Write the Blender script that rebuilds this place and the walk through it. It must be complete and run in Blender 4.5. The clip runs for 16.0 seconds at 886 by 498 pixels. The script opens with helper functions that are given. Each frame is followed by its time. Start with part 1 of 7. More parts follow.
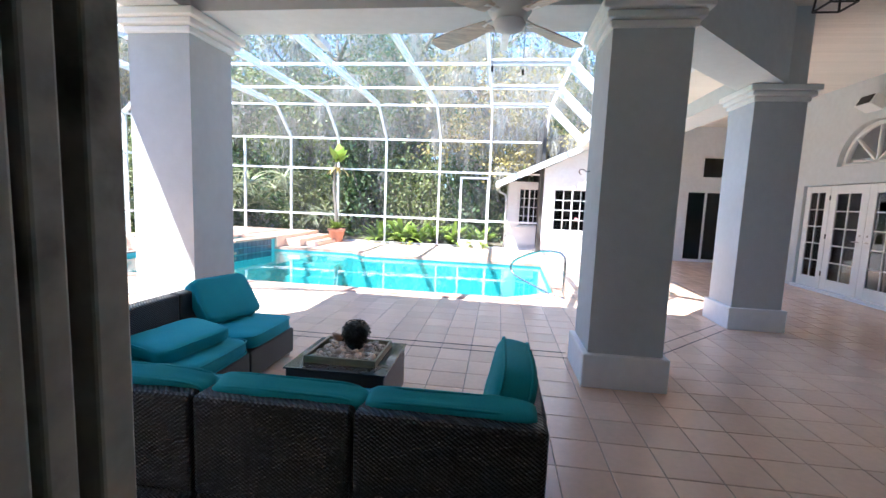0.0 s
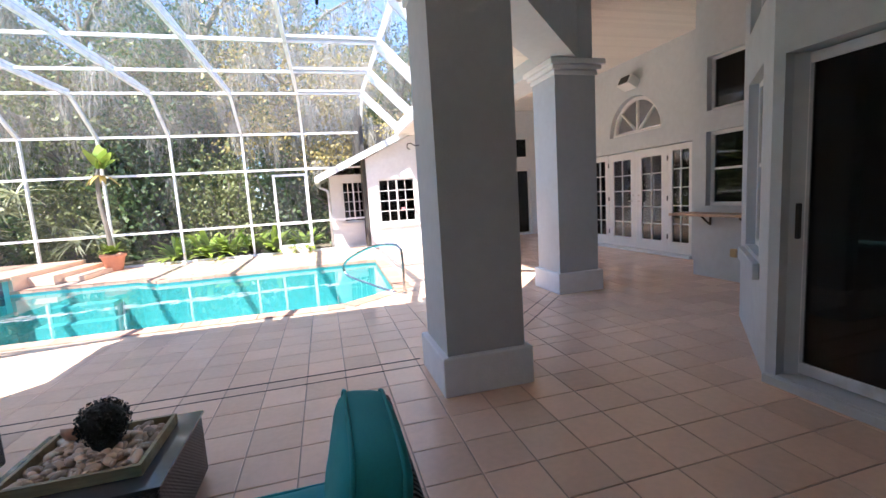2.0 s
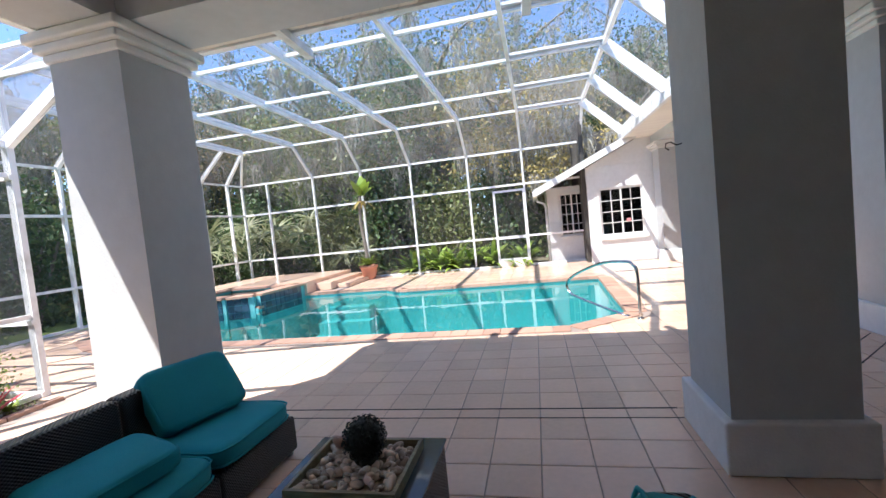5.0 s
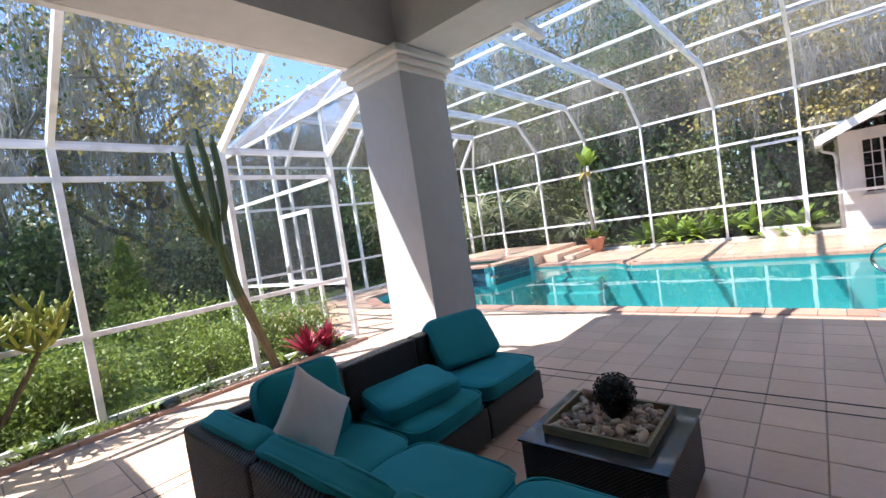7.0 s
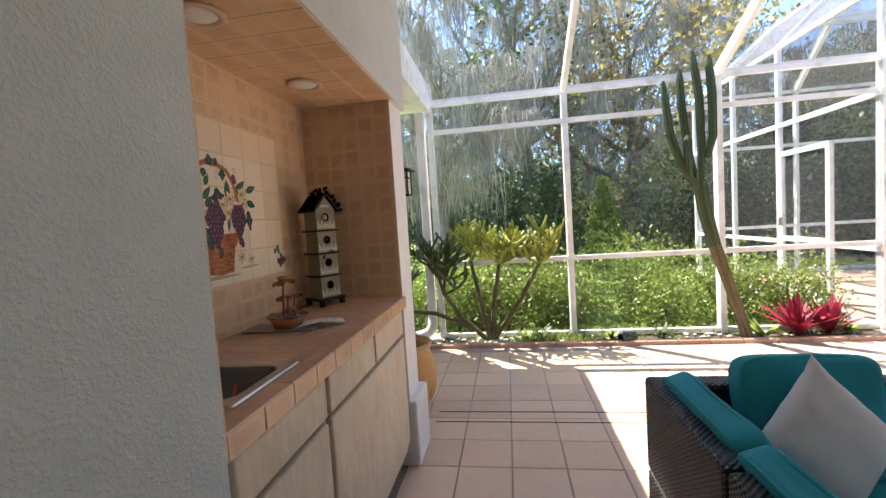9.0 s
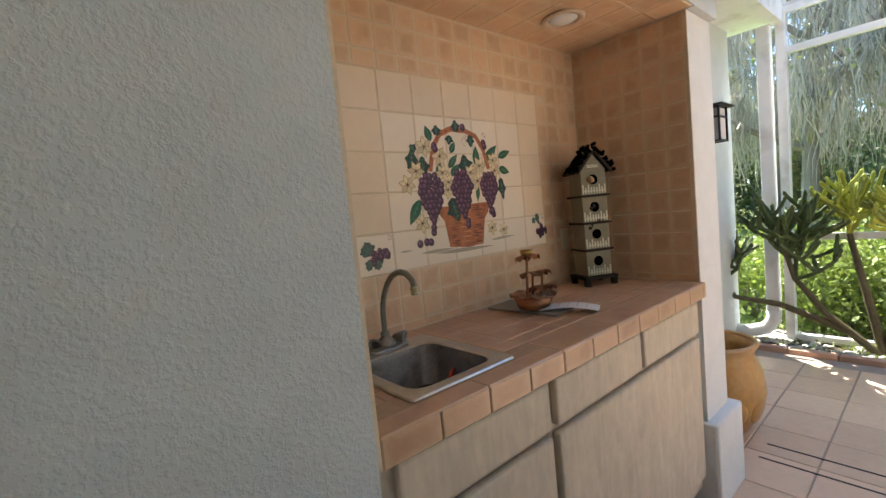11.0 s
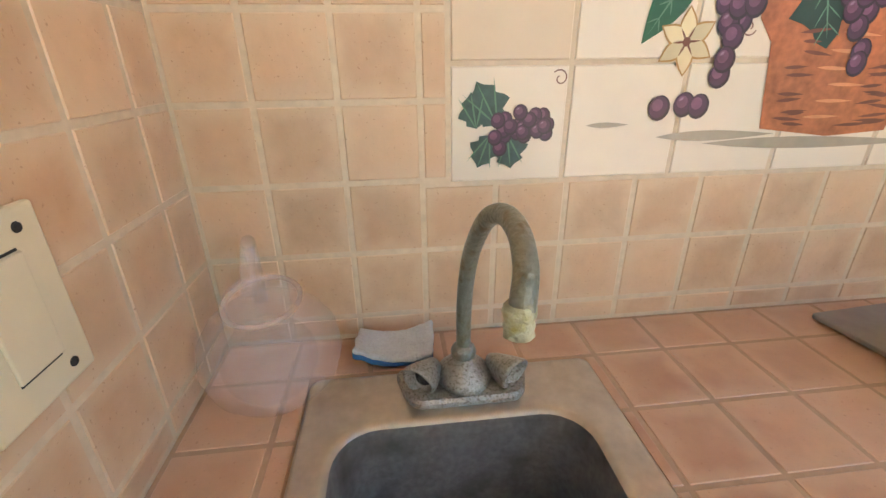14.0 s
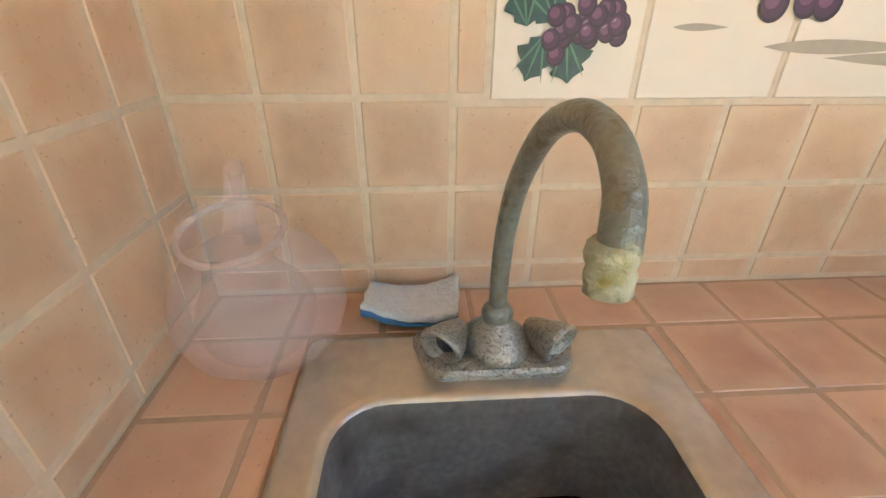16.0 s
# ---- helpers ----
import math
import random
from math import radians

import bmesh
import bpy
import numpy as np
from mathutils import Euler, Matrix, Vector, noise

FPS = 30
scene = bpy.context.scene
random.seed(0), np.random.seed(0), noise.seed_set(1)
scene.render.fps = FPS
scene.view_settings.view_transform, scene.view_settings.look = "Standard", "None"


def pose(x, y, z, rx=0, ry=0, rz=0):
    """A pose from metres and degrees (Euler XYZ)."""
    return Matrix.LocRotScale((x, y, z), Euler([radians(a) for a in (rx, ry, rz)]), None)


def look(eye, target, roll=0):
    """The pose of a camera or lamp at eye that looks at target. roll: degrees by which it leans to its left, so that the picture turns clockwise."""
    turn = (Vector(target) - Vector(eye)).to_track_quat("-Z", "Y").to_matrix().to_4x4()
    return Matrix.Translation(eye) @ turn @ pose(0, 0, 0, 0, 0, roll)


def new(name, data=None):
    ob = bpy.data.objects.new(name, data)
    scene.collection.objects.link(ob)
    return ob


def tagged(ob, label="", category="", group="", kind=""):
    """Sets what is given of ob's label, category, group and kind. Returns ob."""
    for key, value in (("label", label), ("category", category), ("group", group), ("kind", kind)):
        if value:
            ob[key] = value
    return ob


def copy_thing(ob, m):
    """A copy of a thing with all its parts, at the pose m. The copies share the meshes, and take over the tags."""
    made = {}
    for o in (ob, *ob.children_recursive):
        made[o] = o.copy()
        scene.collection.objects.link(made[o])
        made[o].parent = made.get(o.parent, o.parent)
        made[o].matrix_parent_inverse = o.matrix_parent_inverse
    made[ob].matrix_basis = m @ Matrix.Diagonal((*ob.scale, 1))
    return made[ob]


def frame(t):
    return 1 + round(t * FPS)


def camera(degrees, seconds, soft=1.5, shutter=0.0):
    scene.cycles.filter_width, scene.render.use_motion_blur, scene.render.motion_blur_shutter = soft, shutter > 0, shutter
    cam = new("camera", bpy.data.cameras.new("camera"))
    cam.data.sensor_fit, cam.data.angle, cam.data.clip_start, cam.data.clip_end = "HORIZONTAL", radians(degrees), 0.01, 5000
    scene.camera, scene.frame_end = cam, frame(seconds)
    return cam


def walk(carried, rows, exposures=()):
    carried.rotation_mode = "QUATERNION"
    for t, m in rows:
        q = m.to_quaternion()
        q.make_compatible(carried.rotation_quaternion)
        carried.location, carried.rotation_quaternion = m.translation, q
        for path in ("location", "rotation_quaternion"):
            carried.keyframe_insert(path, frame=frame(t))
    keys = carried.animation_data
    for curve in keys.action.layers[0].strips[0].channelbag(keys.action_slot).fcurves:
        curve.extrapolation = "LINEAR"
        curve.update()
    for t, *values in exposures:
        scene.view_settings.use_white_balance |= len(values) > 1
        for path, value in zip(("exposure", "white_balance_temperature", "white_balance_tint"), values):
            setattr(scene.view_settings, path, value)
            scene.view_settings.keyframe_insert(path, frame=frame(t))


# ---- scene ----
cam = camera(92.0, 16.0)
PATH = [
    (0, (0.057, -0.015, 1.398), (-0.191, 1.957, 1.181), 2.3),
    (0.5, (0.08, 0.088, 1.379), (0.176, 2.073, 1.156), 1.9),
    (1, (0.142, 0.252, 1.369), (0.288, 2.231, 1.115), 1.7),
    (1.5, (0.174, 0.471, 1.323), (0.557, 2.417, 1.061), 0.3),
    (2, (0.105, 0.718, 1.331), (0.624, 2.634, 1.088), -3.6),
    (2.5, (0.087, 0.846, 1.34), (0.325, 2.823, 1.151), -3.9),
    (3, (0.073, 0.994, 1.367), (0.053, 2.989, 1.219), -3.7),
    (3.5, (0.012, 1.019, 1.378), (-0.206, 3.004, 1.264), -2.9),
    (3.7, (0.004, 1.035, 1.368), (-0.257, 3.015, 1.259), -2.9),
    (5.8, (-0.078, 1.053, 1.375), (-0.665, 2.96, 1.245), -7.5),
    (6, (-0.075, 1.047, 1.374), (-0.731, 2.931, 1.231), -7.5),
    (6.5, (-0.067, 0.949, 1.361), (-1.024, 2.701, 1.232), -7.0),
    (7, (-0.075, 0.801, 1.379), (-1.402, 2.295, 1.279), -8.5),
    (7.5, (-0.058, 0.767, 1.377), (-1.588, 2.051, 1.264), -9.0),
    (8, (-0.146, 0.809, 1.355), (-1.796, 1.926, 1.184), -3.4),
    (8.1, (-0.19, 0.837, 1.36), (-1.872, 1.904, 1.184), -2.9),
    (8.5, (-0.337, 0.832, 1.371), (-2.23, 1.457, 1.206), -2.9),
    (9, (-0.487, 0.847, 1.34), (-2.46, 0.544, 1.215), -3.7),
    (9.5, (-0.628, 0.89, 1.342), (-2.4, -0.027, 1.209), -1.9),
    (9.6, (-0.651, 0.911, 1.333), (-2.385, -0.078, 1.213), -2.7),
    (11.8, (-1.039, 0.874, 1.301), (-2.126, -0.792, 1.093), -4.8),
    (12, (-1.091, 0.822, 1.295), (-2.134, -0.871, 1.077), -4.6),
    (12.5, (-1.2, 0.649, 1.307), (-2.165, -1.075, 0.996), -3.6),
    (13, (-1.291, 0.518, 1.298), (-2.073, -1.256, 0.807), -2.6),
    (13.5, (-1.408, 0.396, 1.292), (-1.734, -1.466, 0.639), -2.6),
    (14, (-1.439, 0.239, 1.277), (-1.644, -1.586, 0.484), -0.7),
    (14.5, (-1.445, 0.15, 1.235), (-1.587, -1.603, 0.283), -0.1),
    (15, (-1.444, 0.128, 1.21), (-1.552, -1.604, 0.216), 0.2),
    (15.5, (-1.436, 0.128, 1.211), (-1.541, -1.615, 0.235), 0.4),
    (16, (-1.436, 0.161, 1.218), (-1.549, -1.595, 0.267), 0.3),
]
walk(cam, [(t, look(eye, target, roll)) for t, eye, target, roll in PATH], exposures=[(0, 3.76, 5900, 10), (1.2, 3.61, 6350, 14), (2.0, 3.44, 6500, 15), (3.5, 2.92, 6350, 11), (6.0, 2.70, 6300, 11), (8.0, 3.02, 6650, 13), (9.5, 3.30, 7250, 7), (12.0, 3.76, 6800, 4), (13.0, 4.31, 6600, 3), (14.5, 4.90, 6850, 1), (16, 4.97, 6850, 0)])

# ---- light ----
SUN_DIR = Vector((1.0, 1.15, -2.4)).normalized()
world = bpy.data.worlds.new("world")
scene.world = world
world.use_nodes = True
wn = world.node_tree
sky = wn.nodes.new("ShaderNodeTexSky")
sky.sky_type = 'NISHITA'
sky.sun_disc = False
sky.sun_elevation = math.asin(-SUN_DIR.z)
sky.sun_rotation = math.atan2(-SUN_DIR.x, -SUN_DIR.y)
sky.air_density, sky.dust_density, sky.ozone_density = 0.7, 0.1, 6.0
bg = wn.nodes["Background"]
bg.inputs[1].default_value = 0.08
wn.links.new(sky.outputs[0], bg.inputs[0])
sun = new("sun", bpy.data.lights.new("sun", 'SUN'))
sun.data.energy, sun.data.angle, sun.data.color = 2.1, radians(0.5), (1.0, 0.96, 0.90)
sun.matrix_basis = look((0, 0, 30), Vector((0, 0, 30)) + SUN_DIR)

# ---- materials ----
def mat(name, color, rough=0.6, metal=0.0, vary=0.12, scale=3.0, bump=0.0, bump_scale=60.0, fine=40.0, per_object=0.0, spec=0.5, island=0.0, stain=None, stain_scale=2.0, coat=0.0, knock=False, edge=None):
    """Base colour with large and fine variation, bump at real size."""
    m = bpy.data.materials.new(name)
    m.use_nodes = True
    nt = m.node_tree
    n, l = nt.nodes, nt.links
    b = n["Principled BSDF"]
    b.inputs["Roughness"].default_value = rough
    b.inputs["Metallic"].default_value = metal
    b.inputs["Specular IOR Level"].default_value = spec
    b.inputs["Coat Weight"].default_value = coat
    tc = n.new("ShaderNodeTexCoord")
    geo = n.new("ShaderNodeNewGeometry")
    def noise_node(s, detail=4):
        t = n.new("ShaderNodeTexNoise")
        t.inputs["Scale"].default_value = s
        t.inputs["Detail"].default_value = detail
        l.new(geo.outputs["Position"], t.inputs["Vector"])
        return t
    big, small = noise_node(scale), noise_node(fine, 3)
    add = n.new("ShaderNodeMath"); add.operation = 'ADD'
    l.new(big.outputs["Fac"], add.inputs[0]); l.new(small.outputs["Fac"], add.inputs[1])
    last = add
    if per_object or island:
        if island:
            src, out, amount = geo, "Random Per Island", island
        else:
            src, out, amount = n.new("ShaderNodeObjectInfo"), "Random", per_object
        mul = n.new("ShaderNodeMath"); mul.operation = 'MULTIPLY_ADD'
        l.new(src.outputs[out], mul.inputs[0])
        mul.inputs[1].default_value = amount / max(vary, 0.01)
        l.new(add.outputs[0], mul.inputs[2])
        last = mul
    mr = n.new("ShaderNodeMapRange")
    mr.inputs[1].default_value, mr.inputs[2].default_value = 0.6, 1.4 + (island or per_object) / max(vary, 0.01)
    mr.inputs[3].default_value, mr.inputs[4].default_value = 1 - vary - (island or per_object) / 2, 1 + vary + (island or per_object) / 2
    l.new(last.outputs[0], mr.inputs[0])
    hsv = n.new("ShaderNodeHueSaturation")
    hsv.inputs["Color"].default_value = (*color, 1)
    l.new(mr.outputs[0], hsv.inputs["Value"])
    col = hsv.outputs[0]
    if stain:
        st = noise_node(stain_scale, 6)
        ramp = n.new("ShaderNodeMapRange")
        ramp.inputs[1].default_value, ramp.inputs[2].default_value = 0.52, 0.7
        l.new(st.outputs["Fac"], ramp.inputs[0])
        mx = n.new("ShaderNodeMix"); mx.data_type = 'RGBA'
        l.new(ramp.outputs[0], mx.inputs[0]); l.new(col, mx.inputs[6])
        mx.inputs[7].default_value = (*stain, 1)
        col = mx.outputs[2]
    if edge:
        # paler glaze towards the rim of each tile
        sp = n.new("ShaderNodeSeparateXYZ"); l.new(tc.outputs["Generated"], sp.inputs[0])
        def tent(axis):
            q = n.new("ShaderNodeMath"); q.operation = 'PINGPONG'; q.inputs[1].default_value = 0.5
            l.new(sp.outputs[axis], q.inputs[0])
            return q
        mn = n.new("ShaderNodeMath"); mn.operation = 'MINIMUM'
        l.new(tent("X").outputs[0], mn.inputs[0]); l.new(tent("Z").outputs[0], mn.inputs[1])
        wob = n.new("ShaderNodeMath"); wob.operation = 'MULTIPLY_ADD'
        l.new(noise_node(22, 4).outputs["Fac"], wob.inputs[0]); wob.inputs[1].default_value = 0.45
        l.new(mn.outputs[0], wob.inputs[2])
        er = n.new("ShaderNodeMapRange"); er.interpolation_type = 'SMOOTHSTEP'
        er.inputs[1].default_value, er.inputs[2].default_value = 0.22, 0.50
        er.inputs[3].default_value, er.inputs[4].default_value = 0.85, 0.0
        l.new(wob.outputs[0], er.inputs[0])
        mx = n.new("ShaderNodeMix"); mx.data_type = 'RGBA'
        l.new(er.outputs[0], mx.inputs[0]); l.new(col, mx.inputs[6])
        mx.inputs[7].default_value = (*edge, 1)
        col = mx.outputs[2]
        # fine dark crazing and specks
        sk = noise_node(260, 2)
        kr2 = n.new("ShaderNodeMapRange"); kr2.inputs[1].default_value, kr2.inputs[2].default_value = 0.66, 0.74
        kr2.inputs[4].default_value = 0.5
        l.new(sk.outputs["Fac"], kr2.inputs[0])
        mk = n.new("ShaderNodeMix"); mk.data_type = 'RGBA'
        l.new(kr2.outputs[0], mk.inputs[0]); l.new(col, mk.inputs[6])
        mk.inputs[7].default_value = (0.36, 0.17, 0.10, 1)
        col = mk.outputs[2]
    l.new(col, b.inputs["Base Color"])
    if bump:
        bt = noise_node(bump_scale, 3)
        bn = n.new("ShaderNodeBump")
        bn.inputs["Strength"].default_value = min(1, bump)
        bn.inputs["Distance"].default_value = 0.004 if bump <= 1 else 0.008
        height = bt.outputs["Fac"]
        if knock:
            # flattened blobs of plaster with bare ground between them
            bt.inputs["Detail"].default_value = 2
            kr = n.new("ShaderNodeMapRange")
            kr.interpolation_type = 'SMOOTHSTEP'
            kr.inputs[1].default_value, kr.inputs[2].default_value = 0.42, 0.66
            l.new(height, kr.inputs[0])
            height = kr.outputs[0]
        l.new(height, bn.inputs["Height"]); l.new(bn.outputs[0], b.inputs["Normal"])
    return m


def screen_mat(name, cover, color):
    m = bpy.data.materials.new(name); m.use_nodes = True
    n, l = m.node_tree.nodes, m.node_tree.links
    n.remove(n["Principled BSDF"])
    mix, tr, df = n.new("ShaderNodeMixShader"), n.new("ShaderNodeBsdfTransparent"), n.new("ShaderNodeBsdfDiffuse")
    df.inputs[0].default_value = (*color, 1)
    mix.inputs[0].default_value = cover
    l.new(tr.outputs[0], mix.inputs[1]); l.new(df.outputs[0], mix.inputs[2])
    l.new(mix.outputs[0], n["Material Output"].inputs[0])
    return m


def clear_mat(name, tint, ior=1.45, rough=0.0, ripple=0.0, gloss=1.0):
    """A clear sheet: tinted, with mirror gloss by Fresnel."""
    m = bpy.data.materials.new(name); m.use_nodes = True
    n, l = m.node_tree.nodes, m.node_tree.links
    n.remove(n["Principled BSDF"])
    mix, tr, gl, fr = n.new("ShaderNodeMixShader"), n.new("ShaderNodeBsdfTransparent"), n.new("ShaderNodeBsdfGlossy"), n.new("ShaderNodeFresnel")
    tr.inputs[0].default_value = (*tint, 1)
    gl.inputs["Roughness"].default_value = rough
    gl.inputs["Color"].default_value = (gloss, gloss, gloss, 1)
    fr.inputs["IOR"].default_value = ior
    if ripple:
        geo, tx, bp = n.new("ShaderNodeNewGeometry"), n.new("ShaderNodeTexNoise"), n.new("ShaderNodeBump")
        tx.inputs["Scale"].default_value = 2.2
        bp.inputs["Strength"].default_value, bp.inputs["Distance"].default_value = ripple, 0.02
        l.new(geo.outputs["Position"], tx.inputs["Vector"]); l.new(tx.outputs["Fac"], bp.inputs["Height"])
        l.new(bp.outputs[0], gl.inputs["Normal"]); l.new(bp.outputs[0], fr.inputs["Normal"])
    l.new(fr.outputs[0], mix.inputs[0]); l.new(tr.outputs[0], mix.inputs[1]); l.new(gl.outputs[0], mix.inputs[2])
    l.new(mix.outputs[0], n["Material Output"].inputs[0])
    return m


def leaf_mat(name, color, trans=0.35, island=0.5):
    m = mat(name, color, rough=0.5, vary=0.2, scale=0.6, island=island, fine=8.0)
    n, l = m.node_tree.nodes, m.node_tree.links
    b = n["Principled BSDF"]
    mix, tl = n.new("ShaderNodeMixShader"), n.new("ShaderNodeBsdfTranslucent")
    mix.inputs[0].default_value = trans
    src = b.inputs["Base Color"].links[0].from_socket
    l.new(src, tl.inputs[0])
    l.new(b.outputs[0], mix.inputs[1]); l.new(tl.outputs[0], mix.inputs[2])
    l.new(mix.outputs[0], n["Material Output"].inputs[0])
    return m


def wicker_mat():
    m = mat("black_wicker", (0.010, 0.009, 0.009), rough=0.36, vary=0.3, spec=0.5)
    n, l = m.node_tree.nodes, m.node_tree.links
    tc = n.new("ShaderNodeTexCoord")
    sep = n.new("ShaderNodeSeparateXYZ"); l.new(tc.outputs["Object"], sep.inputs[0])
    def wave(a, b_, k):
        s = n.new("ShaderNodeMath"); s.operation = 'ADD'
        l.new(sep.outputs[a], s.inputs[0]); l.new(sep.outputs[b_], s.inputs[1])
        q = n.new("ShaderNodeMath"); q.operation = 'MULTIPLY'; q.inputs[1].default_value = k
        l.new(s.outputs[0], q.inputs[0])
        w = n.new("ShaderNodeMath"); w.operation = 'SINE'; l.new(q.outputs[0], w.inputs[0])
        return w
    wa = wave("X", "Y", 2 * math.pi / 0.022)
    zz = n.new("ShaderNodeMath"); zz.operation = 'MULTIPLY'; zz.inputs[1].default_value = 2 * math.pi / 0.016
    l.new(sep.outputs["Z"], zz.inputs[0])
    wz = n.new("ShaderNodeMath"); wz.operation = 'SINE'; l.new(zz.outputs[0], wz.inputs[0])
    pr = n.new("ShaderNodeMath"); pr.operation = 'MULTIPLY'
    l.new(wa.outputs[0], pr.inputs[0]); l.new(wz.outputs[0], pr.inputs[1])
    bn = n.new("ShaderNodeBump"); bn.inputs["Strength"].default_value, bn.inputs["Distance"].default_value = 0.65, 0.005
    l.new(pr.outputs[0], bn.inputs["Height"]); l.new(bn.outputs[0], n["Principled BSDF"].inputs["Normal"])
    return m


def wood_mat(name, color, rough=0.5, along="Z", k=14.0, depth=0.25):
    m = mat(name, color, rough=rough, vary=0.1, scale=4)
    n, l = m.node_tree.nodes, m.node_tree.links
    geo, mp, tx = n.new("ShaderNodeNewGeometry"), n.new("ShaderNodeMapping"), n.new("ShaderNodeTexNoise")
    sc = {"X": (1.5, k, k), "Y": (k, 1.5, k), "Z": (k, k, 1.5)}[along]
    mp.inputs["Scale"].default_value = sc
    tx.inputs["Scale"].default_value, tx.inputs["Detail"].default_value, tx.inputs["Distortion"].default_value = 3.0, 6, 1.2
    l.new(geo.outputs["Position"], mp.inputs[0]); l.new(mp.outputs[0], tx.inputs["Vector"])
    mr = n.new("ShaderNodeMapRange"); mr.inputs[1].default_value, mr.inputs[2].default_value = 0.3, 0.7
    mr.inputs[3].default_value, mr.inputs[4].default_value = 1 - depth, 1 + depth
    l.new(tx.outputs["Fac"], mr.inputs[0])
    h = n.new("ShaderNodeHueSaturation")
    b = n["Principled BSDF"]
    l.new(b.inputs["Base Color"].links[0].from_socket, h.inputs["Color"]); l.new(mr.outputs[0], h.inputs["Value"])
    l.new(h.outputs[0], b.inputs["Base Color"])
    return m


M_STUCCO = mat("grey_stucco", (0.575, 0.61, 0.625), rough=0.85, vary=0.05, bump=0.34, bump_scale=140, fine=12, knock=True)
M_STUCCO_W = mat("white_stucco", (0.78, 0.79, 0.80), rough=0.8, vary=0.05, bump=0.5, bump_scale=70, fine=12)
M_COLUMN = mat("column_stucco", (0.50, 0.52, 0.53), rough=0.8, vary=0.05, bump=0.5, bump_scale=60, fine=12)
M_TRIM = mat("white_trim", (0.80, 0.80, 0.78), rough=0.5, vary=0.04, fine=10)
M_ALU = mat("white_aluminium", (0.82, 0.83, 0.84), rough=0.4, vary=0.04, fine=6, stain=(0.6, 0.6, 0.58), stain_scale=5)
M_CEIL = mat("cream_ceiling_boards", (0.82, 0.78, 0.71), rough=0.6, vary=0.04, island=0.05)
M_DECK = mat("terracotta_deck_tile", (0.78, 0.55, 0.41), rough=0.20, vary=0.10, scale=2.5, fine=25, per_object=0.10, bump=0.12, bump_scale=40, spec=0.45)
M_DECK_J = mat("terracotta_deck_tile_far", (0.78, 0.55, 0.41), rough=0.20, vary=0.10, scale=2.5, fine=25, island=0.10, bump=0.12, bump_scale=40, spec=0.45)
M_GROUT = mat("deck_grout", (0.34, 0.27, 0.23), rough=0.9, vary=0.15, fine=60)
M_COPING = mat("brick_coping", (0.50, 0.30, 0.22), rough=0.7, vary=0.15, island=0.25, bump=0.3)
M_POOL = mat("pool_plaster", (0.16, 0.50, 0.52), rough=0.7, vary=0.06, scale=1.5, fine=8)
M_WATER = clear_mat("pool_water", (0.55, 0.86, 0.86), ior=1.33, ripple=0.12)
M_BLUETILE = mat("blue_glazed_tile", (0.035, 0.08, 0.12), rough=0.12, vary=0.2, per_object=0.6)
M_SCREEN = screen_mat("insect_screen", 0.15, (0.10, 0.10, 0.11))
M_SCREEN_R = screen_mat("roof_insect_screen", 0.40, (0.36, 0.36, 0.40))
M_SCREEN_D = screen_mat("shade_screen", 0.58, (0.17, 0.17, 0.19))
M_WICKER = wicker_mat()
M_TEAL = mat("teal_cushion_fabric", (0.012, 0.30, 0.36), rough=0.85, vary=0.08, scale=5, bump=0.3, bump_scale=400, fine=120)
M_WHITE_F = mat("white_pillow_fabric", (0.72, 0.70, 0.70), rough=0.9, vary=0.05, bump=0.4, bump_scale=300)
M_GLASS = clear_mat("window_glass", (0.40, 0.42, 0.42), ior=1.6, gloss=0.8)
# near black: the shade of unlit rooms put into the wall colour
M_DARK = mat("shade_dark_interior", (0.06, 0.055, 0.05), rough=0.8, vary=0.2)
M_TABLEGLASS = mat("frosted_table_glass", (0.06, 0.065, 0.07), rough=0.05, vary=0.1, spec=0.6)
M_BARTILE = mat("peach_glazed_tile", (0.63, 0.425, 0.275), rough=0.34, vary=0.10, scale=14, fine=60, per_object=0.14, bump=0.2, bump_scale=50, stain=(0.57, 0.35, 0.21), stain_scale=9, edge=(0.69, 0.51, 0.345))
M_COUNTER = mat("peach_counter_tile", (0.60, 0.37, 0.24), rough=0.32, vary=0.10, scale=10, fine=60, per_object=0.12, bump=0.2, bump_scale=40, stain=(0.47, 0.27, 0.18), stain_scale=9, edge=(0.64, 0.43, 0.29))
M_BARGROUT = mat("tan_grout", (0.66, 0.54, 0.40), rough=0.9, vary=0.15, fine=80)
M_MURALTILE = mat("cream_mural_tile", (0.74, 0.60, 0.45), rough=0.3, vary=0.05, scale=6, per_object=0.06)
M_CAB = wood_mat("whitewashed_oak", (0.62, 0.53, 0.42), rough=0.55, along="Z", k=10, depth=0.10)
M_STEEL = mat("brushed_steel", (0.58, 0.55, 0.51), rough=0.34, metal=1.0, vary=0.15, scale=30, fine=90)
M_ZINC = mat("corroded_nickel", (0.27, 0.29, 0.25), rough=0.40, metal=0.55, vary=0.20, scale=25, fine=200, stain=(0.21, 0.18, 0.12), stain_scale=90, bump=0.5, bump_scale=260)
M_LIME = mat("lime_scale", (0.44, 0.44, 0.31), rough=0.9, vary=0.35, scale=60, bump=1.0, bump_scale=190, stain=(0.33, 0.29, 0.10), stain_scale=70)
M_BLACK = mat("black_paint", (0.02, 0.02, 0.02), rough=0.5, vary=0.2)
M_SOIL = mat("soil", (0.07, 0.05, 0.035), rough=0.95, vary=0.4, scale=5, bump=1.5, bump_scale=40)
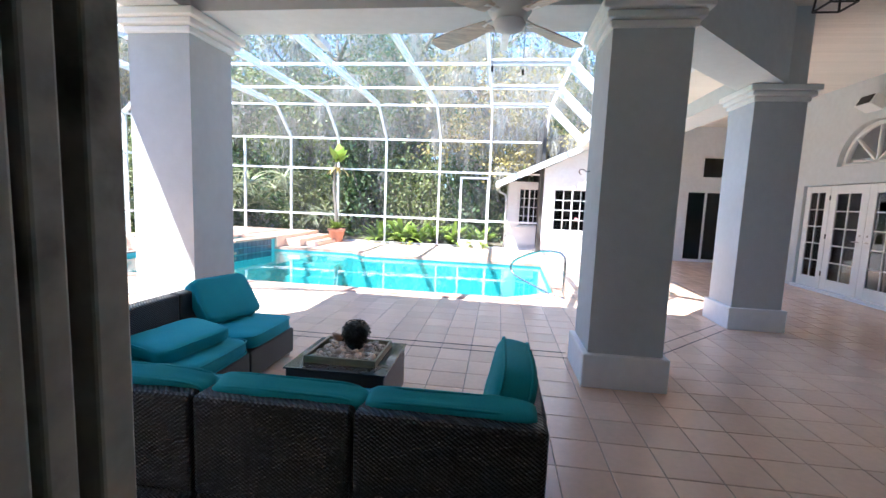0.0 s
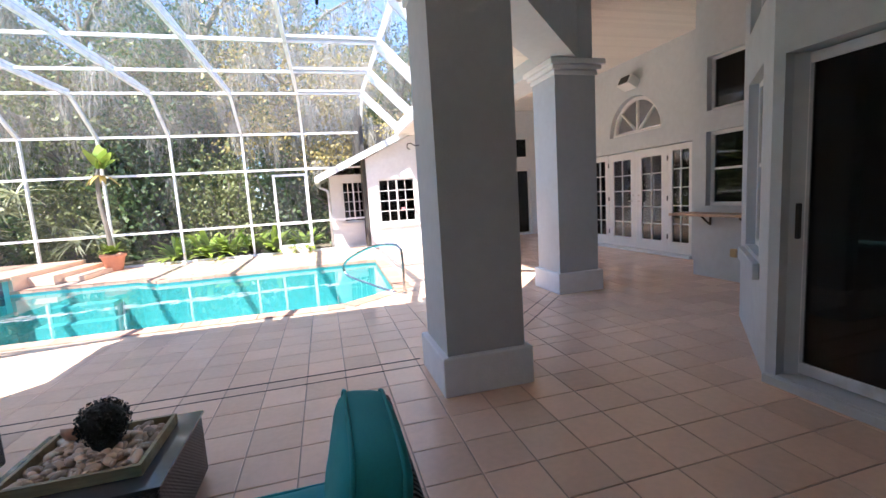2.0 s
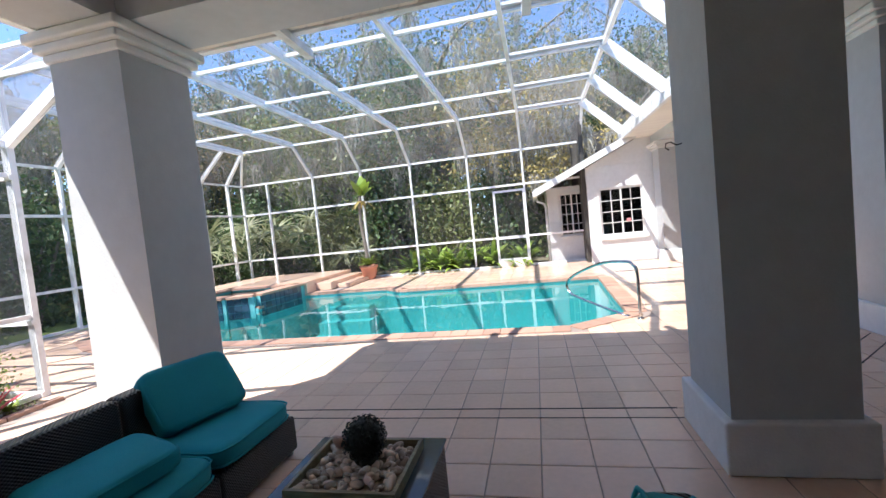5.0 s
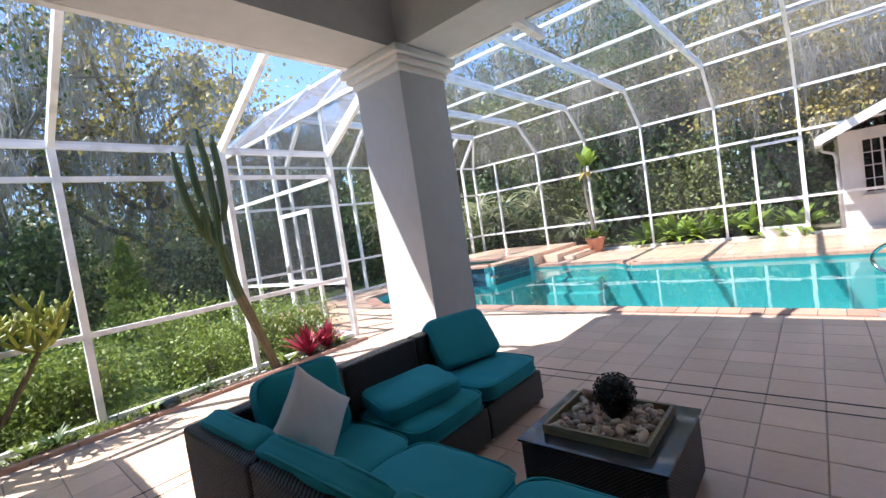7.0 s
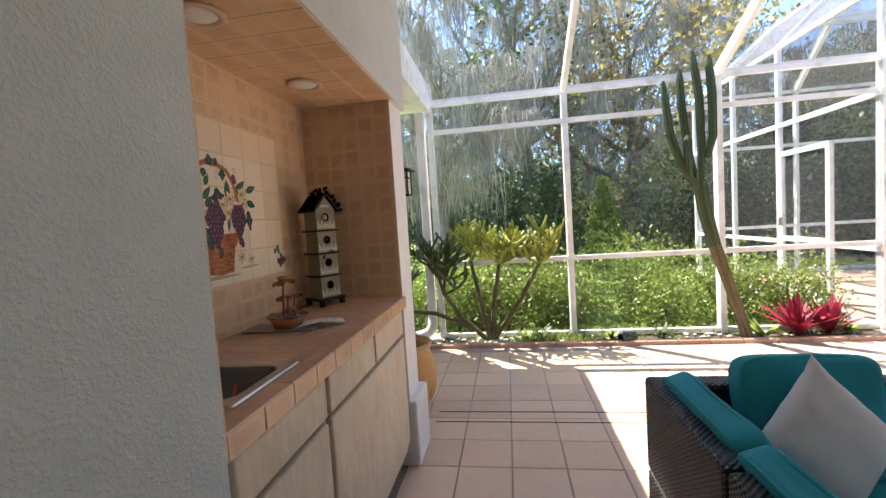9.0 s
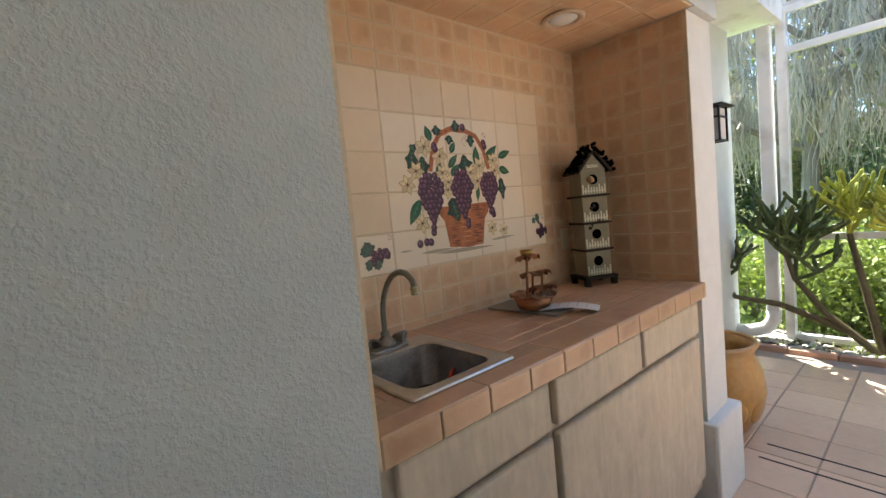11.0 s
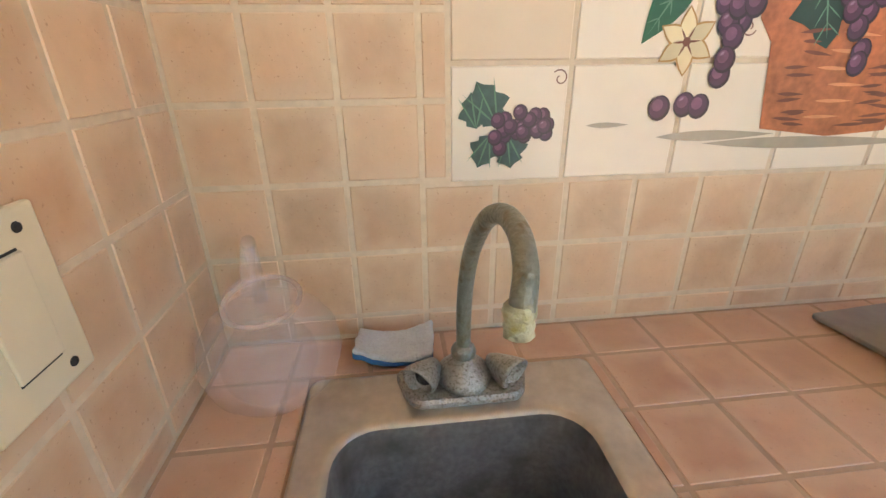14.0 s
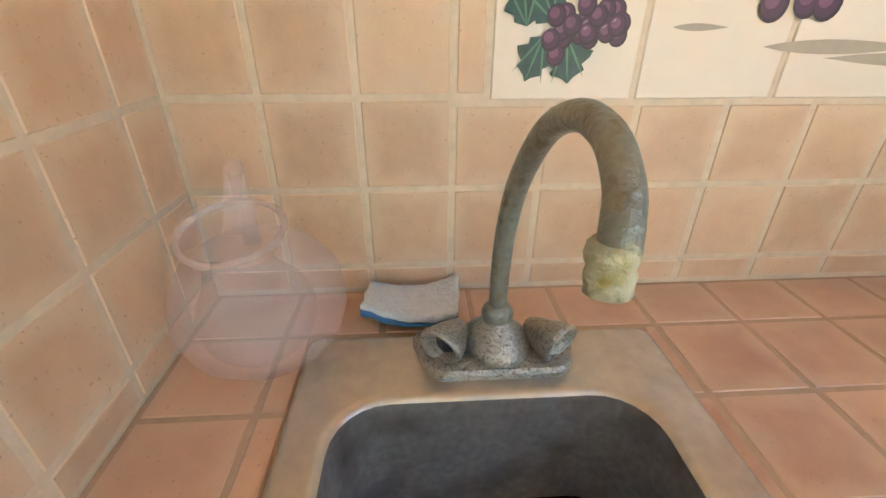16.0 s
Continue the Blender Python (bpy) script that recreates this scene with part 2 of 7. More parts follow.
M_GRASS = mat("lawn", (0.16, 0.22, 0.05), rough=0.9, vary=0.3, scale=1.5, fine=30, bump=1.0, bump_scale=60)
M_FOREST = mat("leaf_litter", (0.10, 0.085, 0.055), rough=0.95, vary=0.4, scale=1.2, fine=20, bump=1.5, bump_scale=30)
M_BARK = mat("grey_bark", (0.20, 0.18, 0.15), rough=0.9, vary=0.3, scale=4, bump=1.5, bump_scale=30)
M_LEAF_A = leaf_mat("oak_leaves", (0.20, 0.23, 0.085))
M_LEAF_B = leaf_mat("dark_leaves", (0.075, 0.125, 0.045))
M_LEAF_C = leaf_mat("golden_leaves", (0.38, 0.31, 0.11))
M_LEAF_D = leaf_mat("bright_leaves", (0.21, 0.28, 0.055))
M_LEAF_P = leaf_mat("pale_grey_leaves", (0.27, 0.29, 0.16))
# brighter green, sunlight on the leaves put into the base colour
M_LEAF_E = leaf_mat("sunlit_tropical_leaves", (0.28, 0.40, 0.07))
M_MOSS = leaf_mat("spanish_moss", (0.36, 0.345, 0.295), trans=0.25)
M_CACTUS = mat("cactus_green", (0.038, 0.062, 0.018), rough=0.55, vary=0.25, scale=6, bump=0.3)
M_CACTUS_OLD = mat("old_cactus_stem", (0.12, 0.095, 0.05), rough=0.8, vary=0.3, scale=8, bump=0.6)
M_EUPH = mat("euphorbia_yellow_green", (0.27, 0.30, 0.045), rough=0.5, vary=0.3, scale=5, per_object=0.7)
M_RED = leaf_mat("red_cordyline", (0.30, 0.02, 0.05), trans=0.2)
M_TERRA = mat("terracotta_pot", (0.52, 0.24, 0.16), rough=0.8, vary=0.15, scale=6, bump=0.3)
M_PEBBLE = mat("shells_and_pebbles", (0.57, 0.43, 0.32), rough=0.4, vary=0.1, island=1.1, fine=80, stain=(0.74, 0.69, 0.61), stain_scale=26)
M_TRAY = wood_mat("olive_tray_wood", (0.28, 0.23, 0.13), rough=0.5, along="X")
M_ROOF = mat("roof_shingle", (0.45, 0.44, 0.42), rough=0.9, vary=0.2, bump=0.8)
M_HOLLOW = mat("unlit_hollow", (0.003, 0.003, 0.003), rough=1.0, vary=0.1, spec=0.0)

# ---- building helpers ----
def box(bm, x0, x1, y0, y1, z0, z1, bevel=0.0):
    vs = [bm.verts.new(p) for p in ((x0, y0, z0), (x1, y0, z0), (x1, y1, z0), (x0, y1, z0), (x0, y0, z1), (x1, y0, z1), (x1, y1, z1), (x0, y1, z1))]
    fs = [bm.faces.new([vs[i] for i in f]) for f in ((3, 2, 1, 0), (4, 5, 6, 7), (0, 1, 5, 4), (1, 2, 6, 5), (2, 3, 7, 6), (3, 0, 4, 7))]
    if bevel:
        edges = list({e for f in fs for e in f.edges})
        bmesh.ops.bevel(bm, geom=edges, offset=bevel, segments=2, profile=0.5, affect='EDGES')


def beam(bm, a, b, w, h, up=(0, 0, 1)):
    """A straight bar of section w by h from a to b."""
    a, b = Vector(a), Vector(b)
    d = (b - a).normalized()
    s = d.cross(Vector(up))
    if s.length < 1e-4:
        s = d.cross(Vector((0, 1, 0)))
    s.normalize()
    u = s.cross(d).normalized()
    ring = [s * (w / 2 * i) + u * (h / 2 * j) for i, j in ((-1, -1), (1, -1), (1, 1), (-1, 1))]
    va = [bm.verts.new(a + r) for r in ring]
    vb = [bm.verts.new(b + r) for r in ring]
    bm.faces.new(va); bm.faces.new(vb[::-1])
    for i in range(4):
        j = (i + 1) % 4
        bm.faces.new((va[j], va[i], vb[i], vb[j]))


def tube(bm, pts, radii, seg=8, cap=True):
    """A round tube through pts."""
    pts = [Vector(p) for p in pts]
    if not hasattr(radii, "__len__"):
        radii = [radii] * len(pts)
    rings, ref = [], None
    for i, p in enumerate(pts):
        d = (pts[min(i + 1, len(pts) - 1)] - pts[max(i - 1, 0)]).normalized()
        if ref is None:
            ref = d.orthogonal().normalized()
        s = (ref - d * ref.dot(d)).normalized()
        ref = s
        u = d.cross(s)
        rings.append([bm.verts.new(p + (s * math.cos(k * 2 * math.pi / seg) + u * math.sin(k * 2 * math.pi / seg)) * radii[i]) for k in range(seg)])
    for r0, r1 in zip(rings, rings[1:]):
        for k in range(seg):
            bm.faces.new((r0[k], r0[(k + 1) % seg], r1[(k + 1) % seg], r1[k]))
    if cap:
        bm.faces.new(rings[0][::-1]); bm.faces.new(rings[-1])


def lathe(bm, prof, seg=24, c=(0, 0, 0)):
    """A turned shape from (radius, z) pairs."""
    rings = [[bm.verts.new((c[0] + r * math.cos(k * 2 * math.pi / seg), c[1] + r * math.sin(k * 2 * math.pi / seg), c[2] + z)) for k in range(seg)] for r, z in prof]
    for r0, r1 in zip(rings, rings[1:]):
        for k in range(seg):
            bm.faces.new((r0[k], r0[(k + 1) % seg], r1[(k + 1) % seg], r1[k]))
    if prof[0][0] > 1e-4:
        bm.faces.new(rings[0][::-1])
    if prof[-1][0] > 1e-4:
        bm.faces.new(rings[-1])


def prism(bm, pts, z0, z1):
    """An upright prism over a plan."""
    lo = [bm.verts.new((x, y, z0)) for x, y in pts]
    hi = [bm.verts.new((x, y, z1)) for x, y in pts]
    bm.faces.new(lo[::-1]); bm.faces.new(hi)
    for i in range(len(pts)):
        j = (i + 1) % len(pts)
        bm.faces.new((lo[i], lo[j], hi[j], hi[i]))


def mesh_of(name, bm, material, smooth=False):
    bmesh.ops.recalc_face_normals(bm, faces=bm.faces)
    me = bpy.data.meshes.new(name)
    bm.to_mesh(me)
    bm.free()
    me.materials.append(material)
    if smooth:
        me.shade_smooth()
    return me


def part(name, bm, material, parent=None, label="", smooth=False, at=None):
    ob = new(name, mesh_of(name, bm, material, smooth))
    if at is not None:
        ob.matrix_basis = at
    if parent is not None:
        ob.parent = parent
    if label:
        tagged(ob, label)
    return ob


def thing(name, label, category, at=None, group="", kind=""):
    ob = new(name)
    if at is not None:
        ob.matrix_basis = at
    return tagged(ob, label, category, group, kind)


def shape(maker, *args, **kw):
    bm = bmesh.new()
    maker(bm, *args, **kw)
    return bm


def raw(name, verts, faces, material, parent=None, smooth=False):
    me = bpy.data.meshes.new(name)
    me.from_pydata([tuple(v) for v in verts], [], [tuple(f) for f in faces])
    me.materials.append(material)
    if smooth:
        me.shade_smooth()
    ob = new(name, me)
    if parent is not None:
        ob.parent = parent
    return ob


def wall(name, a0, a1, z0, z1, thick, at, material, holes=(), label="", extra=None):
    """A wall along local x from a0 to a1, its face at local y 0 and its back at y thick, with rectangular openings through it."""
    bm = bmesh.new()
    xs = sorted({a0, a1, *[h for q in holes for h in q[:2]]})
    zs = sorted({z0, z1, *[h for q in holes for h in q[2:]]})
    for x, x2 in zip(xs, xs[1:]):
        run = None
        for z, z2 in list(zip(zs, zs[1:])) + [(None, None)]:
            solid = z is not None and not any(h[0] <= x + 1e-6 and x2 <= h[1] + 1e-6 and h[2] <= z + 1e-6 and z2 <= h[3] + 1e-6 for h in holes)
            if solid:
                run = (run[0], z2) if run else (z, z2)
            elif run:
                box(bm, x, x2, 0, thick, *run)
                run = None
    if extra:
        extra(bm)
    return tagged(part(name, bm, material, at=at), label, "wall", kind="structure")

# ---- structure ----
def in_poly(x, y, poly):
    inside = False
    for (x1, y1), (x2, y2) in zip(poly, poly[1:] + poly[:1]):
        if (y1 > y) != (y2 > y) and x < (x2 - x1) * (y - y1) / (y2 - y1) + x1:
            inside = not inside
    return inside


POOL = [(-7.9, 7.0), (-6.9, 6.4), (0.25, 6.4), (1.05, 7.0), (1.15, 10.45), (-3.25, 10.45), (-3.75, 10.95), (-6.0, 10.95), (-6.2, 9.35), (-8.2, 9.2)]
DECK = [(-4.9, -3.0), (-4.9, 4.45), (-9.35, 4.45), (-9.35, 13.75), (9.0, 13.75), (9.0, -3.0)]

# ground: lawn round the house, reaching the horizon, with the pool cut out
bm = bmesh.new()
for r in ((-400, 400, 14.0, 400), (-400, 400, -400, -3.2), (-400, -5.3, -3.2, 4.4), (-400, -9.4, 4.4, 14.0), (9.2, 400, -3.2, 14.0)):
    box(bm, *r, -0.30, -0.06)
tagged(part("ground", bm, M_GRASS), "rough lawn and leaf litter around the house", "ground", kind="structure")
bm = bmesh.new()
prism(bm, [(-60, 14.6), (60, 14.6), (60, 70), (-60, 70)], -0.2, -0.05)
tagged(part("forest_floor", bm, M_FOREST), "brown leaf litter under the trees", "ground", kind="structure")

# deck slab in pieces round the pool
bm = bmesh.new()
for r in ((-4.9, 9.0, -3.2, 6.4), (-9.35, -4.9, 4.45, 6.4), (1.15, 9.0, 6.4, 13.8), (-9.35, 1.15, 10.95, 13.8), (-9.35, -8.2, 6.4, 10.95)):
    box(bm, *r, -0.3, -0.005)
prism(bm, [(0.25, 6.4), (1.15, 6.4), (1.15, 10.45), (1.05, 7.0)], -0.3, -0.005)
prism(bm, [(-3.25, 10.45), (1.15, 10.45), (1.15, 10.95), (-3.75, 10.95)], -0.3, -0.005)
prism(bm, [(-8.2, 6.4), (-6.9, 6.4), (-7.9, 7.0), (-8.2, 7.0)], -0.3, -0.005)
floor = tagged(part("floor", bm, M_GROUT), "terracotta tiled pool deck and patio with dark joints", "floor", kind="structure")

# pool basin and water
pool = thing("pool", "free-form swimming pool with turquoise plaster and clear water", "swimming pool", kind="structure")
bm = bmesh.new()
IN_POOL = [(-2.9 + (x + 2.9) * 0.997, 8.6 + (y - 8.6) * 0.995) for x, y in POOL]
prism(bm, IN_POOL, -1.5, -1.4)
for (x1, y1), (x2, y2) in zip(IN_POOL, IN_POOL[1:] + IN_POOL[:1]):
    v = [bm.verts.new(p) for p in ((x1, y1, -1.4), (x2, y2, -1.4), (x2, y2, -0.02), (x1, y1, -0.02))]
    bm.faces.new(v)
part("basin", bm, M_POOL, pool)
bm = bmesh.new()
bm.faces.new([bm.verts.new((x, y, -0.085)) for x, y in IN_POOL])
water = part("water", bm, M_WATER, pool, "clear turquoise water")
bm = bmesh.new()
for i in range(3):
    box(bm, -5.4 + i * 0.1, -3.9 - i * 0.1, 10.0 - i * 0.0 + i * 0.28, 10.9, -1.4, -0.95 + i * 0.3)
part("pool_step", bm, M_POOL, pool)
# coping of brick pieces along the rim
bm = bmesh.new()
for (x1, y1), (x2, y2) in zip(POOL[:8], POOL[1:9]):
    L = math.hypot(x2 - x1, y2 - y1)
    nx, ny = (y2 - y1) / L, -(x2 - x1) / L
    k = max(1, round(L / 0.21))
    for i in range(k):
        a, b = i / k + 0.004 / L, (i + 1) / k - 0.004 / L
        ax, ay, bx, by = x1 + (x2 - x1) * a, y1 + (y2 - y1) * a, x1 + (x2 - x1) * b, y1 + (y2 - y1) * b
        prism(bm, [(ax - nx * 0.03, ay - ny * 0.03), (bx - nx * 0.03, by - ny * 0.03), (bx + nx * 0.22, by + ny * 0.22), (ax + nx * 0.22, ay + ny * 0.22)], -0.05, 0.008)
tagged(part("coping", bm, M_COPING, pool), kind="stuff")

# raised spa deck and steps
bm = bmesh.new()
prism(bm, [(-9.3, 8.9), (-8.15, 8.9), (-8.15, 10.95), (-5.9, 10.95), (-5.9, 13.7), (-9.3, 13.7)], 0.0, 0.30)
tagged(part("raised_deck", bm, M_DECK_J), "raised terracotta deck beside the spa", "deck", kind="structure")
bm = bmesh.new()
box(bm, -5.9, -5.45, 11.4, 13.6, 0, 0.2, 0.01)
box(bm, -5.45, -5.05, 11.7, 13.6, 0, 0.10, 0.01)
tagged(part("deck_steps", bm, M_DECK_J), "low tiled steps up to the raised deck", "steps", kind="structure")
spa = thing("spa", "raised spa with blue glazed tile sides and a spillway", "spa")
SPA = [(-8.15, 9.28), (-6.85, 9.28), (-6.30, 9.45), (-6.08, 10.95), (-8.15, 10.95)]
bm = bmesh.new()
for (x1, y1), (x2, y2) in zip(SPA, SPA[1:] + SPA[:1]):
    beam(bm, (x1, y1, -0.62), (x2, y2, -0.62), 0.25, 1.7)
part("shell", bm, M_POOL, spa)
bm = bmesh.new()
bm.faces.new([bm.verts.new((x, y, 0.2)) for x, y in SPA])
part("water", bm, M_WATER, spa)
bm = bmesh.new()
for (x1, y1), (x2, y2) in zip(SPA, SPA[1:] + SPA[:1]):
    beam(bm, (x1, y1, 0.26), (x2, y2, 0.26), 0.36, 0.05)
part("rim", bm, M_COPING, spa)
tile_me = mesh_of("tile", shape(box, -0.072, 0.072, 0, 0.012, -0.072, 0.072), M_BLUETILE)
for (x1, y1), (x2, y2) in zip(SPA[:3], SPA[1:4]):
    L = math.hypot(x2 - x1, y2 - y1)
    ang = math.degrees(math.atan2(y2 - y1, x2 - x1))
    k = int(L / 0.152)
    for i in range(k):
        for j in range(3):
            f = (i + 0.5) * 0.152 / L
            nx, ny = (y2 - y1) / L, -(x2 - x1) / L
            o = new("tile", tile_me)
            o.matrix_basis = pose(x1 + (x2 - x1) * f + nx * 0.14, y1 + (y2 - y1) * f + ny * 0.14, 0.155 - j * 0.152, 0, 0, ang)
            o.parent = spa

# walls of the house
BAR_L, BAR_R, BAR_B, BAR_F = -1.220, -2.728, -0.235, 0.285
WALL_N = 0.29
face_n = pose(0, WALL_N, 0, 0, 0, 180)
wall("wall_bar", -0.5, 2.737, 0, 3.95, 0.2, face_n, M_STUCCO, holes=[(-0.5, 0.30, 0, 2.25), (1.209, 2.737, 0, 2.006)], label="grey stucco wall with a tiled bar alcove")
wall("wall_door_side", -2.9, -0.5, 0, 3.95, 0.2, face_n, M_STUCCO, label="grey stucco wall beside the sliding door", holes=[(-0.95, -0.5, 0, 2.25)])
wall("wall_over_pilaster", 2.737, 2.975, 2.003, 3.95, 0.2, face_n, M_STUCCO, label="grey stucco wall over the pilaster")
wall("wall_corner", 2.95, 5.2, 0, 2.62, 0.2, pose(0, -0.29, 0, 0, 0, 180), M_STUCCO, label="grey stucco end wall of the house")
wall("wall_corner_side", -0.085, 0.4, 0, 3.95, 0.15, pose(-2.975, 0, 0, 0, 0, -90), M_STUCCO, label="grey stucco return beside the bar")
bm = bmesh.new()
box(bm, -5.35, -3.0, -4.0, 0.0, 2.6, 2.75)
box(bm, -5.4, -3.0, 0.003, 0.07, 2.55, 2.85)
tagged(part("side_eave", bm, M_ALU), "white eave and gutter of the house end", "soffit", kind="structure")
wall("wall_slider", -2.77, 3.0, 0, 3.95, 0.2, pose(2.80, 0, 0, 0, 0, -90), M_STUCCO, holes=[(-2.70, -0.55, 0.06, 2.04), (-2.60, -0.8, 2.33, 3.0)], label="grey stucco wall with a large sliding glass door")
wall("wall_diagonal", 0, 1.556, 0, 3.95, 0.2, pose(3.90, 3.87, 0, 0, 0, -135), M_STUCCO, holes=[(0.35, 1.15, 0.75, 2.1), (0.35, 1.15, 2.5, 3.3)], label="grey stucco wall set at an angle with tall windows")
wall("wall_return", -5.15, -3.9, 0, 3.95, 0.2, pose(0, 3.87, 0, 0, 0, 180), M_STUCCO, label="grey stucco wall in a recess")
wall("wall_window", -5.63, -3.87, 0, 3.95, 0.2, pose(5.15, 0, 0, 0, 0, -90), M_STUCCO, holes=[(-5.44, -4.55, 0.98, 1.97), (-5.44, -4.55, 2.24, 2.93)], label="pale stucco wall with a serving window")


def arch_spandrel(bm, cx=-8.01, r=0.72, z=2.32):
    for s in (-1, 1):
        pts = [(cx + s * r * math.cos(a), z + r * math.sin(a)) for a in [math.pi / 2 * i / 10 for i in range(11)]]
        pts.append((cx + s * r, z + r))
        f = [bm.verts.new((x, 0, zz)) for x, zz in pts]
        g = [bm.verts.new((x, 0.2, zz)) for x, zz in pts]
        bm.faces.new(f); bm.faces.new(g[::-1])
        for i in range(len(pts)):
            j = (i + 1) % len(pts)
            bm.faces.new((f[i], g[i], g[j], f[j]))


def wing_gable(bm):
    pts = [(1.353, 2.503), (4.35, 2.503), (4.35, 3.93)]
    f = [bm.verts.new((x, 0, z)) for x, z in pts]
    g = [bm.verts.new((x, 0.2, z)) for x, z in pts]
    bm.faces.new(f); bm.faces.new(g[::-1])
    for i in range(3):
        j = (i + 1) % 3
        bm.faces.new((f[i], g[i], g[j], f[j]))


wall("wall_window_end", 5.35, 6.10, 0, 3.95, 0.2, pose(0, 5.43, 0), M_STUCCO, label="pale stucco return of the serving wall")
wall("wall_french", -10.6, -5.63, 0, 3.95, 0.2, pose(6.10, 0, 0, 0, 0, -90), M_STUCCO, holes=[(-9.50, -6.60, 0, 2.0), (-8.73, -7.29, 2.32, 3.04)], label="pale stucco wall with French doors and a half-round window", extra=arch_spandrel)
wall("wall_french_jog", 6.10, 6.9, 0, 3.95, 0.2, pose(0, 10.6, 0), M_STUCCO, label="pale stucco wall in a recess")
wall("wall_wing_side", -12.9, -10.6, 0, 3.95, 0.2, pose(6.9, 0, 0, 0, 0, -90), M_STUCCO, label="pale stucco wall at the end of the patio")
wall("wall_wing", 1.35, 4.35, 0, 2.5, 0.2, pose(0, 12.9, 0), M_STUCCO_W, extra=wing_gable, holes=[(1.63, 2.70, 0.68, 1.93)], label="white stucco gable wall of the far wing with a gridded window")
wall("wall_wing_end", 4.35, 6.9, 0, 3.95, 0.2, pose(0, 12.9, 0), M_STUCCO_W, holes=[(5.3, 6.35, 0.02, 2.0), (5.65, 6.3, 2.35, 2.95)], label="white stucco wall closing the patio end")
# rooms behind the glass, walls coloured near black in place of indoor shade
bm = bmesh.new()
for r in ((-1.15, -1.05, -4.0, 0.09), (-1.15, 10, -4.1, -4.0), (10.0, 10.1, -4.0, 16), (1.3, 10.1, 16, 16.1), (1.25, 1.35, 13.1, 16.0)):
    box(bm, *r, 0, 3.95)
tagged(part("wall_inside", bm, M_DARK), "plain walls behind the glass, coloured near black as unlit rooms", "wall", kind="structure")

# ceiling of narrow boards, soffit, roof
def boards(bm_list, x0, x1, y0, y1, z, w, along):
    verts, faces = bm_list
    n = int(((y1 - y0) if along == "x" else (x1 - x0)) / w)
    for i in range(n):
        if along == "x":
            a, b, c, d = x0, x1, y0 + i * w + 0.003, y0 + (i + 1) * w - 0.003
        else:
            a, b, c, d = x0 + i * w + 0.003, x0 + (i + 1) * w - 0.003, y0, y1
        k = len(verts)
        verts += [(a, c, z), (b, c, z), (b, d, z), (a, d, z), (a, c, z + 0.012), (b, c, z + 0.012), (b, d, z + 0.012), (a, d, z + 0.012)]
        faces += [(k, k + 3, k + 2, k + 1), (k, k + 1, k + 5, k + 4), (k + 1, k + 2, k + 6, k + 5), (k + 2, k + 3, k + 7, k + 6), (k + 3, k, k + 4, k + 7)]


CEIL = 3.74
acc = ([], [])
for x0, x1, y0, y1 in ((-2.56, 1.35, 0.0, 3.41), (1.35, 3.0, 0.0, 3.6), (3.0, 7.0, 0.0, 12.9), (-1.1, 3.0, -4.0, 0.0)):
    boards(acc, x0, x1, y0, y1, CEIL, 0.09, "x")
for i in range(18):
    y = 3.6 + i * 0.09
    boards(acc, 1.15 + i * 0.085, 3.0, y, y + 0.0901, CEIL, 0.09, "x")
tagged(raw("ceiling", *acc, M_CEIL), "cream tongue-and-groove board ceiling", "ceiling", kind="structure")
bm = bmesh.new()
prism(bm, [(-2.9, -4.1), (-2.9, 3.75), (1.2, 3.75), (3.1, 5.75), (3.1, 16.1), (10.1, 16.1), (10.1, -4.1)], CEIL + 0.012, 4.1)
tagged(part("roof_slab", bm, M_TRIM), "white underside of the patio roof", "roof", kind="structure")
SZ = 3.10
OUT = [(-3.5, 0.05), (-3.5, 4.4), (1.25, 4.4), (2.25, 5.6), (2.25, 12.9)]
INN = [(-3.05, 0.05), (-3.05, 3.9), (1.35, 3.9), (2.95, 5.65), (2.95, 12.9)]
bm = bmesh.new()
for i in range(4):
    prism(bm, [INN[i], OUT[i], OUT[i + 1], INN[i + 1]], SZ + 0.012, SZ + 0.26)
tagged(part("soffit", bm, M_TRIM), "white eave of the patio roof", "soffit", kind="structure")
bm = bmesh.new()
for i in range(4):
    (ax, ay), (bx, by), (cx, cy), (dx, dy) = INN[i], OUT[i], OUT[i + 1], INN[i + 1]
    n = max(1, round(math.hypot(cx - bx, cy - by) / 0.16))
    for k in range(n):
        f, g = (k + 0.02) / n, (k + 0.98) / n
        prism(bm, [(ax + (dx - ax) * f, ay + (dy - ay) * f), (bx + (cx - bx) * f, by + (cy - by) * f), (bx + (cx - bx) * g, by + (cy - by) * g), (ax + (dx - ax) * g, ay + (dy - ay) * g)], SZ, SZ + 0.011)
tagged(part("soffit_boards", bm, M_CEIL), "cream boards under the eave", "soffit", kind="structure")
bm = bmesh.new()
for a, b in zip(OUT, OUT[1:]):
    beam(bm, (*a, SZ + 0.13), (*b, SZ + 0.13), 0.07, 0.30)
tagged(part("fascia", bm, M_ALU), "white aluminium fascia and gutter", "fascia", kind="structure")
bm = bmesh.new()
BZ0 = 2.88
box(bm, -3.05, 1.35, 3.4, 3.9, BZ0, 3.95)
box(bm, -3.05, -2.55, 0.09, 3.397, BZ0, 3.95)
beam(bm, (1.2, 3.76, (BZ0 + 3.957) / 2), (3.15, 5.74, (BZ0 + 3.957) / 2), 0.48, 3.951 - BZ0)
box(bm, 2.95, 3.45, 5.5, 12.9, BZ0 + 0.006, 3.95)
tagged(part("beam", bm, M_STUCCO), "grey stucco beams over the columns", "beam", kind="structure")
bm = bmesh.new()
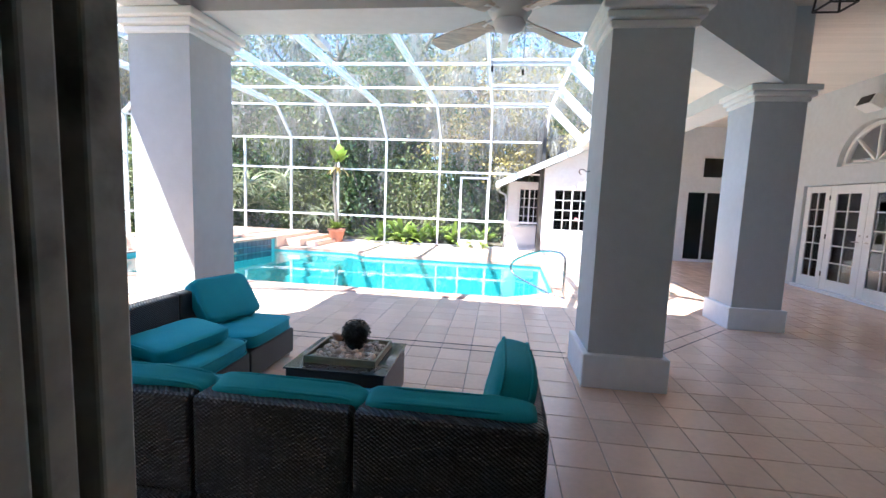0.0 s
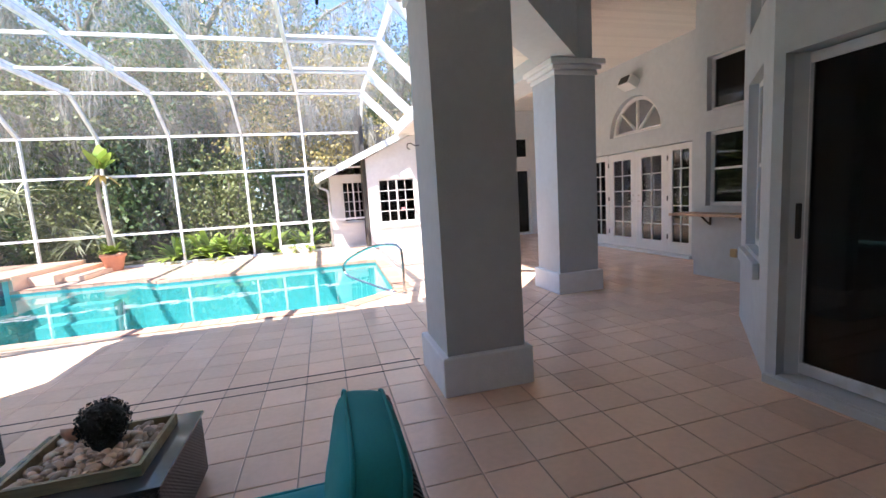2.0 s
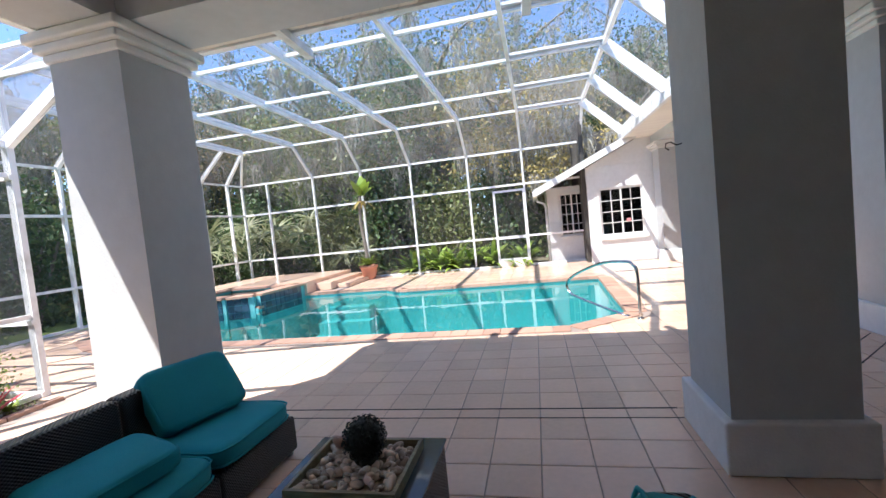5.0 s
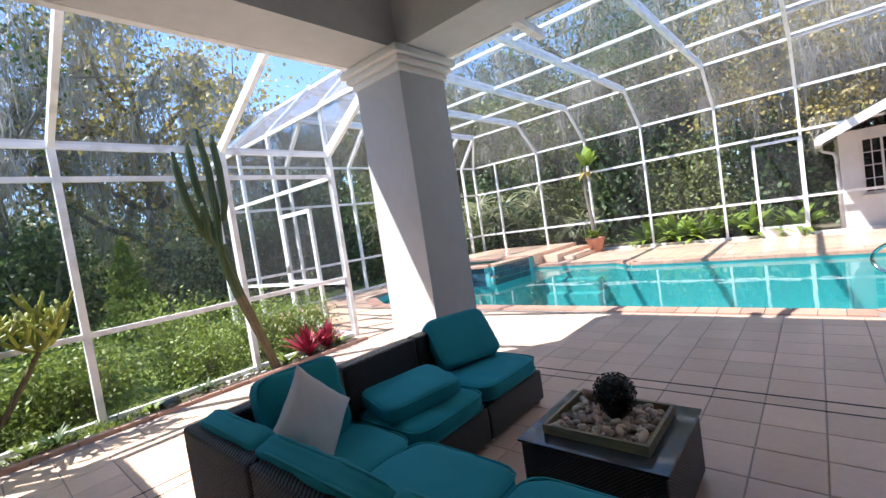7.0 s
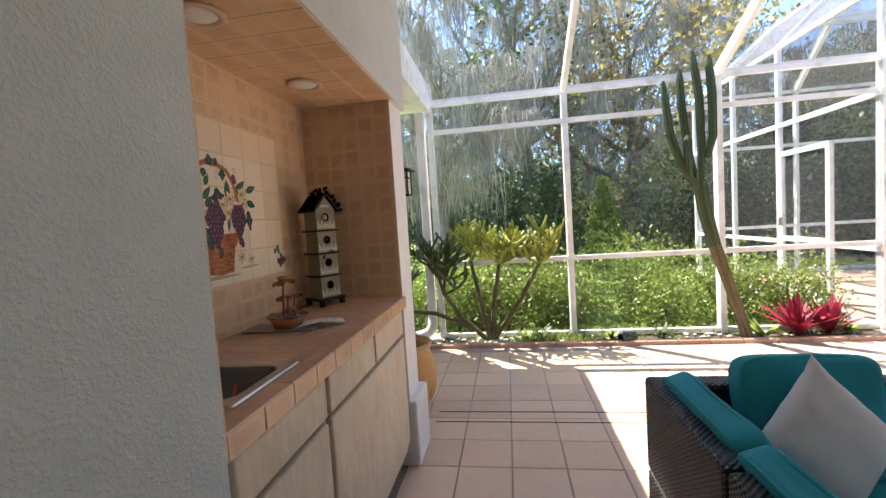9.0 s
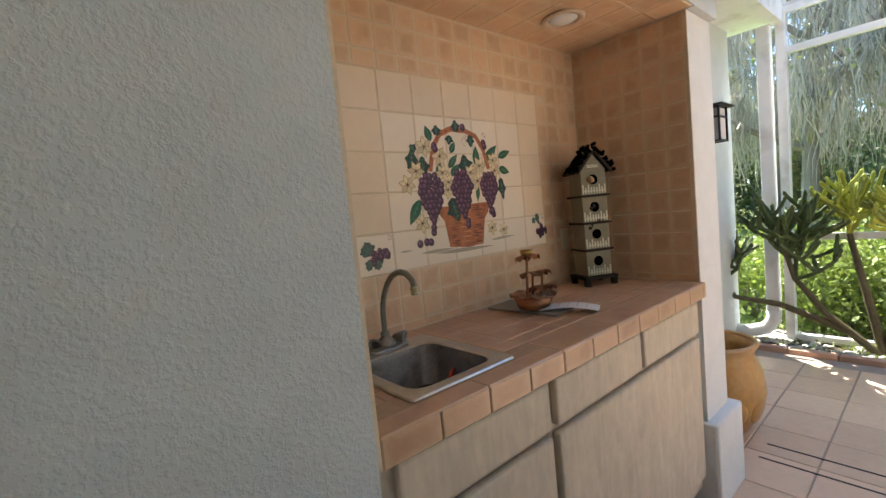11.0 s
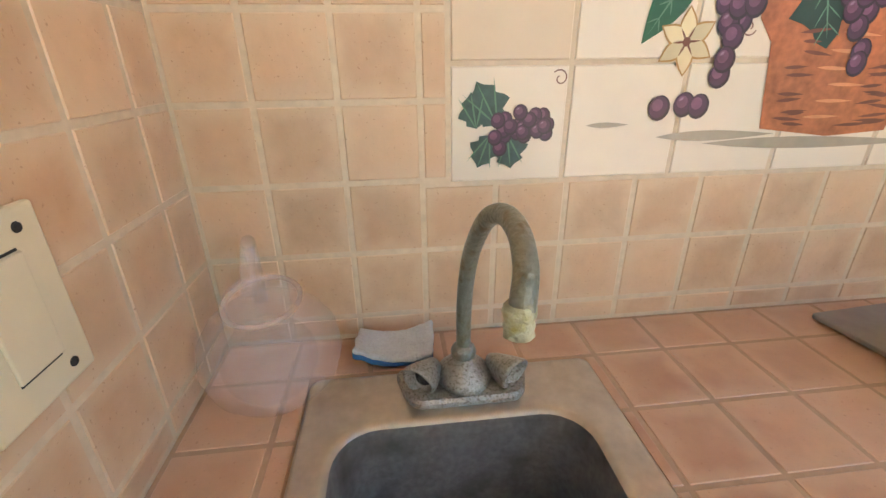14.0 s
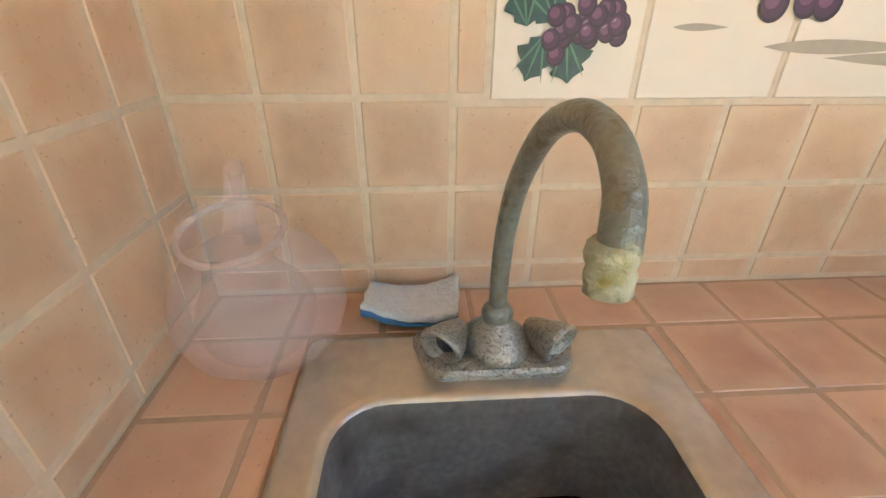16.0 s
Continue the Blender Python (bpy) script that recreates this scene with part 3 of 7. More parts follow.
beam(bm, (0.02, 14.7, 2.06), (4.4, 14.7, 4.10), 4.2, 0.05)
tagged(part("wing_roof", bm, M_ROOF), "pale shingle roof of the far wing", "roof", kind="structure")


bm = bmesh.new()
beam(bm, (0.0, 12.57, 1.985), (4.4, 12.57, 4.03), 0.05, 0.17)
beam(bm, (0.0, 14.7, 2.00), (4.4, 14.7, 4.045), 4.19, 0.03)
box(bm, -0.06, 0.06, 12.55, 16.7, 1.90, 2.03)
tagged(part("wing_rake", bm, M_TRIM), "white rake board and soffit of the far wing", "soffit", kind="structure")
bm = bmesh.new()
for x in (-1.9, 0.05):
    beam(bm, (x, 4.02, 3.06), (x - 0.03, 4.75, 3.05), 0.07, 0.07)
tagged(part("eave_bracket", bm, M_ALU), "white aluminium bracket under the eave", "bracket", kind="structure")


def column(x0, y0):
    c = thing("column", "square grey stucco column with a pale plinth and moulded capital", "column", pose(x0, y0, 0), "patio columns")
    part("shaft", shape(box, 0.045, 0.605, 0.045, 0.605, 0.26, 2.80), M_COLUMN, c)
    bm = bmesh.new()
    box(bm, 0, 0.65, 0, 0.65, 0, 0.27, 0.012)
    part("plinth", bm, M_STUCCO_W, c, "pale painted plinth")
    bm = bmesh.new()
    for o, z0, z1 in ((0.02, 2.70, 2.755), (-0.015, 2.757, 2.81), (-0.05, 2.812, 2.878)):
        box(bm, o, 0.65 - o, o, 0.65 - o, z0, z1, 0.012)
    part("capital", bm, M_TRIM, c, "white moulded capital")
    return c


COLUMNS = [column(0.765, 3.325), column(-3.15, 3.325), column(2.88, 5.46), column(2.9, 12.2)]

# ---- screen enclosure ----
cage = thing("screen_enclosure", "white aluminium pool enclosure with insect screen panels", "screen enclosure")


def member(name, a, b, w=0.055, h=0.055, up=(0, 0, 1)):
    return part(name, shape(beam, a, b, w, h, up), M_ALU, cage)


def panel(pts, material=None, name="screen_panel"):
    bm = bmesh.new()
    bm.faces.new([bm.verts.new(p) for p in pts])
    return part(name, bm, material or M_SCREEN, cage)


FAR_Y, EAVE, TOP, LEFT_X, RIGHT_X = 13.6, 3.32, 4.17, -9.4, 1.35
# far wall
for x in [-9.4, -8.46, -6.82, -5.2, -3.6, -1.86, -0.28, 1.35]:
    member("post", (x, FAR_Y, 0), (x, FAR_Y, EAVE), 0.05, 0.09, (0, 1, 0))
for z in (0.86, 2.35, EAVE):
    member("rail", (LEFT_X, FAR_Y, z), (RIGHT_X, FAR_Y, z), 0.05, 0.055)
member("rail", (LEFT_X, FAR_Y, 0.03), (RIGHT_X, FAR_Y, 0.03), 0.06, 0.05)
panel([(LEFT_X, FAR_Y, 0), (RIGHT_X, FAR_Y, 0), (RIGHT_X, FAR_Y, EAVE), (LEFT_X, FAR_Y, EAVE)])
INS = 12.6
MID_X = [-6.82, -5.2, -3.6, -1.86, -0.28, 1.35]
for x in MID_X:
    member("rafter", (x, FAR_Y, EAVE), (x, INS, TOP), 0.06, 0.10)
NEAR_Y, NEAR_Z = 5.4, 4.21


def roof_z(y):
    return NEAR_Z + (TOP - NEAR_Z) * (min(y, INS) - NEAR_Y) / (INS - NEAR_Y)


for x in MID_X[:-1] + [-8.5]:
    member("roof_beam", (x, INS, TOP), (x, NEAR_Y, NEAR_Z), 0.06, 0.16)
    if x > -5.0:
        member("rafter", (x, NEAR_Y, NEAR_Z), (x, 4.45, 3.36), 0.06, 0.12)
member("roof_beam", (1.35, INS, TOP), (1.33, 5.4, roof_z(5.4)), 0.06, 0.10)
for y in (12.6, 10.75, 8.95, 7.15, 5.4):
    member("purlin", (-8.5, y, roof_z(y)), (1.33, y, roof_z(y)), 0.05, 0.05)
    # eave purlins on the patio side stand wide and flat
    member("flat_purlin", (-0.25, y, roof_z(y) + 0.05), (1.33, y, roof_z(y) + 0.05), 0.22, 0.04)
    member("side_rafter", (1.33, y, roof_z(y)), (2.25, y, 3.28), 0.06, 0.20)
panel([(-8.5, INS, TOP), (1.35, INS, TOP), (1.35, NEAR_Y, NEAR_Z), (-8.5, NEAR_Y, NEAR_Z)], M_SCREEN_R, "roof_screen")
panel([(-8.5, INS, TOP), (1.35, INS, TOP), (1.35, FAR_Y, EAVE), (LEFT_X, FAR_Y, EAVE)], M_SCREEN_R, "roof_screen")
panel([(1.35, INS, TOP), (2.25, INS, 3.28), (2.25, 5.6, 3.28), (1.33, 5.6, roof_z(5.6))], M_SCREEN_R, "roof_screen")
member("hip_rafter", (LEFT_X, FAR_Y, EAVE), (-8.5, INS, TOP), 0.06, 0.10)
member("hip_rafter", (1.33, 5.4, roof_z(5.4)), (0.6, 4.45, 3.36), 0.06, 0.14)
# left wall of the pool part
for y in (4.5, 6.2, 8.0, 9.9, 11.8, 12.9):
    member("post", (LEFT_X, y, 0), (LEFT_X, y, EAVE), 0.09, 0.05, (0, 1, 0))
    member("rafter", (LEFT_X, y, EAVE), (-8.5, min(max(y, 5.4), INS), roof_z(max(y, 5.4))), 0.06, 0.10)
for z in (0.03, 0.86, 2.35, EAVE):
    member("rail", (LEFT_X, 4.5, z), (LEFT_X, FAR_Y, z), 0.05, 0.055)
panel([(LEFT_X, 4.5, 0), (LEFT_X, FAR_Y, 0), (LEFT_X, FAR_Y, EAVE), (LEFT_X, 4.5, EAVE)])
panel([(LEFT_X, 4.5, EAVE), (LEFT_X, FAR_Y, EAVE), (-8.5, INS, TOP), (-8.5, 5.4, roof_z(5.4))], M_SCREEN_D, "roof_screen")
# wall with the garden door, running off from the corner of the patio screen
CY = 4.47
for x in (-9.4, -8.0, -6.85):
    member("post", (x, CY, 0), (x, CY, EAVE), 0.05, 0.06, (0, 1, 0))
for z in (0.03, 0.80, 2.32, EAVE):
    if z == 0.80:
        member("rail", (LEFT_X, CY, z), (-6.85, CY, z), 0.05, 0.05)
        member("rail", (-5.9, CY, z), (-5.25, CY, z), 0.05, 0.05)
    else:
        member("rail", (LEFT_X, CY, z), (-5.25, CY, z), 0.05, 0.055)
panel([(LEFT_X, CY, 0), (-5.27, CY, 0), (-5.27, CY, EAVE), (LEFT_X, CY, EAVE)])
panel([(LEFT_X, CY, EAVE), (-5.27, CY, EAVE), (-5.27, 5.4, roof_z(5.4)), (-8.5, 5.4, roof_z(5.4))], M_SCREEN_D, "roof_screen")
for x, x2 in ((-6.85, -6.82), (-5.27, -5.27)):
    member("rafter", (x, CY, EAVE), (x2, 5.4, roof_z(5.4)), 0.05, 0.08)
# patio side screen
PX, PE = -5.3, 2.66
for y in (0.05, 1.51, 3.02, 4.5):
    member("post", (PX, y, 0), (PX, y, PE), 0.09, 0.06, (0, 1, 0))
for y in (1.51, 3.02):
    member("rafter", (PX, y, PE), (-3.53, y, 3.50), 0.05, 0.10)
member("rafter", (PX, 4.5, PE), (-3.53, 4.42, 3.6), 0.06, 0.12)
member("post", (PX, 4.5, PE), (PX, 4.5, EAVE), 0.06, 0.06, (0, 1, 0))
for z in (0.03, 0.86, 2.34, PE):
    member("rail", (PX, 0.05, z), (PX, 4.5, z), 0.05, 0.075 if z == PE else 0.05)
panel([(PX, 0.05, 0), (PX, 4.5, 0), (PX, 4.5, PE), (PX, 0.05, PE)])
panel([(PX, 0.05, PE), (PX, 4.5, PE), (-3.53, 4.42, 3.5), (-3.53, 0.05, 3.5)], M_SCREEN, "roof_screen")
panel([(-5.27, CY, EAVE), (0.6, CY, EAVE), (1.3, 5.4, roof_z(5.4)), (-5.27, 5.4, roof_z(5.4))], M_SCREEN_R, "roof_screen")
member("rail", (-5.25, CY, EAVE + 0.02), (-3.4, CY, EAVE + 0.02), 0.05, 0.055)
panel([(PX, 4.5, PE), (-3.53, 4.45, 3.34), (-5.27, CY, EAVE)], M_SCREEN_R, "roof_screen")


def screen_door(name, at, w, h, label):
    d = thing(name, label, "screen door", at)
    for a, b in (((0, 0, 0), (0, 0, h)), ((w, 0, 0), (w, 0, h))):
        part("stile", shape(beam, a, b, 0.06, 0.05, (0, 1, 0)), M_ALU, d)
    for z in (0.12, 0.82, h - 0.03):
        part("rail", shape(beam, (0.03, 0, z), (w - 0.03, 0, z), 0.05, 0.2 if z == 0.12 else 0.06), M_ALU, d)
    bm = bmesh.new()
    bm.faces.new([bm.verts.new(p) for p in ((0, 0, 0.1), (w, 0, 0.1), (w, 0, h), (0, 0, h))])
    part("screen", bm, M_SCREEN, d)
    part("handle", shape(box, 0.02, 0.05, -0.07, -0.02, 0.98, 1.10, 0.006), M_STEEL, d)
    return d


screen_door("screen_door", pose(-6.79, CY - 0.01, 0.02), 0.85, 1.95, "white framed screen door to the garden")
screen_door("screen_door", pose(-1.16, FAR_Y - 0.01, 0.02), 0.85, 2.2, "white framed screen door at the pool end")

# ---- patio furniture ----
def puff(bm, sx, sy, sz, nx=14, ny=14, nz=5, power=5.0, crease=0.0, seed=0, sag=0.0):
    """A soft cushion centred at the origin with rounded sides and faint folds."""
    def pt(u, v, w):
        r = (abs(u) ** power + abs(v) ** power + abs(w) ** power) ** (1 / power)
        m = max(abs(u), abs(v), abs(w))
        k = m / r if r else 0
        x, y, z = u * k, v * k, w * k
        bulge = 1 + 0.10 * (1 - x * x) * (1 - y * y)
        p = Vector((x * sx / 2, y * sy / 2, z * sz / 2 * bulge - sag * (1 - x * x) * (1 - y * y)))
        if crease:
            q = noise.noise(Vector((p.x * 5 + seed, p.y * 9, p.z * 3))) + 0.5 * noise.noise(Vector((p.x * 14, p.y * 14 + seed, p.z * 8)))
            p += Vector((x / sx, y / sy, z / sz)).normalized() * q * crease
        return p
    cache = {}
    def vert(i, j, k):
        key = (i, j, k)
        if key not in cache:
            cache[key] = bm.verts.new(pt(2 * i / nx - 1, 2 * j / ny - 1, 2 * k / nz - 1))
        return cache[key]
    for i in range(nx):
        for j in range(ny):
            bm.faces.new([vert(i, j, 0), vert(i, j + 1, 0), vert(i + 1, j + 1, 0), vert(i + 1, j, 0)])
            bm.faces.new([vert(i, j, nz), vert(i + 1, j, nz), vert(i + 1, j + 1, nz), vert(i, j + 1, nz)])
    for i in range(nx):
        for k in range(nz):
            bm.faces.new([vert(i, 0, k), vert(i + 1, 0, k), vert(i + 1, 0, k + 1), vert(i, 0, k + 1)])
            bm.faces.new([vert(i, ny, k), vert(i, ny, k + 1), vert(i + 1, ny, k + 1), vert(i + 1, ny, k)])
    for j in range(ny):
        for k in range(nz):
            bm.faces.new([vert(0, j, k), vert(0, j, k + 1), vert(0, j + 1, k + 1), vert(0, j + 1, k)])
            bm.faces.new([vert(nx, j, k), vert(nx, j + 1, k), vert(nx, j + 1, k + 1), vert(nx, j, k + 1)])


def piping(sx, sy, z, r=0.006):
    """Corded seam round the rim of a cushion."""
    bm = bmesh.new()
    pts = []
    for i in range(49):
        a = 2 * math.pi * i / 48
        c, s = math.cos(a), math.sin(a)
        k = (abs(c) ** 7 + abs(s) ** 7) ** (-1 / 7)
        pts.append((c * k * sx / 2 * 0.975, s * k * sy / 2 * 0.975, z))
    tube(bm, pts, r, 6, cap=False)
    return bm


def cushion(name, sx, sy, sz, at, parent, seed=0, crease=0.006, material=None, power=5.0):
    bm = bmesh.new()
    puff(bm, sx, sy, sz, nx=20, ny=16, nz=6, crease=crease, seed=seed, power=power)
    c = part(name, bm, material or M_TEAL, parent, smooth=True, at=at)
    if material is None:
        for z in (0.33, -0.33):
            p = part("piping", piping(sx, sy, sz * z), M_TEAL, c, smooth=True)
    return c


SEAT_Z, BACK_Z, D = 0.245, 0.645, 0.82


def sofa_module(x0, y0, backs, w=0.68, d=D):
    """A wicker seat unit; backs names the sides that carry a backrest."""
    s = thing("sofa_module", "black wicker sectional sofa unit with teal cushions", "sofa", pose(x0, y0, 0), "sectional sofa units")
    part("base", shape(box, 0, w, 0, d, 0.03, SEAT_Z, 0.015), M_WICKER, s)
    for i, (fx, fy) in enumerate(((0.04, 0.04), (w - 0.04, 0.04), (0.04, d - 0.04), (w - 0.04, d - 0.04))):
        part("foot", shape(lathe, [(0.02, 0), (0.024, 0.03)], 10, (fx, fy, 0)), M_STEEL, s)
    if "s" in backs:
        part("backrest", shape(box, 0.002, w - 0.002, -0.002, 0.13, SEAT_Z + 0.003, BACK_Z, 0.018), M_WICKER, s)
    if "w" in backs:
        part("backrest", shape(box, -0.002, 0.11, 0.115 if "s" in backs else 0.002, d - 0.002, SEAT_Z + 0.003, BACK_Z, 0.018), M_WICKER, s)
    if "e" in backs:
        part("armrest", shape(box, w - 0.11, w + 0.002, 0.115 if "s" in backs else 0.002, d - 0.002, SEAT_Z + 0.003, BACK_Z, 0.018), M_WICKER, s)
    return s


S1 = sofa_module(-2.35, 1.38, "sw")
S2 = sofa_module(-1.667, 1.38, "s", 0.62)
S3 = sofa_module(-1.043, 1.38, "s", 0.62)
S4 = sofa_module(-0.42, 1.38, "se", 0.69)
S5 = sofa_module(-2.35, 2.205, "w", 0.66, 0.61)
S6 = sofa_module(-2.35, 2.82, "w", 0.66, 0.67)
CZ = SEAT_Z + 0.062
cushion("seat_cushion", 0.56, 0.70, 0.12, pose(0.40, 0.465, CZ), S1, 1)
cushion("seat_cushion", 0.62, 0.71, 0.12, pose(0.31, 0.475, CZ), S2, 2)
cushion("seat_cushion", 0.62, 0.71, 0.12, pose(0.31, 0.475, CZ), S3, 3)
cushion("seat_cushion", 0.57, 0.71, 0.12, pose(0.29, 0.475, CZ), S4, 4)
cushion("seat_cushion", 0.57, 0.61, 0.12, pose(0.40, 0.305, CZ), S5, 5)
cushion("seat_cushion", 0.57, 0.66, 0.12, pose(0.39, 0.335, CZ), S6, 6)
# back cushions lean over the rail of the backrests
for s, x, w, seed in ((S1, 0.32, 0.56, 11), (S2, 0.282, 0.73, 12), (S3, 0.333, 0.62, 13), (S4, 0.34, 0.64, 14)):
    cushion("back_cushion", w, 0.32, 0.115, pose(x, 0.145, 0.532, 109, 0, 0), s, seed, 0.014, power=9)
cushion("back_cushion", 0.46, 0.42, 0.13, pose(0.19, 0.50, 0.565, 76, 0, 90), S1, 15, 0.009, power=7)
cushion("arm_cushion", 0.50, 0.42, 0.17, pose(0.555, 0.42, 0.565, 80, 0, -90), S4, 16, 0.010, power=5)
# one back cushion lies flat on the seat, another leans in the far end
cushion("loose_cushion", 0.52, 0.38, 0.10, pose(0.36, 0.28, 0.432, 4, -3, 76), S5, 17, 0.006, power=8)
cushion("loose_cushion", 0.52, 0.38, 0.13, pose(0.21, 0.36, 0.54, 54, 0, 74), S6, 18, 0.006, power=8)


def pillow(bm, w, t, n=18):
    """A square pillow with pinched corners."""
    top, bot = {}, {}
    for i in range(n + 1):
        for j in range(n + 1):
            u, v = 2 * i / n - 1, 2 * j / n - 1
            k = 1 - 0.10 * (1 - u * u) * abs(v) ** 3 - 0.10 * (1 - v * v) * abs(u) ** 3
            h = t / 2 * max(0.0, (1 - abs(u) ** 2.6) * (1 - abs(v) ** 2.6)) ** 0.55
            q = 0.006 * noise.noise(Vector((u * 2.5, v * 2.5, 3.0)))
            top[i, j] = bm.verts.new((u * w / 2 * k, v * w / 2 * k, h + q))
            edge = i in (0, n) or j in (0, n)
            bot[i, j] = top[i, j] if edge else bm.verts.new((u * w / 2 * k, v * w / 2 * k, -h + q))
    for i in range(n):
        for j in range(n):
            bm.faces.new((top[i, j], top[i + 1, j], top[i + 1, j + 1], top[i, j + 1]))
            bm.faces.new((bot[i, j + 1], bot[i + 1, j + 1], bot[i + 1, j], bot[i, j]))


bm = bmesh.new()
pillow(bm, 0.38, 0.14)
tagged(part("throw_pillow", bm, M_WHITE_F, smooth=True, at=pose(-2.0, 1.84, 0.555, 74, 0, 104) @ pose(0, 0, 0, 0, 0, 41)), "white square throw pillow leaning in the sofa corner", "pillow")

# coffee table with tray
tbl = thing("coffee_table", "low black wicker coffee table with a dark glass top", "coffee table", pose(-1.235, 2.43, 0))
part("body", shape(box, 0.01, 0.65, 0.01, 0.61, 0.02, 0.318, 0.012), M_WICKER, tbl)
part("glass_top", shape(box, 0, 0.66, 0, 0.62, 0.319, 0.331, 0.003), M_TABLEGLASS, tbl, "dark glass top")
for fx, fy in ((0.05, 0.05), (0.61, 0.05), (0.05, 0.57), (0.61, 0.57)):
    part("foot", shape(lathe, [(0.018, 0), (0.022, 0.025)], 10, (fx, fy, 0)), M_STEEL, tbl)
tray = thing("tray", "olive wooden tray with seashells and pebbles on the coffee table", "tray", pose(-0.905, 2.74, 0.332, 0, 0, 0))
part("tray_base", shape(box, -0.22, 0.22, -0.19, 0.19, 0.001, 0.010), M_TRAY, tray)
for a, b in (((-0.24, -0.205), (0.24, -0.205)), ((-0.24, 0.205), (0.24, 0.205)), ((-0.232, -0.195), (-0.232, 0.195)), ((0.232, -0.195), (0.232, 0.195))):
    part("rim", shape(beam, (*a, 0.024), (*b, 0.024), 0.016, 0.045), M_TRAY, tray)
rnd = random.Random(4)
bm = bmesh.new()
for i in range(230):
    r = rnd.uniform(0.008, 0.025)
    x, y = rnd.uniform(-0.205, 0.205), rnd.uniform(-0.175, 0.175)
    m = pose(x, y, 0.018 + rnd.uniform(0, 0.018), rnd.uniform(-40, 40), rnd.uniform(-40, 40), rnd.uniform(0, 360)) @ Matrix.Diagonal((r * rnd.uniform(0.9, 1.6), r, r * rnd.uniform(0.45, 0.8), 1))
    bmesh.ops.create_icosphere(bm, subdivisions=2, radius=1, matrix=m)
tagged(part("pebble_bed", bm, M_PEBBLE, tray, "pale seashells and tumbled pebbles", smooth=True), kind="stuff")
M_SHELL = mat("pink_shell", (0.45, 0.25, 0.17), rough=0.35, vary=0.2, scale=20)
bm = bmesh.new()
lathe(bm, [(0.005, 0), (0.03, 0.005), (0.05, 0.025), (0.058, 0.05), (0.054, 0.05), (0.045, 0.028), (0.005, 0.012)], 20)
part("large_shell", bm, M_SHELL, tray, "pink scallop shell", smooth=True, at=pose(-0.13, 0.11, 0.045, -25, 10, 0))
topiary = thing("topiary_ball", "dark clipped topiary ball on a small pot in the tray", "plant", pose(-0.875, 2.765, 0.342))
part("pot", shape(lathe, [(0.045, 0), (0.06, 0.07), (0.055, 0.07), (0.04, 0.05)], 16), M_BLACK, topiary)
M_TOPI = leaf_mat("dark_topiary_leaves", (0.012, 0.013, 0.008), trans=0.1)
bm = bmesh.new()
for i in range(1500):
    v = Vector((rnd.gauss(0, 1), rnd.gauss(0, 1), rnd.gauss(0, 1))).normalized()
    p = v * rnd.uniform(0.075, 0.1) + Vector((0, 0, 0.135))
    m = Matrix.Translation(p) @ v.to_track_quat('Z', 'Y').to_matrix().to_4x4() @ pose(0, 0, 0, rnd.uniform(-50, 50), rnd.uniform(-50, 50), rnd.uniform(0, 360))
    q = [bm.verts.new(m @ Vector(c)) for c in ((-0.006, 0, 0), (0, -0.006, 0.002), (0.008, 0, 0.001), (0, 0.006, 0.002))]
    bm.faces.new(q)
bmesh.ops.create_icosphere(bm, subdivisions=3, radius=0.08, matrix=Matrix.Translation((0, 0, 0.135)))
part("foliage", bm, M_TOPI, topiary)

# ---- tiled bar ----
TP = 0.0855
TT = 0.006


def tile_mesh(name, w, h, material, t=TT, b=0.0024):
    """A tile in local x (width) and z (height), proud of local y 0 towards +y, with eased edges."""
    bm = bmesh.new()
    w2, h2 = w / 2, h / 2
    lo = [bm.verts.new((x, 0, z)) for x, z in ((-w2, -h2), (w2, -h2), (w2, h2), (-w2, h2))]
    mi = [bm.verts.new((x, t * 0.55, z)) for x, z in ((-w2, -h2), (w2, -h2), (w2, h2), (-w2, h2))]
    hi = [bm.verts.new((x, t, z)) for x, z in ((-w2 + b, -h2 + b), (w2 - b, -h2 + b), (w2 - b, h2 - b), (-w2 + b, h2 - b))]
    bm.faces.new(hi)
    for i in range(4):
        j = (i + 1) % 4
        bm.faces.new((lo[i], lo[j], mi[j], mi[i])); bm.faces.new((mi[i], mi[j], hi[j], hi[i]))
    return mesh_of(name, bm, material)


TILES = {}


def lay(parent, x0, x1, z0, z1, at, material, name="tile", gap=0.0036):
    """One tile between these edges in the plane of the pose at."""
    w, h = round(abs(x1 - x0) - gap, 4), round(abs(z1 - z0) - gap, 4)
    if w < 0.008 or h < 0.008:
        return None
    key = (w, h, material.name, name)
    if key not in TILES:
        TILES[key] = tile_mesh(name, w, h, material)
    o = new(name, TILES[key])
    o.matrix_basis = at @ pose((x0 + x1) / 2, 0, (z0 + z1) / 2, random.uniform(-0.1, 0.1), 0, random.uniform(-0.1, 0.1))
    o.parent = parent
    return o


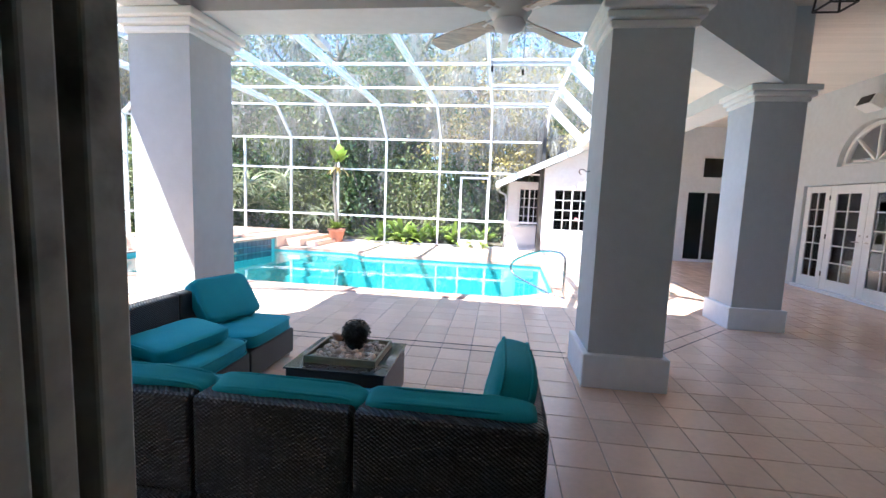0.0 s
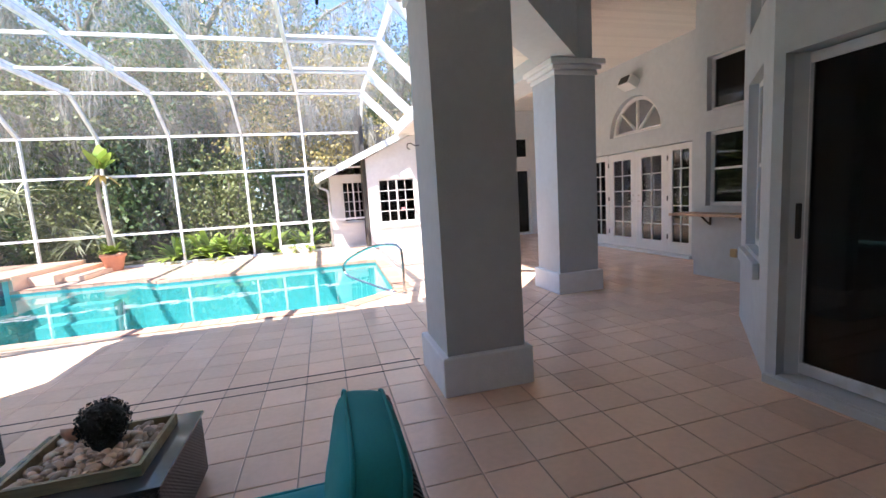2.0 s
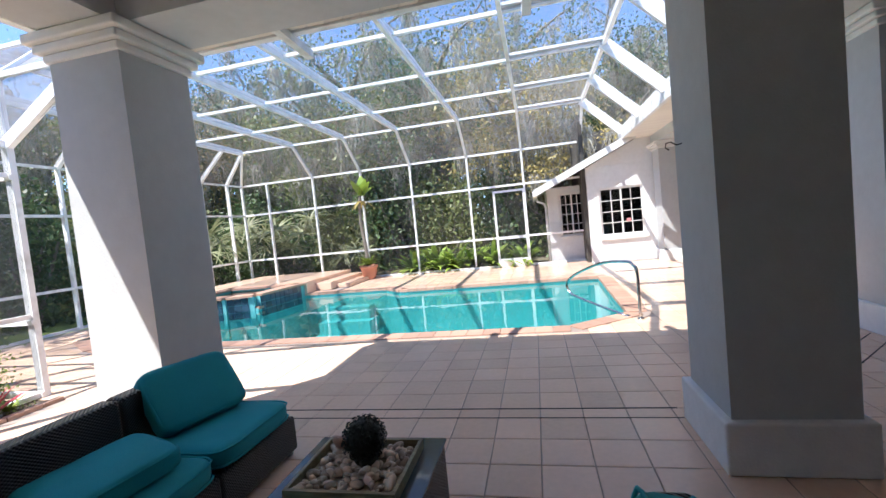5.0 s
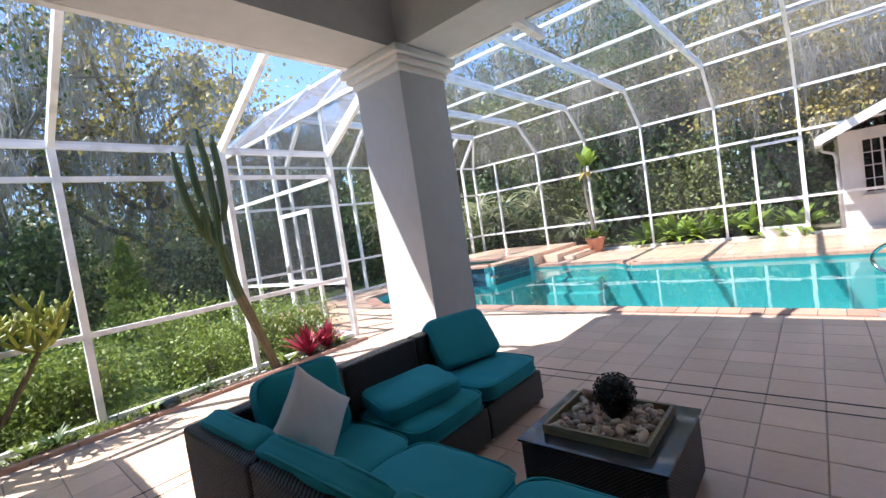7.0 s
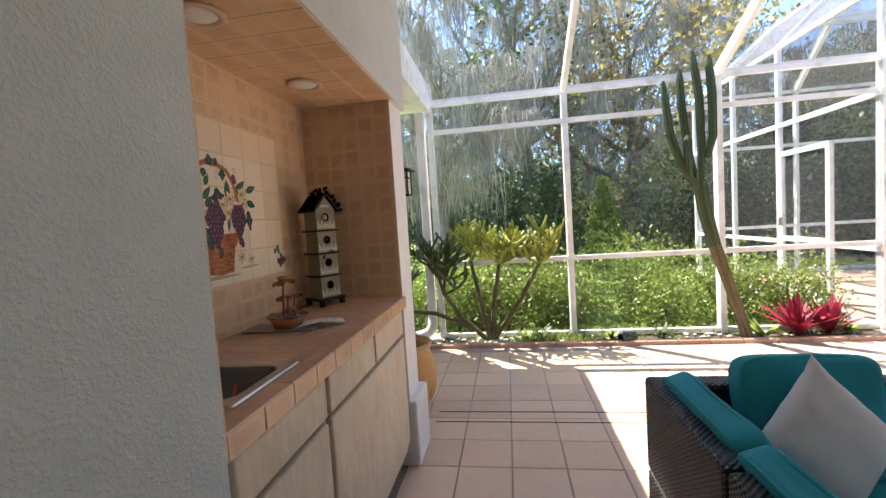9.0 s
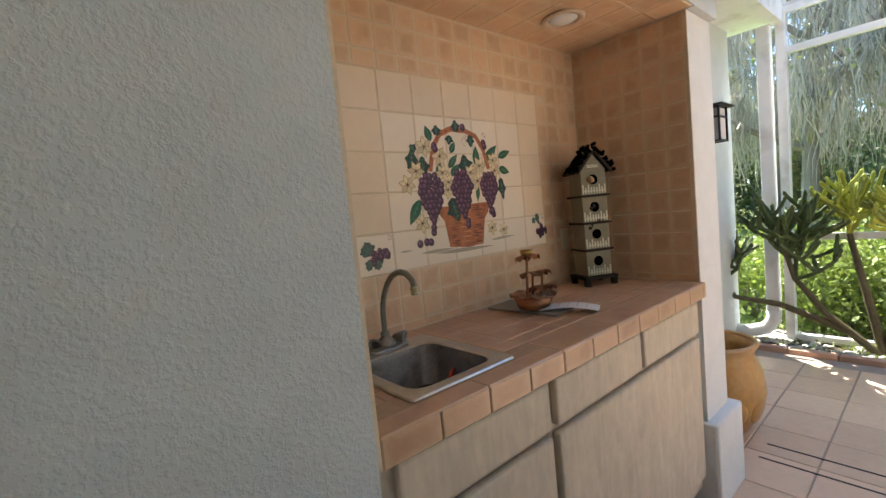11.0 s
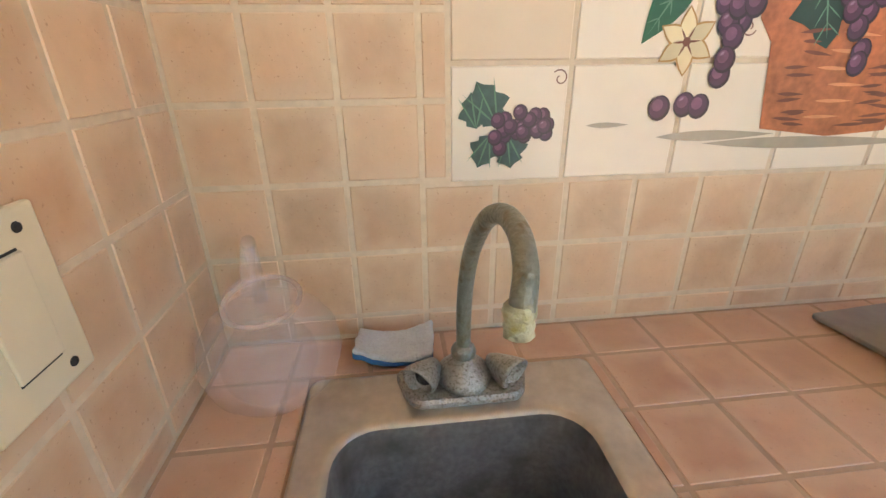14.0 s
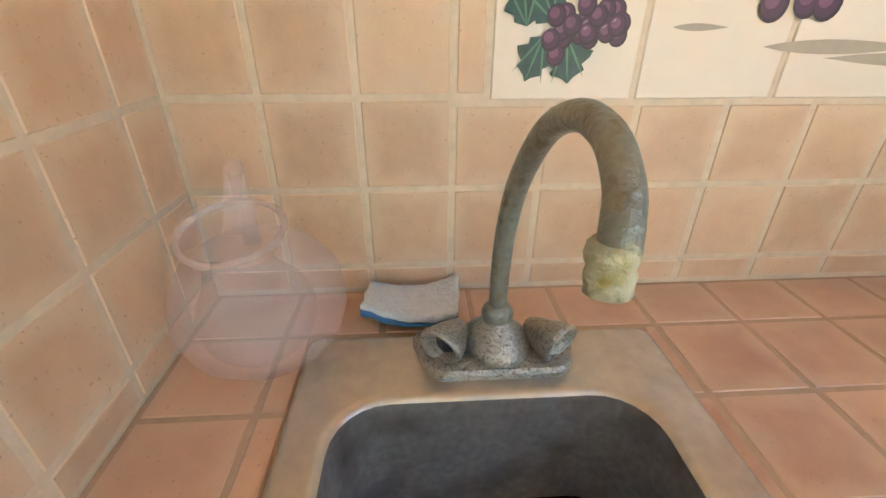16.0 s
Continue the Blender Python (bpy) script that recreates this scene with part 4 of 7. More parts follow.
# alcove shell behind the tiles
bm = bmesh.new()
GR = 0.0011
CT_BED = 0.90
box(bm, BAR_R - 0.1, BAR_L + 0.08, BAR_B - 0.15, BAR_B - GR, 0.0, 2.1)
box(bm, BAR_L + GR, BAR_L + 0.08, BAR_B - GR, 0.088, 0.0, 2.1)
box(bm, BAR_R - 0.1, BAR_R - GR, BAR_B - GR, 0.088, 0.0, 2.1)
box(bm, BAR_R - GR, BAR_L + GR, BAR_B - GR, 0.088, 2.0022, 2.1)
box(bm, BAR_L + GR, BAR_L + 0.0105, 0.089, 0.286, CT_BED, 1.999)
box(bm, BAR_R - 0.0058, BAR_R - GR, 0.089, 0.2615, CT_BED, 1.999)
alcove = tagged(part("bar_alcove", bm, M_BARGROUT), "bar alcove lined with peach tiles and tan grout", "wall", kind="structure")
CT = 0.955
MX0, MX1, MZ0, MZ1 = -1.5, -2.425, 1.151, 1.783
zs = [CT, 0.985] + [0.985 + TP * i for i in range(1, 13)]
zs = [z for z in zs if z < 1.99] + [2.0]
xs = [BAR_L, -1.30, -1.385, -1.47, -1.555]
while xs[-1] - TP > BAR_R:
    xs.append(xs[-1] - TP)
xs.append(BAR_R)
back = pose(0, BAR_B - TT, 0)
for xa, xb in zip(xs, xs[1:]):
    for za, zb in zip(zs, zs[1:]):
        lo, hi = za, zb
        l, r = xa, xb
        if hi > MZ0 and lo < MZ1 and l > MX1 and r < MX0:
            if lo < MZ0:
                hi = MZ0
            elif hi > MZ1:
                lo = MZ1
            elif l > MX0:
                r = MX0
            elif r < MX1:
                l = MX1
            else:
                continue
            if hi > MZ0 and lo < MZ1 and l > MX1 + 1e-6 and r < MX0 - 1e-6:
                continue
        lay(alcove, r, l, lo, hi, back, M_BARTILE)
left = pose(BAR_L + TT, 0, 0, 0, 0, 90)
right = pose(BAR_R - TT, 0, 0, 0, 0, -90)
ys = [BAR_B, -0.175] + [-0.175 + TP * i for i in range(1, 6)] + [BAR_F - 0.006]
ys = sorted(y for y in ys if y <= BAR_F)
for ya, yb in zip(ys, ys[1:]):
    for za, zb in zip(zs, zs[1:]):
        lay(alcove, ya, yb, za, zb, left, M_BARTILE)
        lay(alcove, -min(yb, 0.264), -ya, za, zb, right, M_BARTILE)
over = pose(0, 0, 2.006, -90, 0, 0)
cx = [BAR_R + 0.125 * i for i in range(13)]
for xa, xb in zip(cx, cx[1:]):
    for i in range(4):
        ya = BAR_B + i * 0.13
        lay(alcove, xa, min(xb, BAR_L), ya, min(ya + 0.13, BAR_F), over, M_BARTILE)
for x in (-1.675, -2.345):
    d = thing("downlight", "round recessed ceiling downlight, unlit", "light", pose(x, -0.02, 1.994))
    part("trim_ring", shape(lathe, [(0.075, 0.003), (0.08, 0.0), (0.07, -0.007), (0.058, -0.004), (0.056, 0.004)], 28), mat("peach_trim", (0.62, 0.47, 0.36), rough=0.5, vary=0.05), d, smooth=True)
    part("lens", shape(lathe, [(0.056, 0.004), (0.045, -0.004), (0.001, -0.008)], 28), M_STUCCO_W, d, smooth=True)

# painted mural of a fruit basket on larger tiles
mural = thing("tile_mural", "cream tile mural painted with a basket of grapes and leaves", "mural")
mxs = [MX0 - 0.13214 * i for i in range(8)]
mzs = [MZ0 + 0.1264 * i for i in range(6)]
M_MURALPALE = mat("pale_mural_tile", (0.80, 0.70, 0.58), rough=0.28, vary=0.04, scale=6, per_object=0.04)
for i, (xa, xb) in enumerate(zip(mxs, mxs[1:])):
    for j, (za, zb) in enumerate(zip(mzs, mzs[1:])):
        pale = (1 <= i <= 5 and j <= 3) or (j == 0 and i in (0, 6)) or (i == 1 and j == 3)
        lay(mural, xb, xa, za, zb, pose(0, BAR_B - TT + 0.0005, 0), M_MURALPALE if pale else M_MURALTILE, gap=0.003)
PY = BAR_B + 0.0012


def paint(name, polys, material, lift=0.0, split=1):
    """Flat brush shapes on the mural: each a list of (x, z), so many to an object."""
    if split and len(polys) > split:
        for k in range(0, len(polys), split):
            paint(name, polys[k:k + split], material, lift + k * 0.000002, 0)
        return None
    bm = bmesh.new()
    for k, poly in enumerate(polys):
        bm.faces.new([bm.verts.new((x, PY + lift + k * 0.00001, z)) for x, z in poly])
    o = part(name, bm, material, mural)
    return tagged(o, kind="stuff") if len(polys) > 1 and not split else o


def disc(x, z, r, n=14, sq=1.0):
    return [(x + r * math.cos(2 * math.pi * i / n), z + r * sq * math.sin(2 * math.pi * i / n)) for i in range(n)]


def leaf(x, z, L, w, ang, lobes=0):
    a = math.radians(ang)
    side = []
    for i in range(9):
        f = i / 8
        k = math.sin(math.pi * f ** 0.8) * w / 2 * (1 + (0.28 * math.sin(f * lobes * 3.1) if lobes else 0))
        side.append((f * L, k))
    pts = side + [(u, -v) for u, v in side[-2:0:-1]]
    return [(x + u * math.cos(a) - v * math.sin(a), z + u * math.sin(a) + v * math.cos(a)) for u, v in pts]


def grapes(x, z, w, h, r, seed):
    rr = random.Random(seed)
    out, row, zz = [], 0, z
    while zz > z - h:
        f = (z - zz) / h
        n = max(1, round((0.55 + 1.8 * f if f < 0.25 else 1.0 - ((f - 0.25) / 0.75) ** 1.3) * w / (1.55 * r)))
        for k in range(n):
            out.append((x + (k - (n - 1) / 2) * 1.55 * r + rr.uniform(-0.3, 0.3) * r, zz + rr.uniform(-0.2, 0.2) * r))
        zz -= r * 1.45
        row += 1
    rr.shuffle(out)
    return out


P_GREEN = mat("painted_green", (0.012, 0.11, 0.055), rough=0.35, vary=0.3, scale=60, island=0.6)
P_DGREEN = mat("painted_dark_green", (0.012, 0.045, 0.035), rough=0.35, vary=0.3, scale=60, island=0.5)
P_TEAL = mat("painted_teal_green", (0.04, 0.085, 0.075), rough=0.35, vary=0.35, scale=70, fine=160)
P_PURPLE = mat("painted_purple", (0.075, 0.022, 0.065), rough=0.3, vary=0.3, scale=80, island=0.7)
P_LIGHT = mat("painted_grape_light", (0.30, 0.17, 0.27), rough=0.3, vary=0.2)
P_BROWN = mat("painted_basket_brown", (0.42, 0.13, 0.05), rough=0.35, vary=0.35, scale=45, fine=140)
P_DBROWN = mat("painted_dark_brown", (0.16, 0.05, 0.03), rough=0.4, vary=0.3)
P_FLOWER = mat("painted_cream_flower", (0.78, 0.66, 0.42), rough=0.35, vary=0.2, island=0.4)
P_VEIN = mat("painted_pale_green", (0.10, 0.22, 0.14), rough=0.4, vary=0.2)
P_DPURPLE = mat("painted_grape_outline", (0.028, 0.010, 0.025), rough=0.3, vary=0.3)
P_MAUVE = mat("painted_grape_blush", (0.17, 0.065, 0.13), rough=0.3, vary=0.3, scale=80)
P_RUST = mat("painted_rust_light", (0.62, 0.26, 0.12), rough=0.35, vary=0.3)
P_OCHRE = mat("painted_ochre_outline", (0.40, 0.22, 0.07), rough=0.35, vary=0.3)
P_GREY = mat("painted_shadow", (0.40, 0.34, 0.26), rough=0.4, vary=0.2)
paint("painted_ground", [leaf(-1.74, 1.197, 0.15, 0.012, 180), leaf(-1.80, 1.188, 0.30, 0.014, 181), leaf(-2.08, 1.205, 0.14, 0.010, 178), leaf(-1.655, 1.212, 0.05, 0.006, 180)], P_GREY)
bpts = [(-1.829, 1.345), (-2.087, 1.351), (-2.078, 1.315), (-2.055, 1.29), (-2.037, 1.197), (-1.96, 1.192), (-1.869, 1.203), (-1.855, 1.295), (-1.836, 1.318)]
paint("painted_basket", [bpts], P_BROWN, 0.0001)
rp = random.Random(12)
strokes = []
for i in range(46):
    zz = rp.uniform(1.205, 1.34)
    half = 0.085 + 0.04 * max(0, (zz - 1.20) / 0.14)
    side = rp.choice((-1, -1, 1))
    xx = -1.957 + side * half * rp.uniform(0.55, 0.92)
    strokes.append(leaf(xx, zz, rp.uniform(0.02, 0.05), 0.004, (180 if side > 0 else 0) + rp.uniform(-8, 8)))
paint("painted_basket_shading", strokes, P_DBROWN, 0.0002, 0)
paint("painted_basket_light", [leaf(-1.92 - 0.01 * (i % 3), 1.215 + 0.018 * i, 0.05, 0.004, 180 + i) for i in range(6)], P_RUST, 0.0002, 0)
arc = [(-1.812, 1.468), (-1.834, 1.55), (-1.869, 1.596), (-1.919, 1.616), (-1.99, 1.614), (-2.044, 1.595), (-2.077, 1.551), (-2.10, 1.475)]
arc = [tuple((p[c] * (4 - k) + q[c] * k) / 4 for c in (0, 1)) for p, q in zip(arc, arc[1:]) for k in range(4)] + [arc[-1]]


def ribbon(pts, w, x0=-1.957, z0=1.45):
    """Quads along a painted band."""
    out = []
    for p, q in zip(pts, pts[1:]):
        def push(c, d):
            L = math.hypot(c[0] - x0, c[1] - z0)
            return (c[0] + (c[0] - x0) / L * d, c[1] + (c[1] - z0) / L * d)
        out.append([push(p, w / 2), push(q, w / 2), push(q, -w / 2), push(p, -w / 2)])
    return out


paint("painted_handle", ribbon(arc, 0.019), P_BROWN, 0.0001, 0)
paint("painted_handle_shade", ribbon(arc[2:-2], 0.004, z0=1.44)[::2], P_DBROWN, 0.00018, 0)
pairs = [(-1.827, 1.570, -1.807, 1.622, 0.032), (-1.757, 1.376, -1.705, 1.294, 0.040), (-1.911, 1.532, -1.936, 1.572, 0.026), (-1.896, 1.480, -1.943, 1.528, 0.028), (-1.903, 1.452, -1.952, 1.494, 0.030), (-2.036, 1.485, -2.039, 1.562, 0.036), (-2.079, 1.498, -2.155, 1.566, 0.040), (-2.158, 1.520, -2.231, 1.546, 0.030), (-2.158, 1.478, -2.219, 1.460, 0.032), (-2.034, 1.414, -2.027, 1.355, 0.022), (-1.845, 1.455, -1.861, 1.498, 0.030)]
greens = [(x0, z0, math.hypot(x1 - x0, z1 - z0), w, math.degrees(math.atan2(z1 - z0, x1 - x0))) for x0, z0, x1, z1, w in pairs]
paint("painted_leaf", [leaf(*g) for g in greens], P_GREEN, 0.0003)
pairs = [(-1.757, 1.535, -1.735, 1.555, 0.035), (-1.732, 1.468, -1.744, 1.548, 0.046), (-1.780, 1.456, -1.783, 1.520, 0.056), (-1.857, 1.590, -1.854, 1.626, 0.040), (-1.949, 1.606, -1.945, 1.650, 0.040), (-1.914, 1.594, -1.908, 1.560, 0.036), (-2.016, 1.600, -2.015, 1.554, 0.036), (-1.986, 1.455, -1.972, 1.528, 0.068), (-2.162, 1.442, -2.171, 1.354, 0.040), (-1.895, 1.375, -1.924, 1.288, 0.070)]
darks = [(x0, z0, math.hypot(x1 - x0, z1 - z0), w, math.degrees(math.atan2(z1 - z0, x1 - x0))) for x0, z0, x1, z1, w in pairs]
paint("painted_vine_leaf", [leaf(*g, lobes=5) for g in darks], P_DGREEN, 0.0004)
veins = [leaf(x, z, L * 0.9, 0.0025, a) for x, z, L, w, a in greens + darks]
for x, z, L, w, a in greens + darks:
    for f_ in (0.3, 0.5, 0.7):
        for s_ in (-38, 38):
            veins.append(leaf(x + L * f_ * math.cos(math.radians(a)), z + L * f_ * math.sin(math.radians(a)), w * 0.36, 0.0016, a + s_))
paint("painted_leaf_vein", veins, P_VEIN, 0.00046, 7)
spots_ = [(-1.795, 1.551), (-1.860, 1.520), (-1.752, 1.470), (-1.711, 1.426), (-1.865, 1.463), (-1.883, 1.404), (-1.756, 1.296), (-2.002, 1.462), (-2.051, 1.487), (-2.126, 1.508), (-2.131, 1.468), (-2.034, 1.431), (-2.092, 1.251), (-2.156, 1.238), (-1.89, 1.43)]
for k, (fx, fz) in enumerate(spots_):
    a0, sc = rp.uniform(0, 72), rp.uniform(0.85, 1.1) * (0.85 if k in (12, 13) else 1.0)
    paint("painted_flower_outline", [leaf(fx, fz, 0.0365 * sc, 0.0215 * sc, a0 + 60 * q) for q in range(6)], P_OCHRE, 0.0005 + k * 0.000004, 0)
    paint("painted_flower", [leaf(fx, fz, 0.034 * sc, 0.0175 * sc, a0 + 60 * q) for q in range(6)], P_FLOWER, 0.00056 + k * 0.000004, 0)
    paint("painted_flower_heart", [disc(fx, fz, 0.0048, 8)] + [leaf(fx, fz, 0.017 * sc, 0.0022, a0 + 30 + 60 * q) for q in range(6)], P_DBROWN, 0.00064 + k * 0.000002, 0)
bunch = []
for gx, gz, gw, gh, s in ((-1.808, 1.452, 0.112, 0.165, 1), (-1.955, 1.462, 0.105, 0.170, 2), (-2.095, 1.452, 0.092, 0.140, 3)):
    bunch += grapes(gx, gz, gw, gh, 0.0118, s)
bunch += [(-1.738, 1.229), (-1.767, 1.232), (-1.785, 1.230), (-1.838, 1.554), (-1.842, 1.545), (-1.981, 1.625), (-2.082, 1.572), (-2.086, 1.560), (-1.802, 1.262), (-1.804, 1.278), (-1.968, 1.285), (-1.968, 1.272), (-2.106, 1.302), (-2.103, 1.315)]
small = []
for gx, gz, s in ((-1.562, 1.214, 4), (-2.374, 1.212, 5)):
    rr = random.Random(s)
    small += [(gx - 0.015 * (k % 4) + rr.gauss(0, 0.006), gz + rr.gauss(0, 1) * (0.015 - 0.0035 * (k % 4))) for k in range(26)]
for k, (x, z, r) in enumerate([(x, z, 0.0128) for x, z in bunch] + [(x, z, 0.0082) for x, z in small]):
    up = 0.0007 + k * 0.0000035
    paint("painted_grape", [disc(x, z, r, 16, 1.08)], P_DPURPLE, up, 0)
    paint("painted_grape_flesh", [disc(x + 0.08 * r, z + 0.08 * r, r * 0.86, 16, 1.06)], P_PURPLE, up + 0.0000008, 0)
    paint("painted_grape_blush", [disc(x + 0.22 * r, z + 0.25 * r, r * 0.52, 12)], P_MAUVE, up + 0.0000016, 0)
    if k % 2 == 0:
        paint("painted_grape_shine", [leaf(x + 0.15 * r, z + 0.62 * r, r * 0.5, r * 0.22, -35)], P_LIGHT, up + 0.0000024, 0)
corner = [(-1.553, 1.215, 0.060, 0.050, 62), (-1.530, 1.212, 0.045, 0.036, 80), (-1.565, 1.205, 0.045, 0.046, 262), (-1.545, 1.205, 0.045, 0.036, 290), (-2.375, 1.250, 0.045, 0.034, 80), (-2.355, 1.245, 0.035, 0.03, 60), (-2.385, 1.212, 0.040, 0.034, 262), (-2.37, 1.214, 0.034, 0.028, 240)]
paint("painted_corner_leaf", [leaf(x, z, L * 0.85, w * 0.85, a, lobes=6) for x, z, L, w, a in corner], P_TEAL, 0.0006)
paint("painted_leaf_vein", [leaf(x, z, L * 0.85, 0.002, a + d) for x, z, L, w, a in corner for d in (0, 22, -22)], P_VEIN, 0.00066, 3)
curls = []
for cx_, cz_, r_, t0 in ((-2.09, 1.600, 0.012, 0), (-1.985, 1.59, 0.010, 120), (-1.825, 1.31, 0.010, 200), (-1.62, 1.262, 0.010, 40), (-2.41, 1.262, 0.008, 60), (-1.985, 1.575, 0.016, 260)):
    for i in range(14):
        a_, b_ = math.radians(t0 + i * 28), math.radians(t0 + i * 28 + 28)
        ra, rb = r_ * (1 - 0.05 * i), r_ * (0.95 - 0.05 * i)
        curls.append([(cx_ + ra * math.cos(a_), cz_ + ra * math.sin(a_)), (cx_ + rb * math.cos(b_), cz_ + rb * math.sin(b_)), (cx_ + (rb - 0.0014) * math.cos(b_), cz_ + (rb - 0.0014) * math.sin(b_)), (cx_ + (ra - 0.0014) * math.cos(a_), cz_ + (ra - 0.0014) * math.sin(a_))])
paint("painted_tendril", curls, P_DBROWN, 0.0003, 14)

# worktop with its sink opening
SX0, SX1, SY0, SY1 = -1.65, -1.335, -0.15, 0.22
top = thing("bar_worktop", "peach tiled bar worktop with a bullnose front edge", "worktop")
bm = bmesh.new()
for r in ((BAR_R, SX0 + 0.02, BAR_B, 0.272), (SX1 - 0.02, BAR_L, BAR_B, 0.272), (SX0 + 0.02, SX1 - 0.02, BAR_B, SY0 + 0.02), (SX0 + 0.02, SX1 - 0.02, SY1 - 0.02, 0.272)):
    box(bm, *r, 0.90, CT - 0.0019)
part("bed", bm, mat("brown_grout", (0.48, 0.34, 0.23), rough=0.9, vary=0.15, fine=80), top)
flat = pose(0, 0, CT - 0.007, 90, 0, 0)
P2 = 0.089
yr = [BAR_B + 0.002, -0.16, -0.071, 0.018, 0.107, 0.165]
cols = [BAR_L - 0.002, -1.31]
while cols[-1] - P2 > BAR_R:
    cols.append(cols[-1] - P2)
cols.append(BAR_R + 0.002)
for xa, xb in zip(cols, cols[1:]):
    for ya, yb in zip(yr, yr[1:]):
        l, r, a, b = xa, xb, ya, yb
        if l > SX0 and r < SX1 and b > SY0 and a < SY1:
            if l > SX1:
                r = SX1 if r < SX1 else r
            elif r < SX0:
                l = SX0 if l > SX0 else l
            elif a < SY0:
                b = SY0
            else:
                continue
        # local z of the laid plane runs towards -y
        lay(top, r, l, -b, -a, flat, M_COUNTER, gap=0.0022)
edge_me = {}
k, x = 0, BAR_L - 0.002
while x > BAR_R + 0.03:
    x2 = max(x - 0.268, BAR_R + 0.002)
    if not (x > SX0 and x2 < SX1):
        lay(top, x2, x, -0.283, -0.165, flat, M_COUNTER, "edge_tile", 0.003)
    else:
        lay(top, x2, x, -0.283, -0.222, flat, M_COUNTER, "edge_tile", 0.003)
    x = x2
x = BAR_L - 0.002
while x > BAR_R + 0.03:
    x2 = max(x - 0.134, BAR_R + 0.002)
    lay(top, x2, x, 0.893, CT - 0.0025, pose(0, 0.2775, 0), M_COUNTER, "nosing_tile", 0.003)
    x = x2

# cabinets under the worktop
def bar_cabinet(x0, x1, splits, zt=0.895):
    c = thing("bar_cabinet", "whitewashed oak bar cabinet with flat drawer and door fronts", "cabinet", group="bar cabinets")
    part("body", shape(box, x1 + 0.002, x0 - 0.002, -0.2, 0.235, 0.09, zt), M_CAB, c)
    if zt < 0.8:
        part("apron", shape(box, x1 + 0.002, x0 - 0.002, 0.2, 0.235, zt + 0.001, 0.895), M_CAB, c)
    part("toe_kick", shape(box, x1 + 0.002, x0 - 0.002, -0.2, 0.17, 0.0, 0.088), M_BLACK, c)
    for a, b, z0, z1, n in splits:
        bm = bmesh.new()
        box(bm, b, a, 0.238, 0.264, z0, z1, 0.008)
        part(n, bm, M_CAB, c)
    return c


bar_cabinet(BAR_L, -1.725, [(-1.262, -1.715, 0.755, 0.882, "drawer_front"), (-1.262, -1.715, 0.16, 0.738, "cabinet_door")], 0.74)
bar_cabinet(-1.729, BAR_R, [(-1.74, -2.205, 0.755, 0.882, "drawer_front"), (-2.222, -2.69, 0.755, 0.882, "drawer_front"), (-1.74, -2.69, 0.16, 0.738, "cabinet_door")])

# pilaster closing the alcove, and the house corner beyond it
bm = bmesh.new()
box(bm, -2.975, BAR_R - 0.0065, 0.085, 0.262, 0, 2.0)
tagged(part("pilaster", bm, M_STUCCO_W), "white stucco pilaster at the end of the bar", "wall", kind="structure")
bm = bmesh.new()
box(bm, -3.025, BAR_R + 0.012, 0.05, 0.305, 0, 0.37, 0.012)
tagged(part("pilaster_plinth", bm, M_STUCCO_W), "white painted plinth of the pilaster", "trim", kind="structure")

# sink
sink = thing("bar_sink", "square stainless steel bar sink set in the worktop", "sink")


def rounded(x0, x1, y0, y1, r, n=6):
    pts = []
    for cx_, cy_, a0 in ((x1 - r, y1 - r, 0), (x0 + r, y1 - r, 90), (x0 + r, y0 + r, 180), (x1 - r, y0 + r, 270)):
        for i in range(n + 1):
            a = math.radians(a0 + 90 * i / n)
            pts.append((cx_ + r * math.cos(a), cy_ + r * math.sin(a)))
    return pts


bm = bmesh.new()
loops = [(rounded(SX0, SX1, SY0, SY1, 0.012), CT + 0.001), (rounded(SX0 + 0.002, SX1 - 0.002, SY0 + 0.002, SY1 - 0.002, 0.012), CT + 0.0055), (rounded(SX0 + 0.004, SX1 - 0.004, SY0 + 0.004, SY1 - 0.004, 0.012), CT + 0.0062), (rounded(SX0 + 0.006, SX1 - 0.006, SY0 + 0.006, SY1 - 0.006, 0.012), CT + 0.0063),
         (rounded(-1.623, -1.356, -0.086, 0.200, 0.047), CT + 0.0064), (rounded(-1.617, -1.362, -0.080, 0.194, 0.045), CT + 0.0064), (rounded(-1.613, -1.366, -0.076, 0.190, 0.043), CT + 0.0055), (rounded(-1.610, -1.369, -0.073, 0.187, 0.042), CT + 0.002), (rounded(-1.609, -1.370, -0.072, 0.186, 0.041), CT - 0.004),
         (rounded(-1.606, -1.373, -0.069, 0.183, 0.040), CT - 0.02), (rounded(-1.598, -1.381, -0.061, 0.175, 0.040), CT - 0.18), (rounded(-1.585, -1.394, -0.024, 0.162, 0.035), CT - 0.195)]
# bowl steel darker than the deck: the bowl's shade is coloured in, with grime
M_BOWL = mat("shaded_grimy_sink_steel", (0.32, 0.31, 0.30), rough=0.34, metal=0.6, vary=0.3, scale=14, fine=150, stain=(0.14, 0.13, 0.12), stain_scale=12)
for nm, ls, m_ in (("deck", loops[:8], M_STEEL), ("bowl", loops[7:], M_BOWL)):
    bm = bmesh.new()
    rings = [[bm.verts.new((x, y, z)) for x, y in pts] for pts, z in ls]
    for a, b in zip(rings, rings[1:]):
        for i in range(len(a)):
            j = (i + 1) % len(a)
            bm.faces.new((a[i], a[j], b[j], b[i]))
    if nm == "bowl":
        bm.faces.new(rings[-1])
    part(nm, bm, m_, sink, smooth=True)
